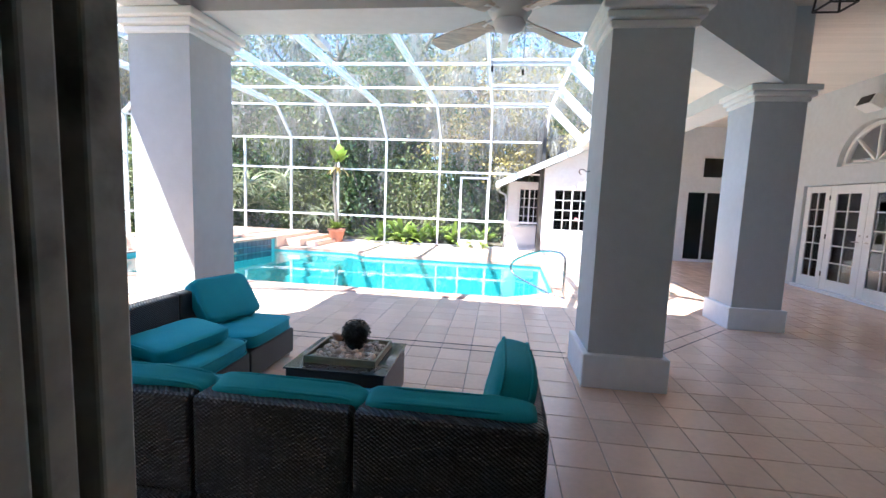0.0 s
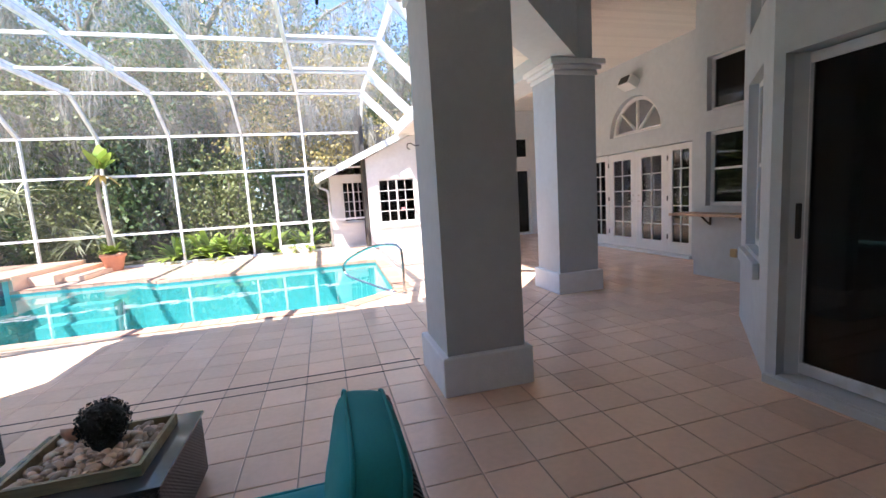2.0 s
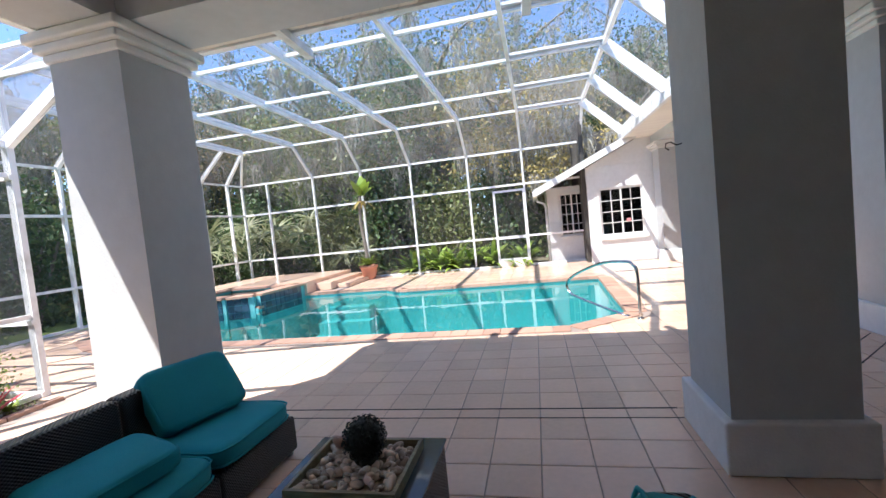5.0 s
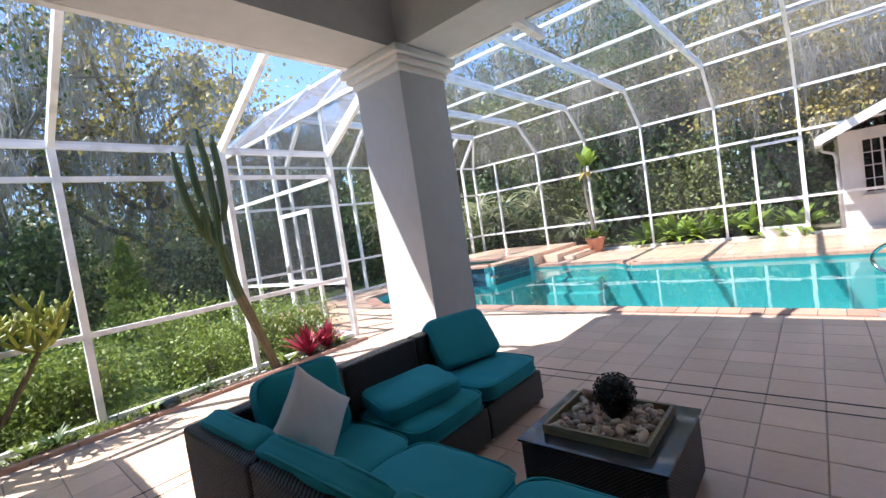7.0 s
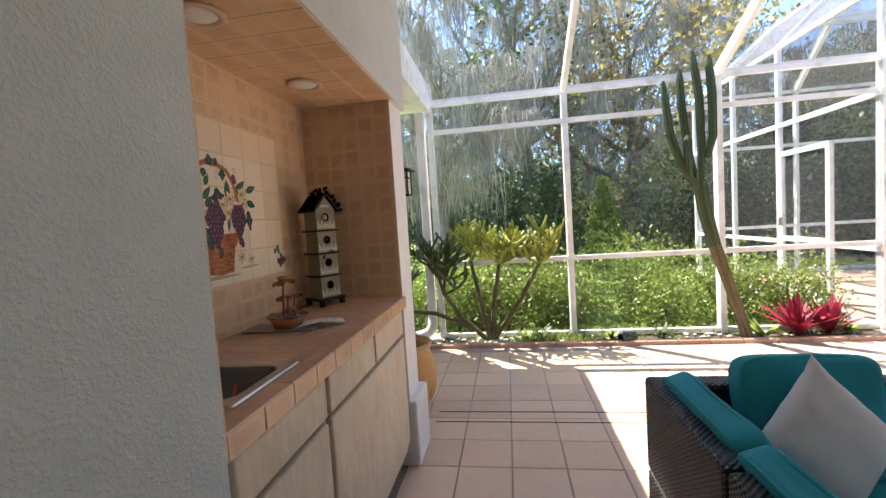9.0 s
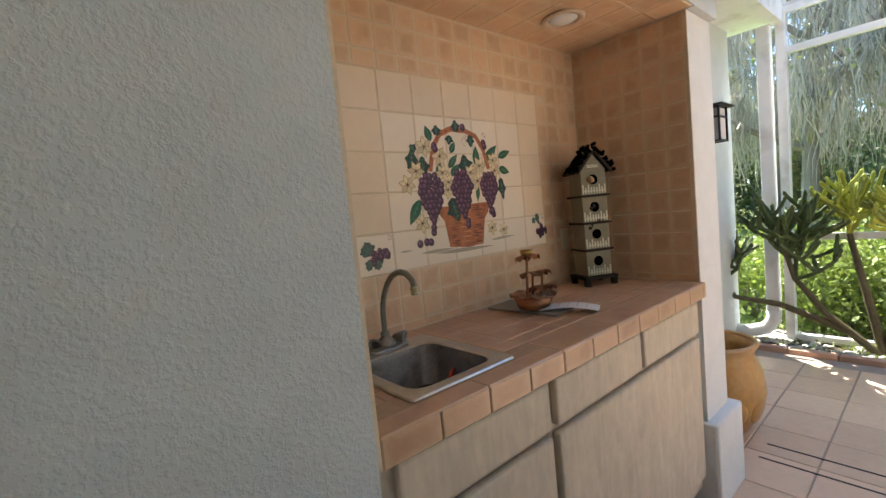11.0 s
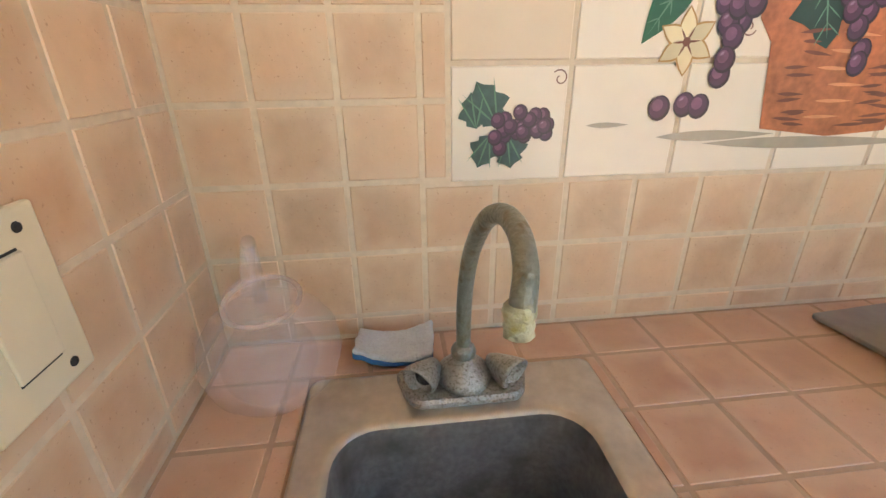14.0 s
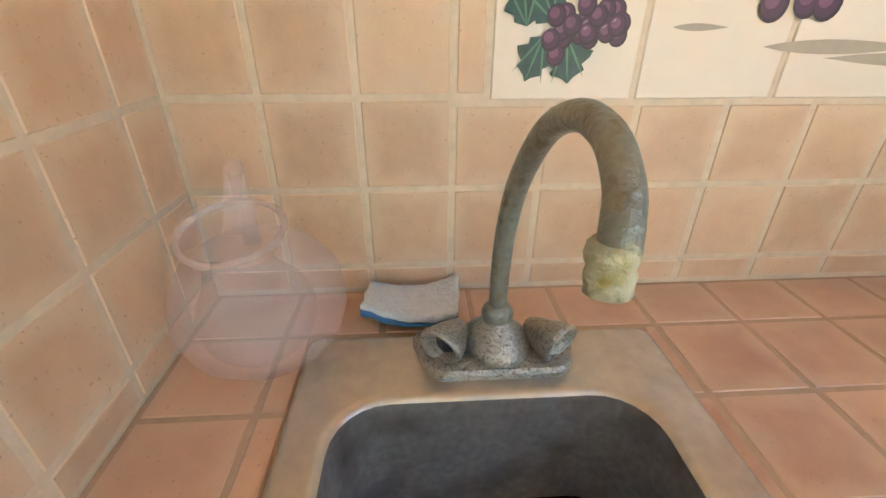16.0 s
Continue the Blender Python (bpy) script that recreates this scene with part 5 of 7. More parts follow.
part("drain", shape(lathe, [(0.001, 0.004), (0.03, 0.006), (0.042, 0.002), (0.042, 0)], 20, (-1.49, 0.07, CT - 0.195)), M_ZINC, sink, smooth=True)
# black sheet: standing water, with the deep bowl's shade put into its colour
dirty = part("dirty_water", shape(prism, rounded(-1.602, -1.377, -0.063, 0.179, 0.040), CT - 0.194, CT - 0.112), mat("shade_black_standing_water", (0.003, 0.003, 0.003), rough=0.3, vary=0.2, spec=0.15, bump=0.6, bump_scale=45), sink, "dark standing water, blackened by the bowl's shade")
drain_hose = thing("hose", "dark ribbed hose lying in the sink", "hose")
bm = bmesh.new()
hp = [(-1.50 - 0.05 * math.sin(i / 30 * 3.0), 0.14 - 0.15 * i / 30, CT - 0.110 + 0.012 * math.sin(i / 9)) for i in range(31)]
tube(bm, hp, [0.016 + 0.003 * (i % 2) for i in range(31)], 10)
part("hose_body", bm, M_BLACK, drain_hose, smooth=True)
M_REDP = mat("red_plastic", (0.55, 0.06, 0.03), rough=0.35, vary=0.1)
tool = thing("red_stick", "red plastic stick standing in the sink", "tool")
bm = bmesh.new()
beam(bm, (-1.51, 0.070, CT - 0.112), (-1.599, 0.042, CT - 0.049), 0.009, 0.005)
part("stick", bm, M_REDP, tool)

# tap
tap = thing("bar_tap", "corroded nickel swan-neck tap with two faceted knobs", "tap", pose(-1.500, -0.125, CT + 0.0065))
M_PIT = mat("pitted_chrome", (0.37, 0.37, 0.34), rough=0.30, metal=0.65, vary=0.25, scale=30, fine=240, stain=(0.16, 0.13, 0.10), stain_scale=420, bump=0.5, bump_scale=330)
bm = bmesh.new()
for k, (q, z) in enumerate(((0, 0), (0, 0.005), (0.003, 0.008), (0.012, 0.0095))):
    ring = [bm.verts.new((x * (1 - 0.2 * max(0, y) / 0.034), y, z)) for x, y in rounded(-0.071 + q, 0.071 - q, -0.024 + q, 0.036 - q, 0.014)]
    if k:
        for i in range(len(ring)):
            bm.faces.new((last_ring[i], last_ring[(i + 1) % len(ring)], ring[(i + 1) % len(ring)], ring[i]))
    last_ring = ring
bm.faces.new(last_ring)
part("base_plate", bm, M_PIT, tap)
bm = bmesh.new()
lathe(bm, [(0.026, 0.009), (0.029, 0.012), (0.027, 0.018), (0.019, 0.026), (0.013, 0.032), (0.011, 0.036)], 28)
for v in bm.verts:
    v.co.y += max(0.0, v.co.y) * 0.25
part("body", bm, M_PIT, tap, smooth=True)
bm = bmesh.new()
lathe(bm, [(0.010, 0.033), (0.0125, 0.035), (0.0135, 0.041), (0.0115, 0.046), (0.008, 0.049)], 20)
part("collar", bm, M_ZINC, tap, smooth=True)
bm = bmesh.new()
sp = [Vector(q) for q in ((0, 0, 0.038), (0, 0, 0.08), (-0.001, 0.004, 0.12), (-0.004, 0.018, 0.162), (-0.010, 0.045, 0.200), (-0.016, 0.076, 0.2150), (-0.019, 0.106, 0.212), (-0.017, 0.131, 0.199), (-0.012, 0.146, 0.187), (-0.010, 0.150, 0.180))]
pts = []
for i in range(len(sp) - 1):
    p0, p1, p2, p3 = sp[max(i - 1, 0)], sp[i], sp[i + 1], sp[min(i + 2, len(sp) - 1)]
    for k in range(5):
        t = k / 5
        pts.append(0.5 * ((2 * p1) + (p2 - p0) * t + (2 * p0 - 5 * p1 + 4 * p2 - p3) * t * t + (3 * p1 - p0 - 3 * p2 + p3) * t ** 3))
pts.append(sp[-1])
tube(bm, pts, [0.0075 + 0.0012 * i / len(pts) for i in range(len(pts))], 18)
part("spout", bm, M_ZINC, tap, smooth=True)
bm = bmesh.new()
lathe(bm, [(0.0075, 0.0), (0.0094, 0.002), (0.0098, 0.006), (0.0100, 0.010), (0.0090, 0.012), (0.0098, 0.014), (0.0106, 0.017), (0.0102, 0.021), (0.0086, 0.023)], 28)
for v in bm.verts:
    v.co += Vector((noise.noise(v.co * 230), noise.noise(v.co * 230 + Vector((5, 0, 0))), 0)) * 0.0016
part("aerator", bm, M_LIME, tap, "crusty lime-scaled spout end", smooth=True, at=pose(-0.009, 0.151, 0.161, 6, 0, 0))
# dark colour stands in for the shade inside the knobs' hollow ends
M_RECESS = mat("shaded_hollow_metal", (0.055, 0.055, 0.06), rough=0.3, metal=0.4, vary=0.5, scale=120, bump=0.8, bump_scale=250)
for s_ in (-1, 1):
    bm = bmesh.new()
    lathe(bm, [(0.0075, 0.0), (0.0105, 0.006), (0.0150, 0.018), (0.0185, 0.032), (0.0180, 0.036), (0.0155, 0.0365), (0.0125, 0.030), (0.0085, 0.022)], 24)
    for v in bm.verts:
        # faceted sides, the lower lip cut back so that the mouth leans down
        a = math.atan2(v.co.y, v.co.x)
        v.co.xy *= 1 + 0.05 * math.cos(3 * a)
        if v.co.z > 0.012:
            v.co.z += 0.30 * v.co.y
    axis = Vector((s_ * 0.56, 0.82, 0.06)).normalized()
    kn = part("knob", bm, M_PIT, tap, smooth=True, at=Matrix.Translation((s_ * 0.030, -0.006, 0.022)) @ axis.to_track_quat('Z', 'Y').to_matrix().to_4x4())
    part("recess", shape(lathe, [(0.001, 0.023), (0.0125, 0.0235), (0.0125, 0.0242), (0.001, 0.0246)], 14), M_RECESS, kn, "disc coloured dark for the shade in the hollow end")

# things on the worktop
sponge = thing("folded_cloth", "folded white and blue cloth behind the sink", "cloth", pose(-1.428, -0.190, CT + 0.001, 0, 0, -4))
M_CLOTH = mat("speckled_cloth", (0.62, 0.66, 0.68), rough=0.95, vary=0.12, scale=40, fine=300, bump=0.8, bump_scale=250)
M_BLUE = mat("blue_cloth_edge", (0.05, 0.16, 0.34), rough=0.9, vary=0.2)
for i, (m_, z) in enumerate(((M_BLUE, 0.002), (M_CLOTH, 0.008))):
    bm = bmesh.new()
    puff(bm, 0.092, 0.056, 0.006, 24, 12, 3, power=30, crease=0.0022, seed=i)
    for v in bm.verts:
        v.co.z += 5.0 * v.co.x * v.co.x + 3 * v.co.x * v.co.y + 0.0012 * noise.noise(v.co * 90)
        v.co.xy += Vector((noise.noise(v.co * 120), noise.noise(v.co * 120 + Vector((7, 0, 0))))) * 0.0022
    part("cloth_layer", bm, m_, sponge, smooth=True, at=pose(0, 0, z + 0.004))
jug = thing("glass_jug", "clear round glass jug with a flared spout and loop handle", "jug", pose(-1.302, -0.148, CT + 0.001))
# pale diffuse cover stands in for the sheen on the clear glass
M_CLEAR = screen_mat("clear_jug_glass", 0.14, (0.86, 0.78, 0.80))
M_LIP = screen_mat("thick_lip_glass", 0.36, (0.60, 0.47, 0.41))


def jug_shape():
    """Round body with a soft foot, open under the spout."""
    bm = bmesh.new()
    prof = [(0.030, 0.0), (0.048, 0.004), (0.064, 0.022), (0.071, 0.046), (0.067, 0.072), (0.054, 0.092), (0.036, 0.104), (0.014, 0.109), (0.002, 0.110)]
    lathe(bm, prof, 44)
    return bm


part("jug_body", jug_shape(), M_CLEAR, jug, smooth=True)
bm = bmesh.new()
tube(bm, [(-0.006, 0.026, 0.058), (-0.014, 0.050, 0.090), (-0.022, 0.072, 0.120), (-0.028, 0.085, 0.140), (-0.031, 0.091, 0.152), (-0.033, 0.094, 0.160)], [0.045, 0.031, 0.022, 0.0195, 0.022, 0.0275], 36, cap=False)
part("spout", bm, M_CLEAR, jug, smooth=True)
part("lip", shape(tube, [(-0.033 + 0.0275 * math.cos(a * math.pi / 16), 0.094 + 0.0275 * math.sin(a * math.pi / 16), 0.160 - 0.006 * math.sin(a * math.pi / 16)) for a in range(33)], 0.0020, 8, False), M_LIP, jug, smooth=True)
bm = bmesh.new()
tube(bm, [(0.020, -0.022, 0.102), (0.022, -0.040, 0.128), (0.024, -0.056, 0.144), (0.026, -0.066, 0.146), (0.027, -0.071, 0.134), (0.026, -0.070, 0.104), (0.024, -0.064, 0.072)], 0.0075, 12)
part("handle", bm, screen_mat("handle_glass", 0.16, (0.90, 0.78, 0.74)), jug, smooth=True)
for o in jug.children:
    o.visible_shadow = False
outlet = thing("wall_outlet", "cream plastic switch plate with a rocker on the tiled wall", "switch", pose(BAR_L - 0.001, 0.010, 1.150, 0, 0, 90))
M_CREAM = mat("cream_plastic", (0.70, 0.62, 0.45), rough=0.4, vary=0.05)
part("plate", shape(box, -0.039, 0.039, 0, 0.006, -0.058, 0.058, 0.002), M_CREAM, outlet)
part("rocker", shape(box, -0.017, 0.017, 0.006, 0.0085, -0.034, 0.034, 0.001), M_CREAM, outlet)
for z in (-0.046, 0.046):
    part("screw", shape(lathe, [(0.001, 0.0012), (0.003, 0.001), (0.0035, 0.0)], 10), M_BLACK, outlet, at=pose(-0.022, 0.006, z, -90, 0, 0))
for z in (-0.0352, 0.0352):
    part("slot", shape(box, -0.016, 0.016, 0.0061, 0.0066, z - 0.0008, z + 0.0008), M_BLACK, outlet)
outlet2 = thing("wall_outlet", "cream socket plate behind the birdhouse", "outlet", pose(-2.56, BAR_B + 0.001, 1.155))
part("plate", shape(box, -0.03, 0.03, 0, 0.005, -0.046, 0.046, 0.002), M_CREAM, outlet2)

# four-tier birdhouse
bird = thing("birdhouse", "four-tier sage green birdhouse with dark roof and picket fences", "birdhouse", pose(-2.562, -0.100, CT + 0.001, 0, 0, -29))
M_SAGE = mat("sage_paint", (0.22, 0.21, 0.15), rough=0.6, vary=0.15, scale=12, fine=60)
M_DWOOD = mat("dark_brown_wood", (0.024, 0.017, 0.012), rough=0.6, vary=0.3, spec=0.25)
M_HOLE = M_HOLLOW
M_PICKET = mat("cream_picket", (0.62, 0.64, 0.52), rough=0.6, vary=0.1)
# +y is the front, towards the room
for fx in (-0.062, 0.062):
    for fy in (-0.055, 0.055):
        part("foot", shape(box, fx - 0.011, fx + 0.011, fy - 0.011, fy + 0.011, 0, 0.028, 0.002), M_DWOOD, bird)
part("plinth", shape(box, -0.076, 0.076, -0.068, 0.068, 0.028, 0.042, 0.003), M_DWOOD, bird)
z = 0.043
for t in range(4):
    h = 0.104
    part("tier", shape(box, -0.056, 0.056, -0.05, 0.05, z, z + h), M_SAGE, bird)
    # black disc on the solid front, painted shade of an entry hole
    bm = bmesh.new()
    lathe(bm, [(0.001, 0.0), (0.021, 0.0), (0.021, 0.0018), (0.001, 0.0018)], 24)
    part("hole", bm, M_HOLE, bird, at=pose(0.002, 0.0495, z + 0.062, -90, 0, 0))
    for i in range(9):
        x = -0.050 + i * 0.0125
        hh = 0.030 + 0.012 * (i in (0, 2, 6, 8))
        bm = bmesh.new()
        prism(bm, [(x - 0.0028, 0.0506), (x + 0.0028, 0.0506), (x + 0.0028, 0.0525), (x - 0.0028, 0.0525)], z + 0.003, z + hh)
        part("picket", bm, M_PICKET, bird)
    part("picket_rail", shape(box, -0.053, 0.053, 0.0503, 0.0515, z + 0.012, z + 0.017), M_PICKET, bird)
    z += h
    if t < 3:
        part("shelf", shape(box, -0.068, 0.068, -0.062, 0.062, z, z + 0.010, 0.002), M_DWOOD, bird)
        z += 0.010
bm = bmesh.new()
gp = [(-0.056, z), (0.056, z), (0.0, z + 0.066)]
f = [bm.verts.new((x, 0.05, zz)) for x, zz in gp]
g = [bm.verts.new((x, -0.05, zz)) for x, zz in gp]
bm.faces.new(f); bm.faces.new(g[::-1])
for i in range(3):
    j = (i + 1) % 3
    bm.faces.new((f[i], g[i], g[j], f[j]))
part("gable", bm, M_SAGE, bird)
for s in (-1, 1):
    bm = bmesh.new()
    box(bm, -0.055, 0.055, -0.068, 0.068, -0.005, 0.005, 0.001)
    part("roof_board", bm, M_DWOOD, bird, at=pose(s * 0.040, 0, z + 0.030, 0, s * 49.5, 0))
bm = bmesh.new()
rr = random.Random(8)
for i in range(150):
    s = rr.choice((-1, 1))
    f_ = rr.uniform(-0.1, 1.1)
    bmesh.ops.create_icosphere(bm, subdivisions=1, radius=rr.uniform(0.006, 0.010), matrix=Matrix.Translation((s * (0.012 + 0.075 * f_), rr.uniform(-0.02, 0.078), z + 0.082 - 0.085 * f_ + rr.uniform(-0.006, 0.020))))
tagged(part("berry_garland", bm, M_HOLE, bird, "dark berry garland over the roof", smooth=True), kind="stuff")
bm = bmesh.new()
bmesh.ops.create_icosphere(bm, subdivisions=2, radius=1, matrix=Matrix.Translation((0.018, 0.062, z - 0.045)) @ Matrix.Diagonal((0.014, 0.016, 0.012, 1)))
bmesh.ops.create_icosphere(bm, subdivisions=2, radius=0.008, matrix=Matrix.Translation((0.024, 0.074, z - 0.037)))
part("bird_figure", bm, mat("tan_bird", (0.45, 0.30, 0.20), rough=0.7), bird, smooth=True)
for bx, bz, tilt, size in ((0.012, z - 0.155, 35, 0.017), (-0.020, z - 0.215, -20, 0.019), (0.026, z - 0.235, 60, 0.016)):
    for side in (-1, 1):
        bm = bmesh.new()
        prism(bm, [(0, -size * 0.35), (side * size * 0.9, -size * 0.55), (side * size, size * 0.25), (side * size * 0.35, size * 0.5)][::side], -0.0008, 0.0008)
        part("moth_wing", bm, M_DWOOD, bird, at=pose(bx, 0.0545, bz, 90, tilt, 0) @ pose(0, 0, 0, 0, side * -18, 0))
part("welcome_plate", shape(box, -0.024, 0.024, 0.0503, 0.0515, z + 0.008, z + 0.019), M_PICKET, bird)
tx = bpy.data.curves.new("lettering", 'FONT')
tx.body, tx.size, tx.align_x, tx.align_y = "WELCOME", 0.0095, 'CENTER', 'CENTER'
tx.materials.append(M_BLACK)
lt = new("lettering", tx)
lt.matrix_basis = pose(0, 0.0520, z + 0.0135, 90, 0, 180)
lt.parent = bird

# copper lily-pad fountain on a slate
slate = thing("slate_tile", "grey slate slab under the fountain", "slab", pose(-2.068, -0.062, CT + 0.001, 0, 0, 5))
bm = bmesh.new()
box(bm, -0.068, 0.068, -0.14, 0.14, 0.0, 0.008, 0.002)
part("slab", bm, mat("grey_slate", (0.30, 0.29, 0.27), rough=0.6, vary=0.15, scale=12), slate)
fount = thing("tabletop_fountain", "copper lily-pad tabletop fountain with pebbles", "fountain", pose(-2.055, -0.035, CT + 0.010, 0, 0, 20))
M_COPPER = mat("aged_copper", (0.36, 0.17, 0.09), rough=0.42, metal=0.55, vary=0.25, scale=15, stain=(0.16, 0.08, 0.05), stain_scale=20)


def pad(bm, r, wob, ph, dish=0.012):
    n = 32
    c = bm.verts.new((0, 0, 0))
    rings_ = []
    for q in (0.5, 1.0):
        rings_.append([bm.verts.new((r * q * math.cos(2 * math.pi * i / n), r * q * math.sin(2 * math.pi * i / n), dish * q * q + q * wob * math.sin(5 * 2 * math.pi * i / n + ph))) for i in range(n)])
    for i in range(n):
        j = (i + 1) % n
        bm.faces.new((c, rings_[0][i], rings_[0][j]))
        bm.faces.new((rings_[0][i], rings_[1][i], rings_[1][j], rings_[0][j]))


bm = bmesh.new()
lathe(bm, [(0.050, 0), (0.054, 0.004), (0.070, 0.042), (0.066, 0.042), (0.052, 0.012)], 32)
part("bowl", bm, M_COPPER, fount, smooth=True)
bm = bmesh.new()
lathe(bm, [(0.066, 0.040), (0.080, 0.047), (0.082, 0.050), (0.066, 0.044)], 32)
for v in bm.verts:
    v.co.z += 0.004 * math.sin(8 * math.atan2(v.co.y, v.co.x)) * (v.co.xy.length > 0.075)
part("rim", bm, M_COPPER, fount, smooth=True)
for px_, py_, pz_, pr_, ph_ in ((0.034, 0.0, 0.190, 0.042, 0), (0.012, 0.01, 0.130, 0.048, 1), (-0.036, 0.028, 0.128, 0.030, 2), (-0.012, 0.03, 0.078, 0.050, 3)):
    bm = bmesh.new()
    pad(bm, pr_, 0.009, ph_, -0.012)
    part("lily_pad", bm, M_COPPER, fount, smooth=True, at=pose(px_, py_, pz_, 8, -6, 0))
    bm = bmesh.new()
    tube(bm, [(px_, py_ - 0.01, 0.02), (px_, py_, pz_)], 0.0045, 8)
    part("stem", bm, M_COPPER, fount, smooth=True)
part("candle_cup", shape(lathe, [(0.018, 0), (0.022, 0.016), (0.020, 0.016), (0.015, 0.004)], 20, (0.034, 0, 0.190)), mat("brass", (0.5, 0.35, 0.12), rough=0.3, metal=1.0), fount, "brass candle cup", smooth=True)
bm = bmesh.new()
for i in range(46):
    a, r_ = rr.uniform(0, 6.28), 0.058 * math.sqrt(rr.random())
    m = pose(r_ * math.cos(a), r_ * math.sin(a), 0.040 + rr.uniform(0, 0.008), rr.uniform(0, 40), 0, rr.uniform(0, 360)) @ Matrix.Diagonal((rr.uniform(0.007, 0.012), 0.007, 0.005, 1))
    bmesh.ops.create_icosphere(bm, subdivisions=1, radius=1, matrix=m)
tagged(part("pebble_bed", bm, mat("fountain_pebbles", (0.35, 0.31, 0.26), rough=0.5, vary=0.1, island=0.9), fount, smooth=True), kind="stuff")
paper = thing("paper_leaflet", "white printed leaflet lying on the worktop", "paper")
M_PAPER = mat("white_paper", (0.80, 0.80, 0.82), rough=0.8, vary=0.03)
bm = bmesh.new()
n = 10
for i in range(n + 1):
    f_ = i / n
    for s in (-0.041, 0.041):
        bm.verts.new((f_ * 0.19, s, 0.012 + 0.016 * math.sin(f_ * 2.6) - 0.010 * f_))
bm.verts.ensure_lookup_table()
for i in range(n):
    bm.faces.new([bm.verts[q] for q in (2 * i, 2 * i + 2, 2 * i + 3, 2 * i + 1)])
pm = pose(-2.05, -0.003, CT + 0.001, 0, 0, 117)
part("sheet", bm, M_PAPER, paper, at=pm)
bm = bmesh.new()
for i in range(5):
    for j in range(2):
        xx = 0.03 + i * 0.03
        zz = 0.0135 + 0.016 * math.sin(xx / 0.19 * 2.6) - 0.010 * xx / 0.19
        box(bm, xx, xx + 0.004, -0.028 + j * 0.03, -0.005 + j * 0.03, zz, zz + 0.0004)
part("print", bm, M_STUCCO, paper, at=pm)

# ---- doors and windows ----
def glazed(name, at, w, h, cols, rows, label, cat_, stile=0.09, bottom=0.2, bars=0.018, kind="structure", head=None, handle=""):
    """A glazed leaf in local x and z, its face towards -y."""
    d = thing(name, label, cat_, at, kind=kind)
    head = head or stile
    for x0, x1 in ((0, stile), (w - stile, w)):
        part("stile", shape(box, x0, x1, 0, 0.045, 0, h, 0.003), M_TRIM, d)
    part("rail", shape(box, stile, w - stile, 0.002, 0.043, 0, bottom), M_TRIM, d)
    part("rail", shape(box, stile, w - stile, 0.002, 0.043, h - head, h), M_TRIM, d)
    gw, gh = w - 2 * stile, h - bottom - head
    for i in range(1, cols):
        x = stile + gw * i / cols
        part("glazing_bar", shape(box, x - bars / 2, x + bars / 2, 0.006, 0.038, bottom, h - head), M_TRIM, d)
    for j in range(1, rows):
        z = bottom + gh * j / rows
        part("glazing_bar", shape(box, stile, w - stile, 0.008, 0.036, z - bars / 2, z + bars / 2), M_TRIM, d)
    part("pane", shape(box, stile, w - stile, 0.019, 0.025, bottom, h - head), M_GLASS, d)
    if handle:
        x = stile / 2 if handle == "l" else w - stile / 2
        s = 1 if handle == "l" else -1
        part("handle", shape(tube, [(x, -0.001, 0.95), (x, -0.04, 0.95), (x + s * 0.09, -0.045, 0.945)], 0.009, 10), M_STEEL, d, "nickel lever handle", smooth=True)
        part("lock", shape(lathe, [(0.02, 0), (0.02, 0.01), (0.001, 0.012)], 14), M_STEEL, d, smooth=True, at=pose(x, -0.001, 1.06, 90, 0, 0))
    return d


# local x of the French wall runs towards -y
fw = pose(6.15, 0, 0, 0, 0, -90)
glazed("door_1", fw @ pose(-9.48, 0, 0.056), 0.63, 1.93, 2, 5, "white glazed side light with a grid of panes", "door", 0.12)
glazed("door_2", fw @ pose(-8.84, 0, 0.056), 0.835, 1.93, 2, 5, "white French door leaf with a grid of panes", "door", 0.15, handle="r")
glazed("door_3", fw @ pose(-8.0, 0, 0.056), 0.815, 1.93, 2, 5, "white French door leaf with a grid of panes", "door", 0.15, handle="l")
glazed("door_4", fw @ pose(-7.18, 0, 0.056), 0.57, 1.93, 2, 5, "white glazed side light with a grid of panes", "door", 0.10)
for y in (7.185, 8.845):
    for z in (0.30, 1.0, 1.72):
        tagged(part("door_hinge", shape(box, 6.138, 6.152, y - 0.012, y + 0.012, z, z + 0.09, 0.002), M_BLACK), "dark steel butt hinge on a French door", "hinge", group="door hinges")
bm = bmesh.new()
box(bm, 6.05, 6.27, 6.60, 9.50, 0.0, 0.052)
tagged(part("door_sill", bm, M_STUCCO_W), "white threshold of the French doors", "sill", kind="structure")
arch = thing("window_1", "half-round window with white radiating bars", "window", fw @ pose(-8.01, 0.03, 2.32), kind="structure")
R = 0.70
bm = bmesh.new()
n = 24
for i in range(n):
    a, b = math.pi * i / n, math.pi * (i + 1) / n
    q = [(r * math.cos(t), r * math.sin(t)) for r, t in ((R, a), (R, b), (R - 0.06, b), (R - 0.06, a))]
    f = [bm.verts.new((x, 0, z)) for x, z in q]; g = [bm.verts.new((x, 0.05, z)) for x, z in q]
    bm.faces.new(f)
    for u in range(4):
        v = (u + 1) % 4
        bm.faces.new((f[u], g[u], g[v], f[v]))
part("frame", bm, M_TRIM, arch)
part("sill", shape(box, -R, R, -0.01, 0.05, 0.001, 0.05), M_TRIM, arch)
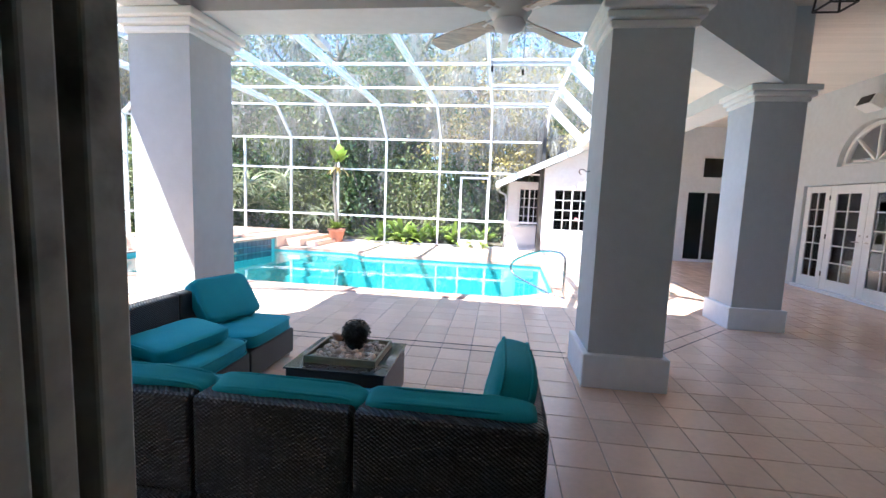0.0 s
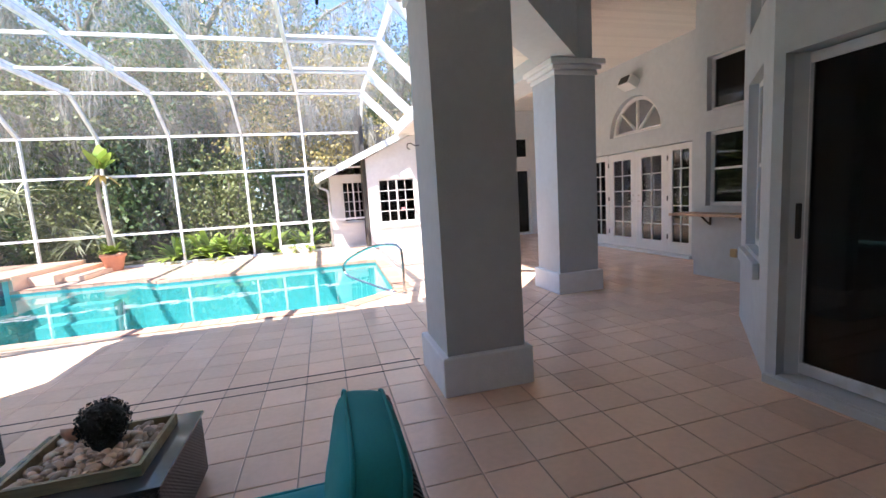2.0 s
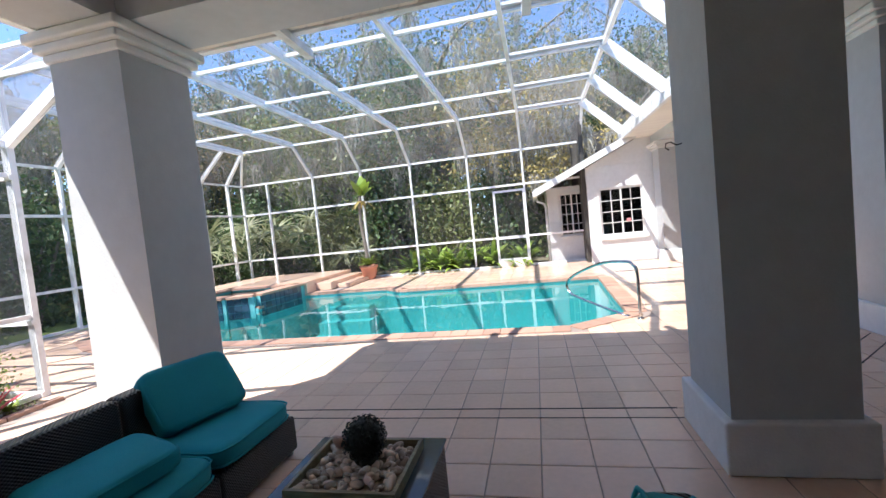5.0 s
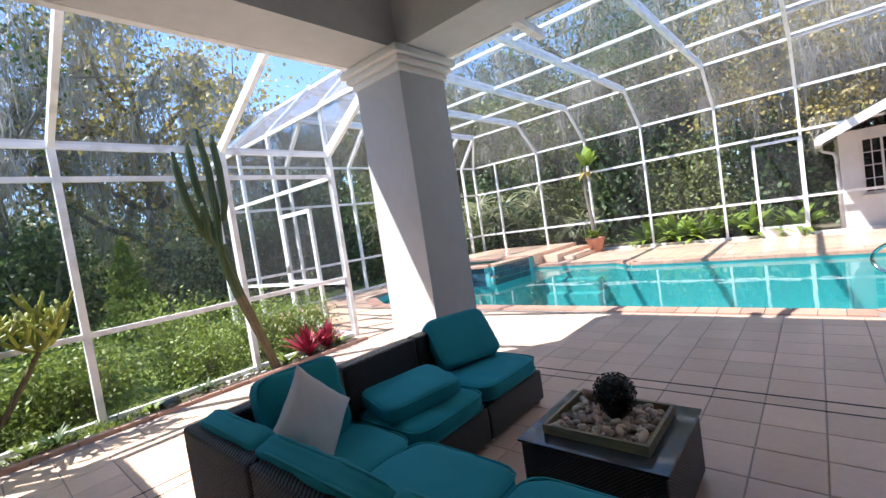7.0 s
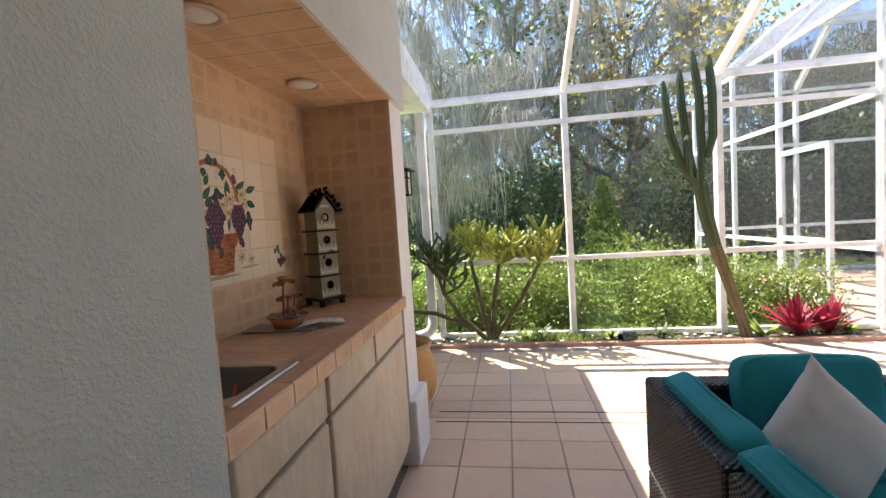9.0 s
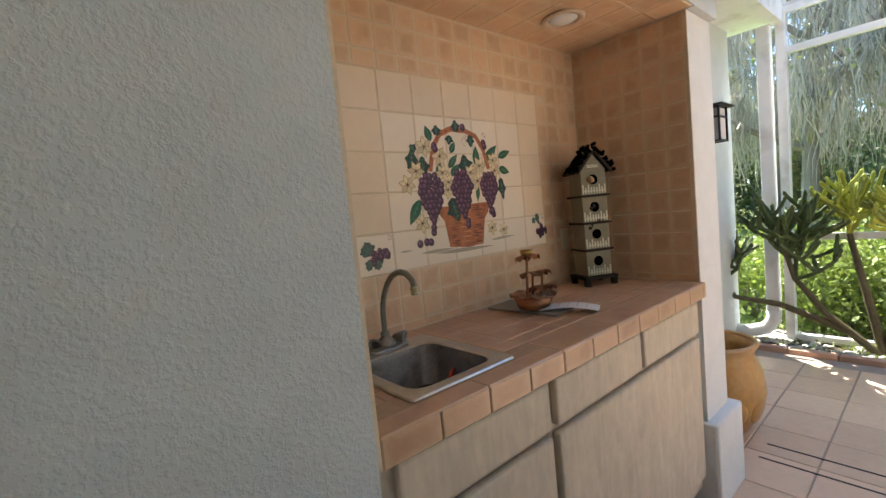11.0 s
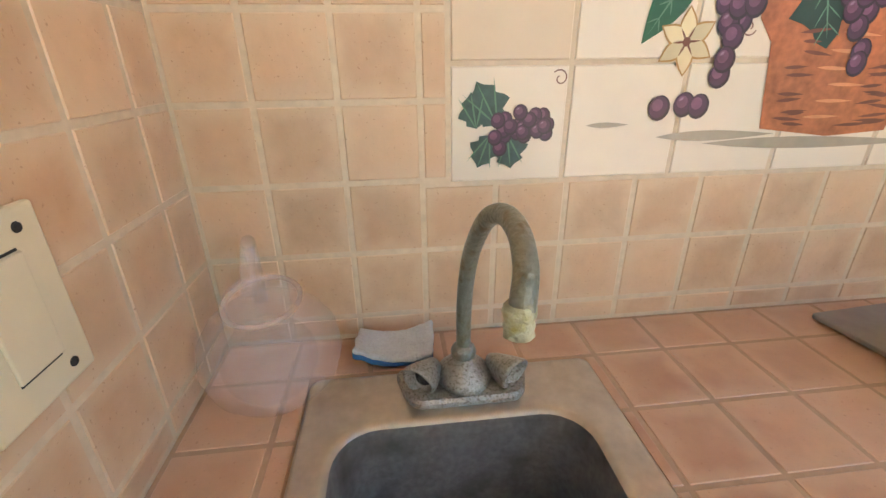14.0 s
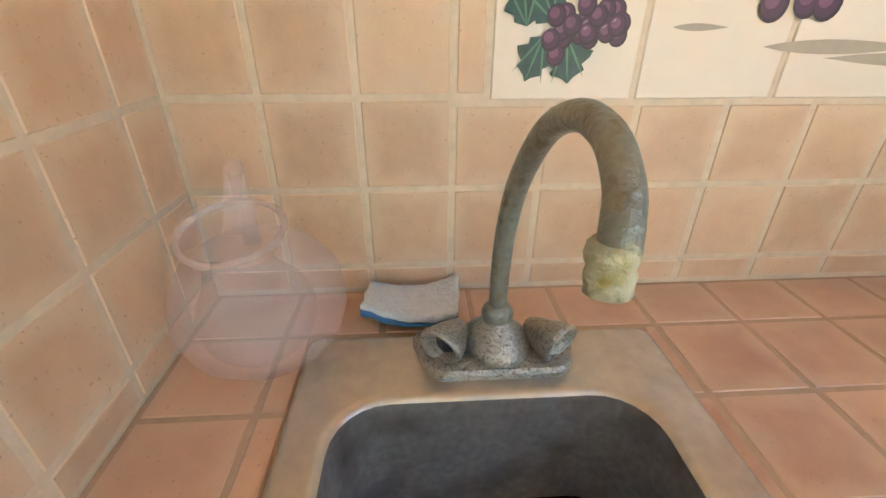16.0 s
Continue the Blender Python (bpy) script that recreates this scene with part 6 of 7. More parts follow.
for a in (45, 90, 135):
    part("glazing_bar", shape(beam, (0, 0.02, 0.03), (R * math.cos(radians(a)) * 0.95, 0.02, R * math.sin(radians(a)) * 0.95), 0.03, 0.035, (0, 1, 0)), M_TRIM, arch)
bm = bmesh.new()
bm.faces.new([bm.verts.new((R * math.cos(math.pi * i / n), 0.03, R * math.sin(math.pi * i / n))) for i in range(n + 1)])
part("pane", bm, M_GLASS, arch)
ww = pose(5.23, 0, 0, 0, 0, -90)
glazed("window_2", ww @ pose(-5.44, 0, 0.98), 0.89, 0.99, 1, 2, "white framed sliding serving window with dark glass", "window", 0.05, 0.05, 0.03)
glazed("window_3", ww @ pose(-5.44, 0, 2.24), 0.89, 0.69, 1, 1, "white framed fixed upper window", "window", 0.04, 0.04)
counter = thing("serving_shelf", "peach wooden serving shelf under the window on black brackets", "shelf")
M_SHELF = wood_mat("peach_shelf_wood", (0.55, 0.38, 0.27), rough=0.5, along="Y")
part("shelf_board", shape(box, 4.87, 5.148, 4.45, 5.80, 0.855, 0.893, 0.006), M_SHELF, counter)
for y in (4.8, 5.35):
    bm = bmesh.new()
    beam(bm, (5.138, y, 0.72), (5.138, y, 0.854), 0.02, 0.02, (0, 1, 0)); beam(bm, (5.13, y, 0.73), (4.99, y, 0.845), 0.02, 0.02)
    part("bracket", bm, M_BLACK, counter)
tagged(part("outlet_cover", shape(box, 5.112, 5.152, 4.95, 5.03, 0.32, 0.43, 0.008), mat("tan_plastic", (0.5, 0.36, 0.18), rough=0.4)), "tan weatherproof outlet cover on the wall", "outlet")
dw = pose(3.90, 3.87, 0, 0, 0, -135)
glazed("window_4", dw @ pose(0.35, 0.07, 0.75), 0.8, 1.35, 1, 2, "tall white framed window with dark glass", "window", 0.05, 0.05, 0.03)
glazed("window_5", dw @ pose(0.35, 0.07, 2.5), 0.8, 0.8, 1, 1, "white framed upper window", "window", 0.05, 0.05)
bm = bmesh.new()
box(bm, 0.28, 1.22, -0.045, 0.0, 0.60, 0.72, 0.008)
tagged(part("window_sill", bm, M_STUCCO, at=dw), "grey stucco window sill", "sill", kind="structure")
sw = pose(2.92, 0, 0, 0, 0, -90)
M_GLASS_D = clear_mat("tinted_slider_glass", (0.22, 0.24, 0.24), ior=1.5)
for i, (a, b, y) in enumerate(((-2.695, -1.58, 0.0), (-1.64, -0.57, 0.05))):
    d = thing("door_%d" % (5 + i), "white aluminium sliding glass door with dark tinted glass", "door", sw @ pose(a, y, 0.075), kind="structure")
    w, h = b - a, 1.955
    for x0, x1 in ((0, 0.05), (w - 0.05, w)):
        part("stile", shape(box, x0, x1, 0, 0.035, 0, h, 0.003), M_ALU, d)
    for z0, z1 in ((0, 0.07), (h - 0.06, h)):
        part("rail", shape(box, 0.05, w - 0.05, 0.002, 0.033, z0, z1), M_ALU, d)
    part("pane", shape(box, 0.05, w - 0.05, 0.015, 0.02, 0.07, h - 0.06), M_GLASS_D, d)
    if i == 0:
        part("handle", shape(box, 0.012, 0.038, -0.03, 0.0, 0.86, 1.08, 0.006), M_BLACK, d, "black pull handle")
bm = bmesh.new()
box(bm, 2.76, 2.90, 0.5, 2.76, 0.0, 0.055, 0.004)
tagged(part("slider_sill", bm, M_STUCCO), "grey sill of the sliding door", "sill", kind="structure")
glazed("window_6", sw @ pose(-2.60, 0, 2.33), 1.80, 0.67, 1, 1, "white framed window over the sliding door", "window", 0.05, 0.05)
glazed("window_7", pose(1.63, 12.95, 0.68), 1.07, 1.25, 4, 4, "white gridded window of the far wing", "window", 0.05, 0.05, 0.02)
bm = bmesh.new()
box(bm, 2.145, 2.185, 12.93, 12.99, 0.73, 1.88, 0.003)
tagged(part("window_mullion", bm, M_TRIM), "white mullion between two sliding sashes", "trim", kind="structure")
tagged(part("window_sticker", shape(box, 2.27, 2.37, 12.945, 12.948, 1.02, 1.10), mat("pink_sticker", (0.75, 0.30, 0.32), rough=0.5, vary=0.1)), "small pink sticker on the window glass", "sticker")
bm = bmesh.new()
box(bm, 1.58, 2.76, 12.84, 12.9, 0.58, 0.675, 0.004)
tagged(part("window_sill", bm, M_TRIM), "white window sill", "sill", kind="structure")
glazed("window_8", pose(5.65, 12.95, 2.35), 0.65, 0.6, 1, 1, "white framed upper window at the patio end", "window", 0.04, 0.04)
for a in (5.3, 5.82):
    glazed("door_7", pose(a, 12.95 + (0.05 if a > 5.5 else 0), 0.02), 0.53, 1.98, 1, 1, "white framed sliding glass door at the patio end", "door", 0.045, 0.05)

# frame of the open sliding door through which the walk begins
bm = bmesh.new()
JX = -0.25
M_FRAME = mat("grey_aluminium_frame", (0.60, 0.60, 0.55), rough=0.45, vary=0.15, scale=20, stain=(0.25, 0.25, 0.22), stain_scale=12)
jamb = thing("door_frame", "grey aluminium sliding door frame with dark tracks", "door frame", kind="structure")
for i, (y0, y1, dx) in enumerate(((0.268, 0.30, 0.006), (0.226, 0.25, 0.006), (0.14, 0.218, 0.006))):
    part("jamb_rib", shape(box, JX - 0.03, JX + dx, y0, y1, 0, 2.24, 0.003), M_FRAME, jamb)
part("track", shape(box, JX - 0.049, JX - 0.031, 0.092, 0.288, 0, 2.24), M_BLACK, jamb)
part("head", shape(box, JX, 0.95, 0.09, 0.30, 2.20, 2.25), M_FRAME, jamb)
part("sill", shape(box, JX, 0.95, 0.09, 0.30, 0.0, 0.012), M_FRAME, jamb)

# ---- fixtures of the patio ----
fan = thing("ceiling_fan", "white ceiling fan with cream paddle blades and pull chains", "ceiling fan", pose(0.06, 2.78, -0.08))
part("downrod", shape(tube, [(0, 0, 3.735), (0, 0, 2.80)], 0.014, 12), M_TRIM, fan, smooth=True)
part("canopy", shape(lathe, [(0.02, 3.66), (0.07, 3.70), (0.075, 3.735)], 20), M_TRIM, fan, smooth=True)
part("motor", shape(lathe, [(0.03, 2.80), (0.11, 2.78), (0.135, 2.73), (0.135, 2.66), (0.11, 2.62), (0.09, 2.60)], 32), M_TRIM, fan, smooth=True)
part("light_bowl", shape(lathe, [(0.09, 2.60), (0.10, 2.585), (0.085, 2.555), (0.04, 2.535), (0.001, 2.53)], 28), M_STUCCO_W, fan, "frosted bowl", smooth=True)
M_BLADE = wood_mat("bleached_blade_wood", (0.55, 0.48, 0.40), rough=0.5, along="X")
for i in range(4):
    a = 47 + 90 * i
    bm = bmesh.new()
    prof = [(0.17, 0.045), (0.28, 0.06), (0.48, 0.078), (0.66, 0.078), (0.72, 0.05)]
    lo = [bm.verts.new((x, y, s)) for s in (0, 0.008) for x, y in (prof + [(x, -y) for x, y in prof[::-1]])]
    k = len(prof) * 2
    bm.faces.new(lo[:k][::-1]); bm.faces.new(lo[k:])
    for u in range(k):
        v = (u + 1) % k
        bm.faces.new((lo[u], lo[v], lo[k + v], lo[k + u]))
    part("blade", bm, M_BLADE, fan, at=pose(0, 0, 2.625, 0, 0, a) @ pose(0, 0, 0, 12, 0, 0))
    part("blade_arm", shape(beam, (0.10, 0, 2.64), (0.22, 0, 2.63), 0.05, 0.012), M_TRIM, fan, at=pose(0, 0, 0, 0, 0, a))
for dx, L in ((-0.09, 0.26), (0.10, 0.28)):
    part("pull_chain", shape(tube, [(dx, 0, 2.60), (dx, 0, 2.60 - L)], 0.0025, 6), M_STEEL, fan)
    part("chain_knob", shape(lathe, [(0.003, 0), (0.008, -0.01), (0.007, -0.035), (0.002, -0.04)], 10, (dx, 0, 2.60 - L)), M_BLACK, fan, smooth=True)
lantern = thing("ceiling_lantern", "black metal lantern hanging from the ceiling", "lantern", pose(2.95, 4.45, 3.28))
for sx in (-0.11, 0.11):
    for sy in (-0.11, 0.11):
        part("post", shape(beam, (sx, sy, 0), (sx * 0.8, sy * 0.8, 0.26), 0.014, 0.014, (0, 1, 0)), M_BLACK, lantern)
for a, b in (((-0.11, -0.11), (0.11, -0.11)), ((0.11, -0.11), (0.11, 0.11)), ((0.11, 0.11), (-0.11, 0.11)), ((-0.11, 0.11), (-0.11, -0.11))):
    part("rail", shape(beam, (*a, 0.0), (*b, 0.0), 0.014, 0.014), M_BLACK, lantern)
part("cap", shape(box, -0.1, 0.1, -0.1, 0.1, 0.26, 0.30, 0.01), M_BLACK, lantern)
part("rod", shape(tube, [(0, 0, 0.29), (0, 0, 0.455)], 0.01, 8), M_BLACK, lantern)
spk = thing("outdoor_speaker", "white outdoor loudspeaker with a black grille on the wall", "loudspeaker", pose(5.95, 7.98, 3.28, 0, 28, 0))
part("cabinet", shape(box, -0.09, 0.13, -0.17, 0.17, -0.09, 0.10, 0.015), M_TRIM, spk)
part("grille", shape(box, -0.10, -0.088, -0.13, 0.13, -0.075, 0.08, 0.004), M_BLACK, spk)
part("bracket", shape(box, 0.12, 0.16, -0.03, 0.03, -0.03, 0.03), M_BLACK, spk)
hook = thing("wall_hook", "bent black wire hook on the column", "hook", pose(0.81, 3.80, 1.71))
part("wire", shape(tube, [(0.0, 0, 0), (-0.03, 0.0, -0.005), (-0.06, 0, 0.015), (-0.085, 0, 0.01), (-0.09, 0, -0.015), (-0.07, 0, -0.03)], 0.004, 8), M_BLACK, hook, smooth=True)
# pool grab rail
rail = thing("pool_handrail", "curved stainless steel pool handrail", "handrail")
rp = [Vector(p) for p in ((1.10, 6.60, 0.0), (1.10, 6.61, 0.55), (1.07, 6.66, 0.66), (1.0, 6.75, 0.70), (0.75, 7.1, 0.66), (0.45, 7.5, 0.48), (0.33, 7.66, 0.33), (0.36, 7.62, 0.2), (0.5, 7.42, 0.13), (0.98, 6.78, 0.0))]
pts = []
for i in range(len(rp) - 1):
    p0, p1, p2, p3 = rp[max(i - 1, 0)], rp[i], rp[i + 1], rp[min(i + 2, len(rp) - 1)]
    for k in range(6):
        t = k / 6
        pts.append(0.5 * ((2 * p1) + (p2 - p0) * t + (2 * p0 - 5 * p1 + 4 * p2 - p3) * t * t + (3 * p1 - p0 - 3 * p2 + p3) * t ** 3))
pts.append(rp[-1])
M_RAIL = mat("polished_steel", (0.55, 0.56, 0.57), rough=0.18, metal=1.0, vary=0.05)
part("tube", shape(tube, pts, 0.019, 12), M_RAIL, rail, smooth=True)
for p in (rp[0], rp[-1]):
    part("flange", shape(lathe, [(0.04, 0), (0.04, 0.012), (0.024, 0.02)], 20, (p.x, p.y, 0.002)), M_RAIL, rail, smooth=True)
# wall lantern at the bar corner
wl = thing("wall_lantern", "black metal wall lantern with milky panes", "lantern", pose(-2.985, 0.225, 1.58) @ Matrix.Scale(0.75, 4))
part("roof", shape(box, -0.23, 0.0, -0.09, 0.09, 0.115, 0.125, 0.002), M_BLACK, wl)
part("pane_box", shape(box, -0.165, -0.045, -0.055, 0.055, -0.075, 0.105), mat("milky_glass", (0.75, 0.78, 0.80), rough=0.3, vary=0.03), wl, "milky glass")
for sx in (-0.17, -0.04):
    for sy in (-0.06, 0.06):
        part("bar", shape(beam, (sx, sy, -0.085), (sx, sy, 0.115), 0.01, 0.01, (0, 1, 0)), M_BLACK, wl)
for z in (-0.08, 0.055):
    for a, b in (((-0.17, -0.06), (-0.04, -0.06)), ((-0.17, 0.06), (-0.04, 0.06)), ((-0.17, -0.06), (-0.17, 0.06)), ((-0.04, -0.06), (-0.04, 0.06))):
        part("bar", shape(beam, (*a, z), (*b, z), 0.009, 0.009), M_BLACK, wl)
part("arm", shape(box, -0.04, 0.008, -0.012, 0.012, 0.06, 0.085), M_BLACK, wl)
ds = thing("downspout", "white aluminium downspout with a curved foot", "downspout")
bm = bmesh.new()
box(bm, -5.26, -5.17, -0.09, 0.0, 0.25, 2.55, 0.01)
part("pipe", bm, M_ALU, ds)
bm = bmesh.new()
tube(bm, [(-5.215, -0.045, 0.26), (-5.215, -0.05, 0.17), (-5.2, -0.10, 0.10), (-5.17, -0.20, 0.07), (-5.14, -0.32, 0.065)], 0.055, 10)
part("elbow", bm, M_ALU, ds, smooth=True)
# bay of the far wing beyond the screen
bay = thing("bay_window", "white bay of the far wing with a gridded window under the eave", "bay", kind="structure")
bm = bmesh.new()
for r in ((0.33, 0.66, 0.0, 2.14), (0.66, 1.34, 0.0, 0.74), (0.66, 1.34, 1.95, 2.14)):
    box(bm, r[0], r[1], 13.78, 13.95, r[2], r[3])
box(bm, 0.33, 0.5, 13.951, 16.5, 0, 2.14)
part("wall", bm, M_STUCCO_W, bay)
part("window_sill", shape(box, 0.62, 1.36, 13.72, 13.78, 0.66, 0.735, 0.004), M_TRIM, bay)
for x0, x1, z0, z1 in ((0.66, 0.71, 0.74, 1.95), (1.29, 1.34, 0.74, 1.95), (0.71, 1.29, 0.74, 0.79), (0.71, 1.29, 1.90, 1.95), (0.98, 1.02, 0.79, 1.90)):
    part("window_frame", shape(box, x0, x1, 13.83, 13.89, z0, z1, 0.003), M_TRIM, bay)
for x in (0.845, 1.155):
    part("glazing_bar", shape(box, x - 0.009, x + 0.009, 13.84, 13.87, 0.79, 1.90), M_TRIM, bay)
for j in range(1, 4):
    part("glazing_bar", shape(box, 0.71, 1.29, 13.842, 13.868, 0.78 + j * 0.28, 0.798 + j * 0.28), M_TRIM, bay)
part("pane", shape(box, 0.71, 1.29, 13.85, 13.86, 0.79, 1.90), M_GLASS, bay)
gds = thing("downspout", "white aluminium downspout at the bay corner", "downspout")
bm = bmesh.new()
tube(bm, [(0.05, 13.9, 1.90), (0.06, 13.9, 1.80), (0.24, 13.8, 1.72), (0.28, 13.8, 1.60), (0.28, 13.8, 0.0)], 0.035, 8)
part("pipe", bm, M_ALU, gds, smooth=True)

# ---- plants ----
def quads(centres, normals_rng, size, stretch, rng, up_bias=0.0):
    """Vertices and faces of small leaf quads at the centres."""
    n = len(centres)
    a = rng.normal(size=(n, 3)); a[:, 2] += up_bias
    a /= np.linalg.norm(a, axis=1)[:, None] + 1e-9
    b = rng.normal(size=(n, 3))
    b -= a * (a * b).sum(1)[:, None]
    b /= np.linalg.norm(b, axis=1)[:, None] + 1e-9
    s = size * rng.uniform(0.6, 1.3, (n, 1))
    u, v = a * s * stretch, b * s
    c = np.asarray(centres)
    verts = np.stack((c - u, c + v * 0.5, c + u, c - v * 0.5), 1).reshape(-1, 3)
    faces = np.arange(4 * n).reshape(-1, 4)
    return verts, faces


def leaf_mesh(name, verts, faces, material):
    me = bpy.data.meshes.new(name)
    me.vertices.add(len(verts)); me.vertices.foreach_set("co", np.asarray(verts, dtype=np.float32).ravel())
    me.loops.add(faces.size); me.loops.foreach_set("vertex_index", np.asarray(faces, dtype=np.int32).ravel())
    me.polygons.add(len(faces)); me.polygons.foreach_set("loop_start", np.arange(0, faces.size, faces.shape[1], dtype=np.int32))
    me.update(calc_edges=True)
    me.materials.append(material)
    return me


def moss(anchors, rng, length, width=0.05, per=7, spread=0.16):
    """Hanging strands of moss: narrow tapering strips."""
    vs, fs, k = [], [], 0
    for p in anchors:
        for _ in range(per):
            L = length * rng.uniform(0.12, 1.0) ** 1.3
            x, y = p[0] + rng.normal() * spread, p[1] + rng.normal() * spread
            w = width * rng.uniform(0.5, 1.2)
            ang = rng.uniform(0, math.pi)
            dx, dy = math.cos(ang) * w / 2, math.sin(ang) * w / 2
            z = p[2]
            sw = np.cumsum(rng.normal(size=(5, 2)) * 0.06, 0)
            for j in range(5):
                f = j / 4
                t = 1 - 0.85 * f * f
                cx_, cy_ = x + sw[j, 0], y + sw[j, 1]
                vs += [(cx_ - dx * t, cy_ - dy * t, z - L * f), (cx_ + dx * t, cy_ + dy * t, z - L * f)]
            for j in range(4):
                fs.append((k + 2 * j, k + 2 * j + 1, k + 2 * j + 3, k + 2 * j + 2))
            k += 10
    return np.array(vs), np.array(fs)


def make_tree(name, seed, height, spread, leaf_material, leaf_size=0.10, tips_n=110, leaves=130, moss_n=0, moss_len=1.2, label="", low=0.28, cluster=0.48, thin=0.55):
    rng = np.random.default_rng(seed)
    t = thing(name, label, "tree", group="woodland trees")
    bm = bmesh.new()
    lean = rng.normal(size=2) * 0.06 * height
    trunk = [(lean[0] * (i / 8) ** 2, lean[1] * (i / 8) ** 2, height * 0.72 * i / 8) for i in range(9)]
    r0 = height * 0.022
    tube(bm, trunk, [r0 * (1.35 if i == 0 else 1 - 0.8 * i / 8) for i in range(9)], 9)
    tips, limbs = [], []
    nb = 15
    for b in range(nb):
        f = low + (0.98 - low) * b / (nb - 1)
        base = Vector(trunk[min(8, int(f * 8))])
        ang = b * 2.4 + rng.uniform(-0.5, 0.5)
        L = spread * (1.0 - 0.55 * abs(f - 0.5)) * rng.uniform(0.7, 1.15)
        pts = []
        for i in range(6):
            g = i / 5
            pts.append(base + Vector((math.cos(ang + 0.5 * g) * L * g, math.sin(ang + 0.5 * g) * L * g, height * 0.20 * g * (1.2 - f * 0.3) + rng.normal() * 0.08)))
        tube(bm, pts, [r0 * 0.42 * (1 - 0.8 * i / 5) for i in range(6)], 6)
        limbs += pts[2:]
        for s in range(max(2, tips_n // nb)):
            p = pts[int(rng.integers(2, 6))]
            d = Vector((rng.normal(), rng.normal(), rng.normal() * 0.5 + 0.25)).normalized() * (0.10 * height * rng.uniform(0.5, 1.5))
            q = p + d
            tube(bm, [p, (p + q) / 2 + Vector((0, 0, 0.05)), q], [r0 * 0.10, r0 * 0.06, r0 * 0.02], 4, cap=False)
            tips.append(q)
    part("trunk", bm, M_BARK, t)
    tp = np.array([tuple(q) for q in tips])
    keep = rng.uniform(0.15, 1.0, len(tp)) * np.where(tp[:, 2] > thin * height, 0.55, 1.0)
    c = np.repeat(tp, (leaves * keep).astype(int), 0)
    c = c + rng.normal(size=c.shape) * cluster * np.array([1, 1, 0.7])
    v, f = quads(c, None, leaf_size, 0.8, rng)
    o = new("crown", leaf_mesh("crown", v, f, leaf_material)); o.parent = t
    if moss_n:
        lim = np.array([tuple(q) for q in limbs + tips])
        v, f = moss(lim[rng.integers(0, len(lim), moss_n)], rng, moss_len, 0.022, 34, 0.10)
        o = new("hanging_moss", leaf_mesh("hanging_moss", v, f, M_MOSS)); o.parent = t
        tagged(o, "grey hanging moss")
    return t


def make_bush(name, seed, rx, ry, h, material, n, size, label, cat_="shrub", group="", stretch=0.9):
    rng = np.random.default_rng(seed)
    t = thing(name, label, cat_, group=group)
    bm = bmesh.new()
    tips = []
    for i in range(14):
        a = rng.uniform(0, 6.28)
        r = math.sqrt(rng.uniform(0.02, 1)) * 0.75
        end = Vector((math.cos(a) * rx * r, math.sin(a) * ry * r, h * rng.uniform(0.55, 0.92)))
        tube(bm, [(end.x * 0.15, end.y * 0.15, 0), (end.x * 0.6, end.y * 0.6, end.z * 0.55), end], [0.02 * h, 0.012 * h, 0.004 * h], 5, cap=False)
        tips += [end, end * 0.7, Vector((end.x, end.y, end.z * 0.5)), Vector((end.x * 1.15, end.y * 1.15, end.z * 0.25))]
    part("stem", bm, M_BARK, t)
    tp = np.array([tuple(q) for q in tips])
    c = tp[rng.integers(0, len(tp), n)] + rng.normal(size=(n, 3)) * np.array([rx, ry, h]) * 0.17
    c[:, 2] = np.abs(c[:, 2])
    v, f = quads(c, None, size, stretch, rng, 0.4)
    o = new("foliage", leaf_mesh("foliage", v, f, material)); o.parent = t
    return t


OAK = "tall live oak with small leaves and hanging grey moss"
T_A = make_tree("oak_tree", 1, 11.0, 4.0, M_LEAF_A, 0.085, 130, 260, 260, 1.5, OAK)
T_B = make_tree("oak_tree", 2, 12.5, 3.6, M_LEAF_B, 0.085, 130, 260, 160, 1.3, OAK, low=0.15)
T_C = make_tree("oak_tree", 3, 10.0, 3.4, M_LEAF_C, 0.080, 120, 230, 220, 1.4, "oak in golden late-season leaf with hanging grey moss")
T_D = make_tree("oak_tree", 4, 13.0, 4.6, M_LEAF_A, 0.080, 110, 150, 160, 1.2, "open-crowned live oak with hanging grey moss", low=0.3, cluster=0.5)
T_E = make_tree("oak_tree", 14, 13.5, 3.0, M_LEAF_B, 0.10, 90, 60, 170, 1.7, "dark-trunked oak heavy with hanging moss", low=0.35, cluster=0.45)
rnd = random.Random(11)
spots = []
for i in range(11):
    spots.append((-21 + i * 3.0 + rnd.uniform(-0.8, 0.8), 18.0 + rnd.uniform(-1.0, 1.0)))
for i in range(10):
    spots.append((-24 + i * 3.8 + rnd.uniform(-1, 1), 23.0 + rnd.uniform(-1.2, 1.2)))
for i in range(8):
    spots.append((-28 + i * 5.5 + rnd.uniform(-1, 1), 29.0 + rnd.uniform(-1.5, 1.5)))
first = {}


def plant_tree(src, x, y, k):
    m = pose(x, y, -0.06, 0, 0, rnd.uniform(0, 360)) @ Matrix.Scale(k, 4)
    if src not in first:
        first[src] = 1
        src.matrix_basis = m
    else:
        copy_thing(src, pose(0, 0, 0)).matrix_basis = m


for k, (x, y) in enumerate(spots):
    src = (T_A, T_B, T_C, T_B, T_A)[k % 5] if k % 7 else T_C
    if k >= 11 and k % 2:
        src = T_D
    plant_tree(src, x, y, rnd.uniform(0.8, 1.08))
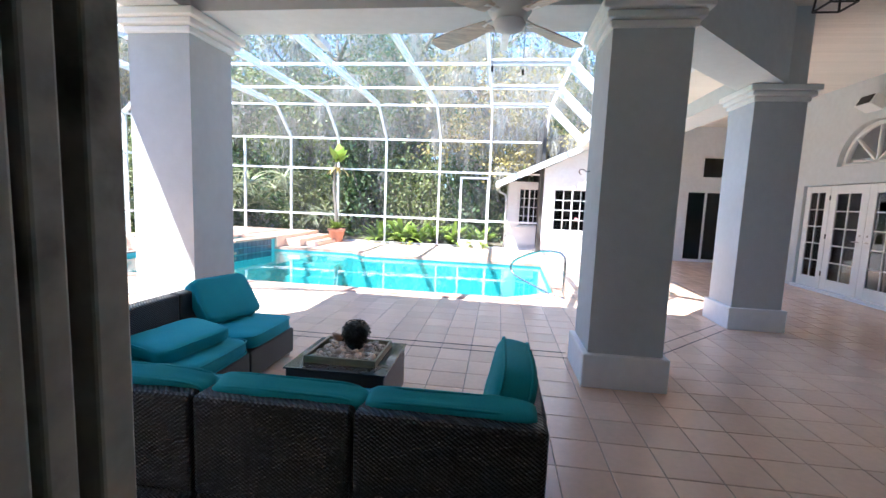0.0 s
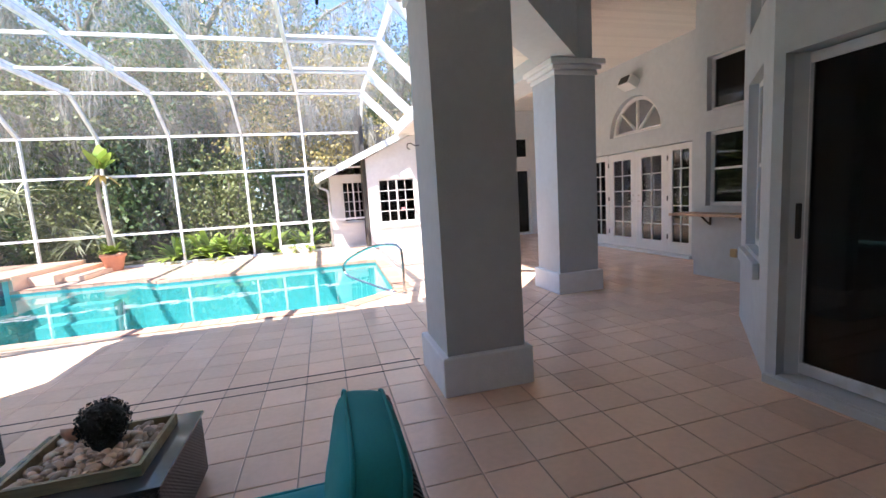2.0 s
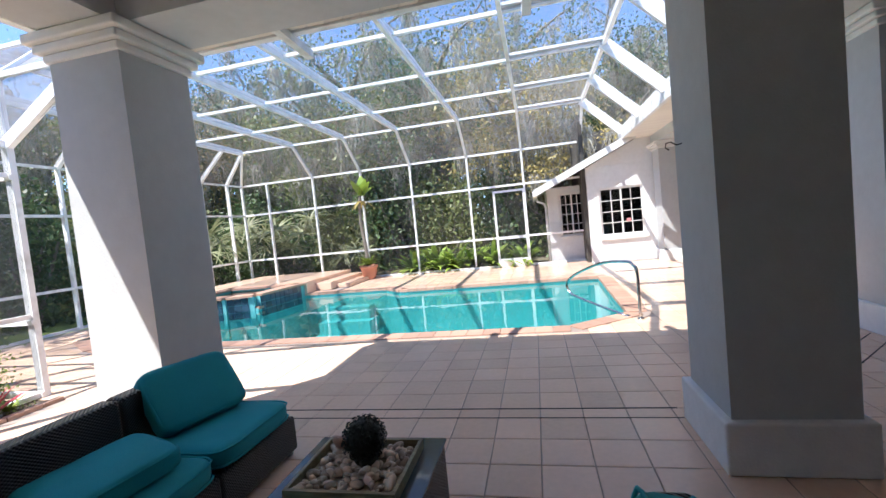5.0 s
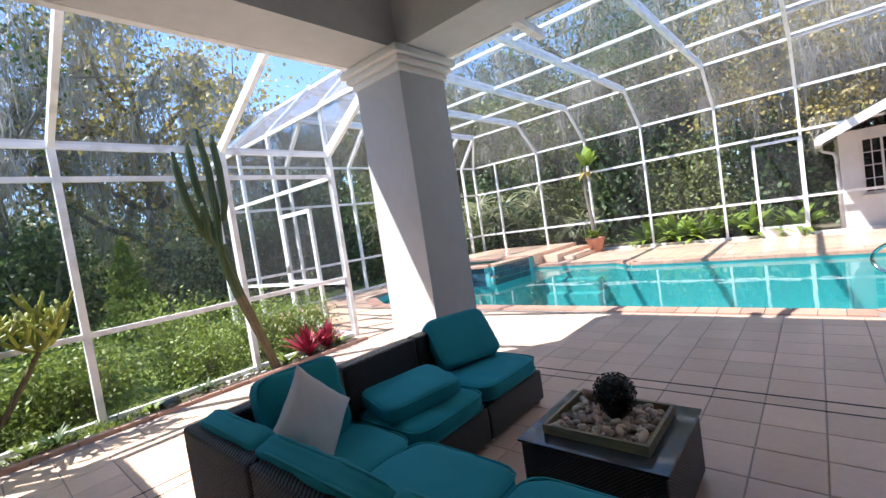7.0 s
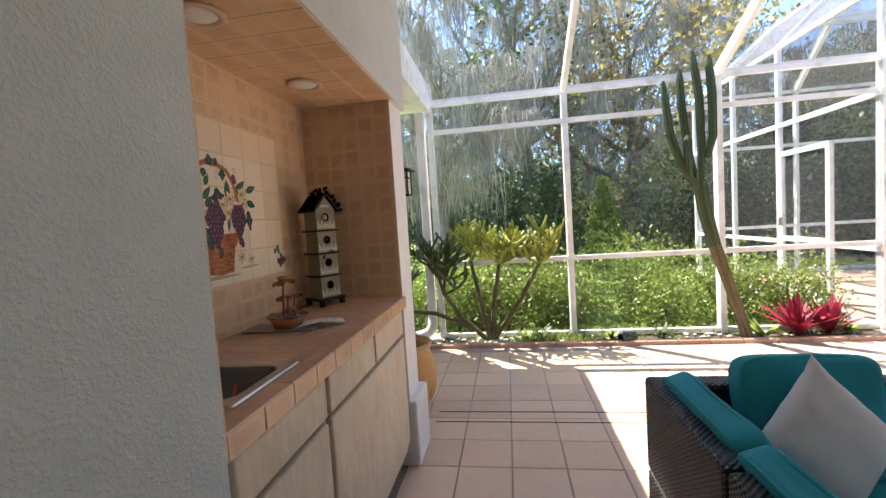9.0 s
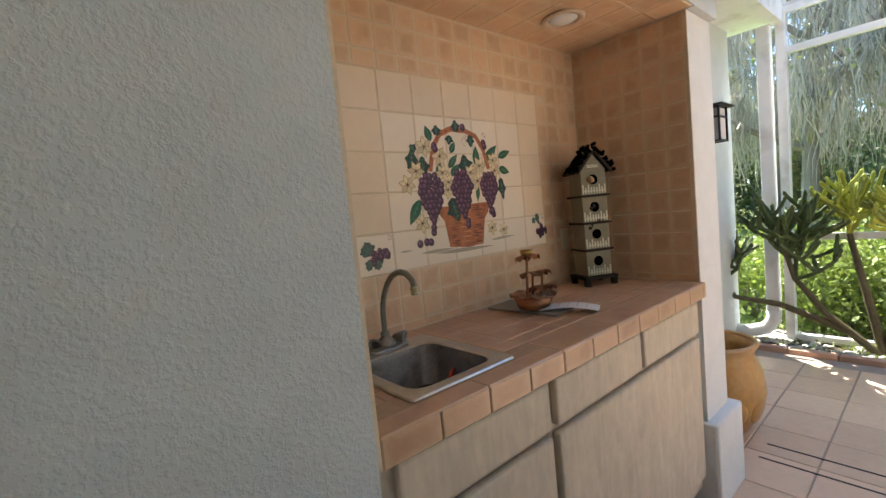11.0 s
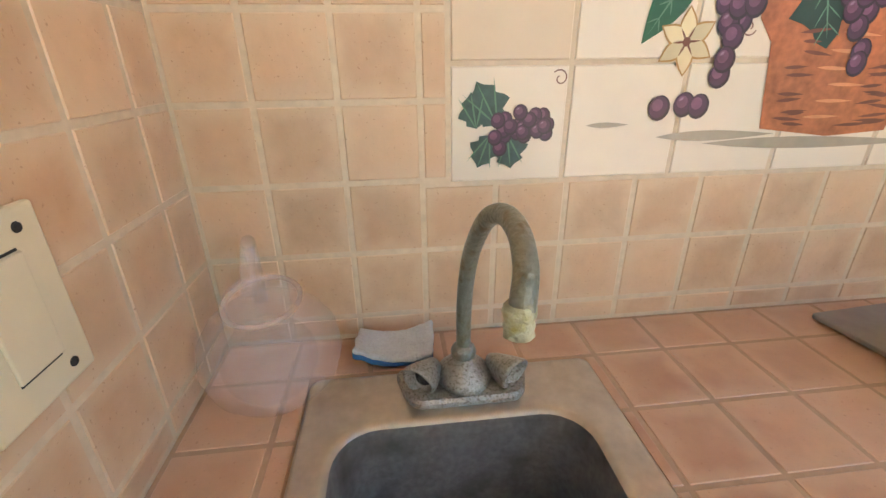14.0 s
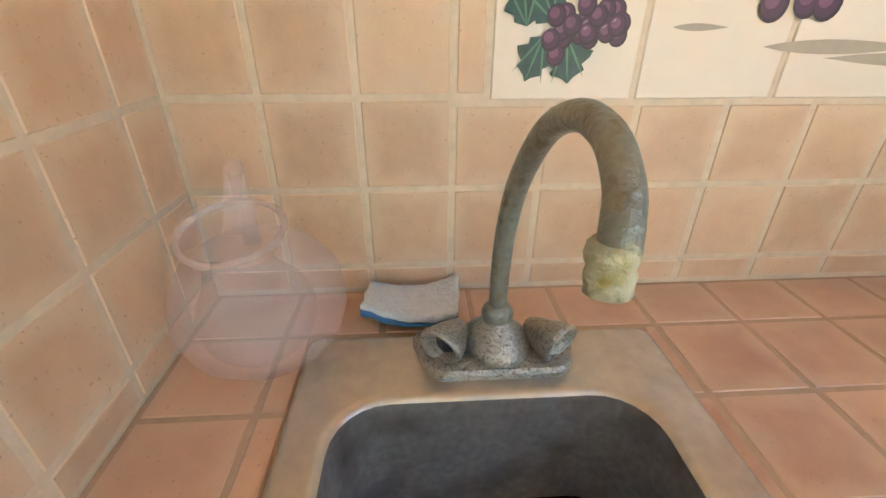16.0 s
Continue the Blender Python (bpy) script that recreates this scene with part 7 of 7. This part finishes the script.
# wood beyond the lawn: a mossy trunk, a golden oak with open sky beside it, lower trees behind
for src, x, y, k in ((T_E, -15.6, 1.75, 1.0), (T_C, -15.0, 4.9, 1.15), (T_D, -17.5, -2.6, 0.85), (T_D, -24.0, 2.0, 0.62), (T_B, -22.0, -1.5, 0.55), (T_B, -23.5, 6.0, 0.55), (T_A, -21.0, 8.5, 0.55), (T_D, -20.5, 12.5, 0.72), (T_B, -16.5, 10.0, 0.6), (T_A, -17.5, 13.5, 0.75), (T_B, -22.0, -6.0, 0.7), (T_A, -18.0, -8.0, 0.8), (T_B, -26.0, 10.0, 0.7), (T_A, -27.0, -3.0, 0.7)):
    plant_tree(src, x, y, k)
B_A = make_bush("undergrowth_bush", 5, 1.7, 1.4, 3.2, M_LEAF_B, 5200, 0.085, "dense dark green woodland shrub", group="woodland shrubs")
B_B = make_bush("undergrowth_bush", 6, 1.5, 1.3, 2.6, M_LEAF_A, 4800, 0.075, "dense green woodland shrub", group="woodland shrubs")
B_A.matrix_basis = pose(-10.5, 15.8, -0.06)
B_B.matrix_basis = pose(-7.2, 15.9, -0.06)
for i in range(13):
    copy_thing((B_A, B_B)[i % 2], pose(0, 0, 0)).matrix_basis = pose(-16 + i * 1.9 + rnd.uniform(-0.5, 0.5), 16.6 + rnd.uniform(-0.7, 0.6), -0.06, 0, 0, rnd.uniform(0, 360)) @ Matrix.Scale(rnd.uniform(0.8, 1.35), 4)
B_C = make_bush("undergrowth_bush", 7, 1.3, 1.3, 2.3, M_LEAF_P, 5200, 0.06, "pale grey-green shrub beside the juniper", group="woodland shrubs")
B_C.matrix_basis = pose(-12.6, 4.6, -0.06)
for src, x, y, k in ((B_A, -12.6, 6.8, 0.8), (B_A, -12.0, 8.8, 1.0), (B_B, -12.4, 11.0, 1.2), (B_A, -13.6, 1.9, 0.95), (B_A, -14.6, 0.9, 1.05), (B_B, -17.2, 3.2, 0.8), (B_A, -14.8, 6.2, 0.9), (B_C, -14.0, -3.6, 0.9), (B_A, -18.5, 0.0, 1.1), (B_B, -19.0, 5.5, 1.1), (B_A, -17.0, -4.5, 1.1), (B_A, -20.0, 8.5, 1.3), (B_B, -13, 13.5, 1.2), (B_B, -20.5, -2.0, 1.2), (B_A, -21.0, 3.0, 1.2), (B_B, -18.5, -8.0, 1.3)):
    copy_thing(src, pose(0, 0, 0)).matrix_basis = pose(x, y, -0.06, 0, 0, rnd.uniform(0, 360)) @ Matrix.Scale(k, 4)
for i in range(16):
    copy_thing((B_A, B_B)[i % 2], pose(0, 0, 0)).matrix_basis = pose(-32 + i * 3.0 + rnd.uniform(-0.5, 0.5), 34.0 + rnd.uniform(-1.5, 1.5), -0.06, 0, 0, rnd.uniform(0, 360)) @ Matrix.Scale(rnd.uniform(1.7, 2.3), 4)
for i in range(11):
    copy_thing((B_A, B_B)[i % 2], pose(0, 0, 0)).matrix_basis = pose(-32 + rnd.uniform(-1.5, 1.5), -14 + i * 3.4, -0.06, 0, 0, rnd.uniform(0, 360)) @ Matrix.Scale(rnd.uniform(1.5, 2.0), 4)
# weeping moss-hung tree near the house end
W = make_tree("mossy_tree", 9, 7.0, 2.6, M_LEAF_A, 0.05, 75, 40, 240, 1.35, "bare branched tree draped in long grey moss", low=0.4)
W.matrix_basis = pose(-10.3, -0.6, -0.06)
# conical juniper
rng = np.random.default_rng(21)
jun = thing("juniper", "bright green conical juniper on the lawn", "conifer", pose(-11.5, 3.2, -0.06))
part("trunk", shape(tube, [(0, 0, 0), (0, 0, 1.9)], [0.05, 0.01], 7), M_BARK, jun)
hz = rng.uniform(0.05, 1.0, 5200)
rad = 0.62 * (1 - hz) ** 0.8 * np.sqrt(rng.uniform(0.3, 1, 5200)) * (1 + 0.2 * np.sin(hz * 37))
an = rng.uniform(0, 6.283, 5200)
v, f = quads(np.stack((rad * np.cos(an), rad * np.sin(an), hz * 2.2), 1), None, 0.045, 1.6, rng, 1.4)
o = new("foliage", leaf_mesh("foliage", v, f, M_LEAF_D)); o.parent = jun
# low hedge outside the patio screen, fine yellow-green leaves
H1 = make_bush("hedge_shrub", 31, 0.75, 0.62, 0.85, M_LEAF_D, 3800, 0.030, "fine-leaved yellow-green hedge shrub outside the screen", group="hedge shrubs")
H2 = make_bush("hedge_shrub", 32, 0.75, 0.62, 0.75, M_LEAF_D, 3600, 0.030, "fine-leaved yellow-green hedge shrub outside the screen", group="hedge shrubs")
H1.matrix_basis, H2.matrix_basis = pose(-6.2, 0.3, -0.06), pose(-6.15, 1.2, -0.06)
for i in range(9):
    copy_thing((H1, H2)[i % 2], pose(0, 0, 0)).matrix_basis = pose(-6.15 + rnd.uniform(-0.15, 0.15) - 0.9 * (i > 4), -0.5 + (i % 5) * 1.0 + rnd.uniform(-0.2, 0.2), -0.06, 0, 0, rnd.uniform(0, 360)) @ Matrix.Scale(rnd.uniform(0.8, 1.1), 4)


copy_thing(H1, pose(0, 0, 0)).matrix_basis = pose(-5.95, 4.0, -0.06, 0, 0, 70) @ Matrix.Scale(0.8, 4)


def blades(name, parent, n, L, w, material, seed, up=0.6, droop=0.5, at=None):
    """A rosette of arching strap leaves."""
    rng = np.random.default_rng(seed)
    vs, fs, k = [], [], 0
    for i in range(n):
        a = rng.uniform(0, 6.283)
        l = L * rng.uniform(0.65, 1.1)
        e = up * rng.uniform(0.5, 1.3)
        for j in range(5):
            g = j / 4
            r = l * g * math.cos(e)
            z = l * g * math.sin(e) - droop * l * g * g * 0.5
            ww = w * math.sin(math.pi * min(0.97, 0.25 + 0.75 * g)) / 2
            px_, py_ = -math.sin(a) * ww, math.cos(a) * ww
            cx_, cy_ = math.cos(a) * r, math.sin(a) * r
            vs += [(cx_ + px_, cy_ + py_, z + ww * 0.3), (cx_ - px_, cy_ - py_, z + ww * 0.3)]
        for j in range(4):
            fs.append((k + 2 * j, k + 2 * j + 1, k + 2 * j + 3, k + 2 * j + 2))
        k += 10
    o = new(name, leaf_mesh(name, np.array(vs), np.array(fs), material))
    if at is not None:
        o.matrix_basis = at
    o.parent = parent
    return o


# palmettos and philodendrons beyond the far screen
for x, y, s in ((-8.9, 14.6, 1.35), (-7.6, 14.8, 1.45), (-10.3, 12.8, 1.5), (-10.4, 10.5, 1.35), (-6.2, 14.9, 1.0), (-9.9, 14.4, 1.5)):
    p = thing("palmetto", "grey-green saw palmetto outside the screen", "palm", pose(x, y, -0.06), "palmettos")
    for q in range(6):
        a = q * 60 + rnd.uniform(-15, 15)
        blades("frond", p, 20, 0.80 * s, 0.05, M_LEAF_P, q + int(abs(x) * 10), 0.5, 0.9, pose(0.45 * math.cos(radians(a)), 0.45 * math.sin(radians(a)), 1.5 * s * rnd.uniform(0.45, 1.0), 0, 35, a))
for x, y, s in ((-3.9, 14.2, 0.9), (-3.2, 14.3, 1.1), (-2.6, 14.2, 1.0), (-2.0, 14.4, 0.9), (-1.4, 14.2, 1.0), (-0.5, 14.3, 0.9)):
    p = thing("philodendron", "bright green split-leaf plant beyond the far screen", "plant", pose(x, y, -0.06), "leafy plants by the screen")
    blades("leaf_rosette", p, 40, 1.6 * s, 0.17, M_LEAF_E, int(abs(x) * 7), 0.9, 0.75)
    blades("leaf_rosette", p, 30, 0.8 * s, 0.14, M_LEAF_B, int(abs(x) * 9), 0.6, 0.7)

# planting strip along the patio screen
bm = bmesh.new()
box(bm, -5.6, -4.97, -0.2, 4.4, -0.2, -0.01)
tagged(part("planting_bed", bm, M_SOIL), "strip of soil and gravel along the screen", "soil", kind="structure")
bm = bmesh.new()
y = -0.2
while y < 4.4:
    box(bm, -4.97, -4.90, y + 0.004, min(y + 0.29, 4.4), -0.1, 0.035, 0.006)
    y += 0.294
tagged(part("bed_edging", bm, M_COPING), "brick edging of the planting bed", "edging", kind="structure")
bm = bmesh.new()
for i in range(420):
    y = rnd.uniform(-0.2, 1.0) if i < 300 else rnd.uniform(1.0, 4.3)
    r = rnd.uniform(0.012, 0.032)
    bmesh.ops.create_icosphere(bm, subdivisions=1, radius=1, matrix=pose(rnd.uniform(-5.5, -4.99), y, 0.004, rnd.uniform(-20, 20), 0, rnd.uniform(0, 360)) @ Matrix.Diagonal((r * 1.4, r, r * 0.6, 1)))
tagged(part("river_stones", bm, mat("pale_river_stones", (0.5, 0.49, 0.45), rough=0.7, vary=0.1, island=0.6), smooth=True), "pale river stones in the planting bed", "stones", kind="stuff")


def ribbed(bm, pts, radii, ribs=7):
    """A cactus column: deep ribs along a path."""
    seg = ribs * 4
    pts = [Vector(p) for p in pts]
    rings_, ref = [], None
    for i, p in enumerate(pts):
        d = (pts[min(i + 1, len(pts) - 1)] - pts[max(i - 1, 0)]).normalized()
        if ref is None:
            ref = d.orthogonal().normalized()
        s = (ref - d * ref.dot(d)).normalized(); ref = s
        u = d.cross(s)
        rings_.append([bm.verts.new(p + (s * math.cos(k * 2 * math.pi / seg) + u * math.sin(k * 2 * math.pi / seg)) * radii[i] * (0.80 + 0.25 * abs(math.cos(ribs * math.pi * k / seg)))) for k in range(seg)])
    for a, b in zip(rings_, rings_[1:]):
        for k in range(seg):
            bm.faces.new((a[k], a[(k + 1) % seg], b[(k + 1) % seg], b[k]))
    bm.faces.new(rings_[-1]); bm.faces.new(rings_[0][::-1])


cactus = thing("column_cactus", "tall branching column cactus with a leaning brown stem", "cactus")
bm = bmesh.new()
ribbed(bm, [(-5.02, 3.13, -0.02), (-5.03, 3.05, 0.3), (-5.05, 2.95, 0.65), (-5.06, 2.86, 0.95)], [0.055, 0.048, 0.052, 0.058])
part("old_stem", bm, M_CACTUS_OLD, cactus, "brown corky lower stem", smooth=False)
bm = bmesh.new()
ribbed(bm, [(-5.06, 2.86, 0.94), (-5.06, 2.78, 1.3), (-5.05, 2.74, 1.55)], [0.058, 0.064, 0.062])
part("stem", bm, M_CACTUS, cactus)
for path in ([(-5.05, 2.74, 1.5), (-5.05, 2.76, 1.9), (-5.05, 2.75, 2.4), (-5.05, 2.71, 2.70), (-5.05, 2.70, 2.83)],
             [(-5.03, 2.72, 1.5), (-5.0, 2.56, 1.72), (-5.0, 2.46, 2.05), (-5.0, 2.42, 2.40), (-5.0, 2.41, 2.56)],
             [(-5.12, 2.74, 1.55), (-5.16, 2.68, 1.9), (-5.16, 2.63, 2.35), (-5.16, 2.62, 2.60), (-5.16, 2.62, 2.70)],
             [(-5.02, 2.80, 1.8), (-4.99, 2.84, 2.0), (-4.99, 2.84, 2.4), (-4.99, 2.82, 2.65), (-4.99, 2.82, 2.76)],
             [(-4.99, 2.62, 1.62), (-4.96, 2.60, 1.80), (-4.96, 2.60, 1.92), (-4.96, 2.60, 1.98), (-4.96, 2.6, 2.02)]):
    bm = bmesh.new()
    ribbed(bm, path, [0.028, 0.037, 0.038, 0.034, 0.014])
    part("arm", bm, M_CACTUS, cactus)
euph = thing("candelabra_euphorbia", "branching candelabra euphorbia with yellow-green tips", "succulent")
bm = bmesh.new()
stems = [[(-5.15, 0.62, 0), (-5.15, 0.66, 0.45), (-5.13, 0.74, 0.86)], [(-5.15, 0.62, 0), (-5.10, 0.92, 0.42), (-5.1, 1.16, 0.84)], [(-5.15, 0.58, 0), (-5.12, 0.30, 0.28), (-5.1, 0.12, 0.55), (-5.1, 0.06, 0.78)], [(-5.14, 0.42, 0.16), (-5.08, 0.02, 0.34), (-5.06, -0.28, 0.38), (-5.05, -0.40, 0.52)], [(-5.15, 0.60, 0), (-5.2, 0.5, 0.5), (-5.25, 0.42, 0.88)]]
for s in stems:
    tube(bm, s, [0.03, 0.024, 0.02, 0.016][:len(s)], 8)
part("stem", bm, M_CACTUS_OLD, euph, "grey woody stems")
rr = random.Random(3)


M_EUPH_D = mat("euphorbia_dark_green", (0.06, 0.09, 0.025), rough=0.5, vary=0.3, scale=5)


def candelabra(p, d, depth, r, n, m_):
    """Branch upon branch of upright ribbed arms, each an object of its own."""
    for i in range(n):
        q = Vector((rr.gauss(0, 0.8), rr.gauss(0, 1.0), rr.uniform(-0.15, 0.9)))
        q = (d * 0.5 + q * 0.8).normalized()
        L = rr.uniform(0.10, 0.19)
        e = p + q * L + Vector((0, 0, 0.035))
        bm = bmesh.new()
        k = [p + q * L * f_ + Vector((0, 0, 0.035 * f_ * f_)) for f_ in (0, 0.2, 0.4, 0.6, 0.8, 1.0)]
        ribbed(bm, k + [k[-1] + q * 0.006 + Vector((0, 0, 0.014))], [r * 0.7, r * 1.05, r * 0.8, r * 1.1, r * 0.85, r * 0.95, r * 0.25], 4)
        part("branch", bm, m_, euph)
        if depth > 1:
            candelabra(e - q * 0.012, q, depth - 1, r * 0.93, 2 + (rr.random() < 0.4), m_)


for s, m_, n, d in ((stems[0], M_EUPH, 10, 3), (stems[1], M_EUPH, 10, 3), (stems[2], M_EUPH_D, 9, 3), (stems[3], M_EUPH_D, 6, 3), (stems[4], M_EUPH, 6, 3), (stems[2][:3], M_EUPH_D, 4, 3), (stems[3][:3], M_EUPH_D, 3, 2)):
    candelabra(Vector(s[-1]), Vector((0, 0.05, 0.7)), d, 0.0175, n, m_)
cord = thing("red_cordyline", "clump of crimson strap-leaved cordyline in the bed", "plant", pose(-5.12, 3.62, 0))
blades("leaf_rosette", cord, 46, 0.50, 0.06, M_RED, 41, 1.2, 0.35)
cord2 = thing("red_cordyline", "clump of crimson strap-leaved cordyline in the bed", "plant", pose(-5.15, 3.92, 0))
blades("leaf_rosette", cord2, 40, 0.46, 0.06, M_RED, 42, 1.15, 0.35)
for k, (x, y, L, m_) in enumerate(((-5.1, 1.86, 0.17, M_LEAF_D), (-5.15, 1.15, 0.24, M_LEAF_B), (-5.1, 0.98, 0.2, M_LEAF_D), (-5.2, 2.4, 0.18, M_LEAF_B), (-5.1, 3.3, 0.3, M_LEAF_D), (-5.2, 4.1, 0.22, M_LEAF_D))):
    b = thing("bromeliad", "small green rosette plant in the bed", "plant", pose(x, y, 0.0), "bed rosettes")
    blades("leaf_rosette", b, 22, L, 0.035, m_, 60 + k, 0.8, 0.4)
cover = thing("ground_cover", "low green ground cover in the planting bed", "ground cover", kind="stuff")
rng = np.random.default_rng(77)
c = np.stack((rng.uniform(-5.5, -5.0, 2600), np.where(rng.random(2600) < 0.6, rng.normal(1.3, 0.35, 2600), rng.uniform(0, 4.3, 2600)), np.abs(rng.normal(0.02, 0.025, 2600))), 1)
v, f = quads(c, None, 0.016, 1.0, rng, 1.0)
o = new("foliage", leaf_mesh("foliage", v, f, M_LEAF_D)); o.parent = cover
jar = thing("fallen_jar", "small dark green jar lying in the bed", "jar", pose(-4.99, 2.0, 0.05, 90, 0, 20))
part("jar_body", shape(lathe, [(0.03, -0.09), (0.055, -0.07), (0.06, 0.03), (0.045, 0.07), (0.05, 0.09), (0.04, 0.09), (0.03, 0.05)], 20), mat("dark_green_glaze", (0.03, 0.05, 0.035), rough=0.2), jar, smooth=True)
# big ochre pot beside the pilaster
pot = thing("ochre_pot", "large ochre glazed pot with petal relief, empty", "pot", pose(-3.48, 0.05, 0))
M_OCHRE = mat("ochre_glaze", (0.55, 0.30, 0.10), rough=0.35, vary=0.2, scale=6, stain=(0.45, 0.36, 0.22), stain_scale=4)
bm = bmesh.new()
lathe(bm, [(0.13, 0), (0.15, 0.01), (0.20, 0.10), (0.235, 0.22), (0.22, 0.34), (0.185, 0.42), (0.20, 0.46), (0.205, 0.475), (0.185, 0.475), (0.165, 0.43), (0.20, 0.33), (0.20, 0.2), (0.1, 0.05)], 40)
for v in bm.verts:
    a = math.atan2(v.co.y, v.co.x)
    if 0.03 < v.co.z < 0.24:
        v.co.xy *= 1 + 0.035 * abs(math.sin(4.5 * a)) * (1 - abs(v.co.z - 0.12) / 0.13)
part("pot_body", bm, M_OCHRE, pot, smooth=True)
part("rim", shape(tube, [(0.197 * math.cos(a * math.pi / 20), 0.197 * math.sin(a * math.pi / 20), 0.476) for a in range(41)], 0.013, 10, False), M_OCHRE, pot, smooth=True)
for k in range(9):
    bm = bmesh.new()
    bmesh.ops.create_icosphere(bm, subdivisions=3, radius=1, matrix=Matrix.Diagonal((0.018, 0.064, 0.082, 1)))
    part("petal_relief", bm, M_OCHRE, pot, smooth=True, at=pose(0, 0, 0, 0, 0, 40 * k) @ pose(0.208, 0, 0.15, 0, 14, 0))
# potted plant at the far end of the pool
pp = thing("potted_plant", "terracotta pot with a bare stem and a green leaf crown", "potted plant", pose(-5.08, 13.2, 0))
part("pot", shape(lathe, [(0.17, 0), (0.18, 0.02), (0.25, 0.34), (0.28, 0.35), (0.28, 0.42), (0.25, 0.42), (0.22, 0.36)], 28), M_TERRA, pp, smooth=True)
part("soil", shape(lathe, [(0.001, 0.38), (0.24, 0.38)], 20), M_SOIL, pp)
part("stem", shape(tube, [(0, 0, 0.36), (-0.03, 0, 1.0), (-0.10, 0, 1.7), (-0.08, 0, 2.35), (0.02, 0, 2.65)], [0.07, 0.055, 0.05, 0.045, 0.03], 9), M_BARK, pp)
blades("crown", pp, 13, 0.75, 0.28, M_LEAF_E, 91, 1.1, 0.3, pose(0.02, 0, 2.5))
blades("dry_leaf", pp, 9, 0.4, 0.14, M_LEAF_C, 92, 0.1, 1.6, pose(0, 0, 2.35))
blades("basal_leaf", pp, 46, 0.6, 0.08, M_LEAF_D, 93, 0.9, 0.7, pose(0, 0, 0.4))

# ---- floor tiles, nearest ones singly ----
TILE = 0.288
X0 = 0.15
COPE = 0.24


def near_pool(x, y):
    for dx in (-COPE, 0, COPE):
        for dy in (-COPE, 0, COPE):
            if in_poly(x + dx * 0.6, y + dy * 0.6, POOL):
                return True
    return False


lines_y = [3.97 - TILE * i for i in range(24)][::-1] + [4.11 + TILE * i for i in range(34)]
lines_x = [X0 + TILE * i for i in range(-33, 31)]
singles, joined_v, joined_f = {}, [], []


def blocked(x, y):
    if near_pool(x, y):
        return True
    if x < -4.86 and y < 4.5 or x < -9.2 or y > 13.6:
        return True
    if y > 9.1 and x < -5.0 and (y > 10.9 or x < -5.9):
        return True
    if y < 0.1 and not (-1.0 < x < 2.9 or x < -3.05):
        return True
    return False


for ya, yb in zip(lines_y, lines_y[1:]):
    for xa, xb in zip(lines_x, lines_x[1:]):
        cx_, cy_ = (xa + xb) / 2, (ya + yb) / 2
        if blocked(cx_, cy_):
            continue
        w, h = xb - xa - 0.006, yb - ya - 0.006
        if (-1.6 < cx_ < 2.4 and 2.0 < cy_ < 6.0) or (-4.3 < cx_ < -3.0 and 0.4 < cy_ < 3.0):
            key = round(h, 3)
            if key not in singles:
                bm = bmesh.new()
                b = 0.004
                lo = [bm.verts.new((x, y, -0.006)) for x, y in ((-w / 2, -h / 2), (w / 2, -h / 2), (w / 2, h / 2), (-w / 2, h / 2))]
                mi = [bm.verts.new((x, y, -0.002)) for x, y in ((-w / 2, -h / 2), (w / 2, -h / 2), (w / 2, h / 2), (-w / 2, h / 2))]
                hi = [bm.verts.new((x, y, 0)) for x, y in ((-w / 2 + b, -h / 2 + b), (w / 2 - b, -h / 2 + b), (w / 2 - b, h / 2 - b), (-w / 2 + b, h / 2 - b))]
                bm.faces.new(hi)
                for i in range(4):
                    j = (i + 1) % 4
                    bm.faces.new((lo[i], lo[j], mi[j], mi[i])); bm.faces.new((mi[i], mi[j], hi[j], hi[i]))
                singles[key] = mesh_of("tile", bm, M_DECK)
            o = new("tile", singles[key])
            o.matrix_basis = pose(cx_, cy_, 0, random.uniform(-0.12, 0.12), random.uniform(-0.12, 0.12), 0)
            o.parent = floor
        else:
            k = len(joined_v)
            a, b_, c, d, e = xa + 0.003, xb - 0.003, ya + 0.003, yb - 0.003, 0.003
            joined_v += [(a, c, -0.005), (b_, c, -0.005), (b_, d, -0.005), (a, d, -0.005), (a + e, c + e, 0), (b_ - e, c + e, 0), (b_ - e, d - e, 0), (a + e, d - e, 0)]
            joined_f += [(k + 4, k + 5, k + 6, k + 7), (k, k + 1, k + 5, k + 4), (k + 1, k + 2, k + 6, k + 5), (k + 2, k + 3, k + 7, k + 6), (k + 3, k, k + 4, k + 7)]
tagged(raw("floor_tiles", joined_v, joined_f, M_DECK_J, floor), kind="stuff")
# dark drain slots between patio and pool deck
M_SLOT = mat("dark_drain_slot", (0.03, 0.026, 0.024), rough=0.8, vary=0.2)
bm = bmesh.new()
for a, b in (((-3.25, 3.965), (0.765, 3.965)), ((-3.25, 4.112), (0.765, 4.112)), ((1.41, 3.985), (2.86, 5.44)), ((1.30, 4.11), (2.86, 5.66)), ((-3.25, 0.3), (-3.25, 3.3)), ((-3.40, 0.3), (-3.40, 4.1))):
    beam(bm, (*a, 0.0), (*b, 0.0), 0.010, 0.004)
tagged(part("drain_slot", bm, M_SLOT), "dark drain slots in the tiled deck", "drain", kind="structure")
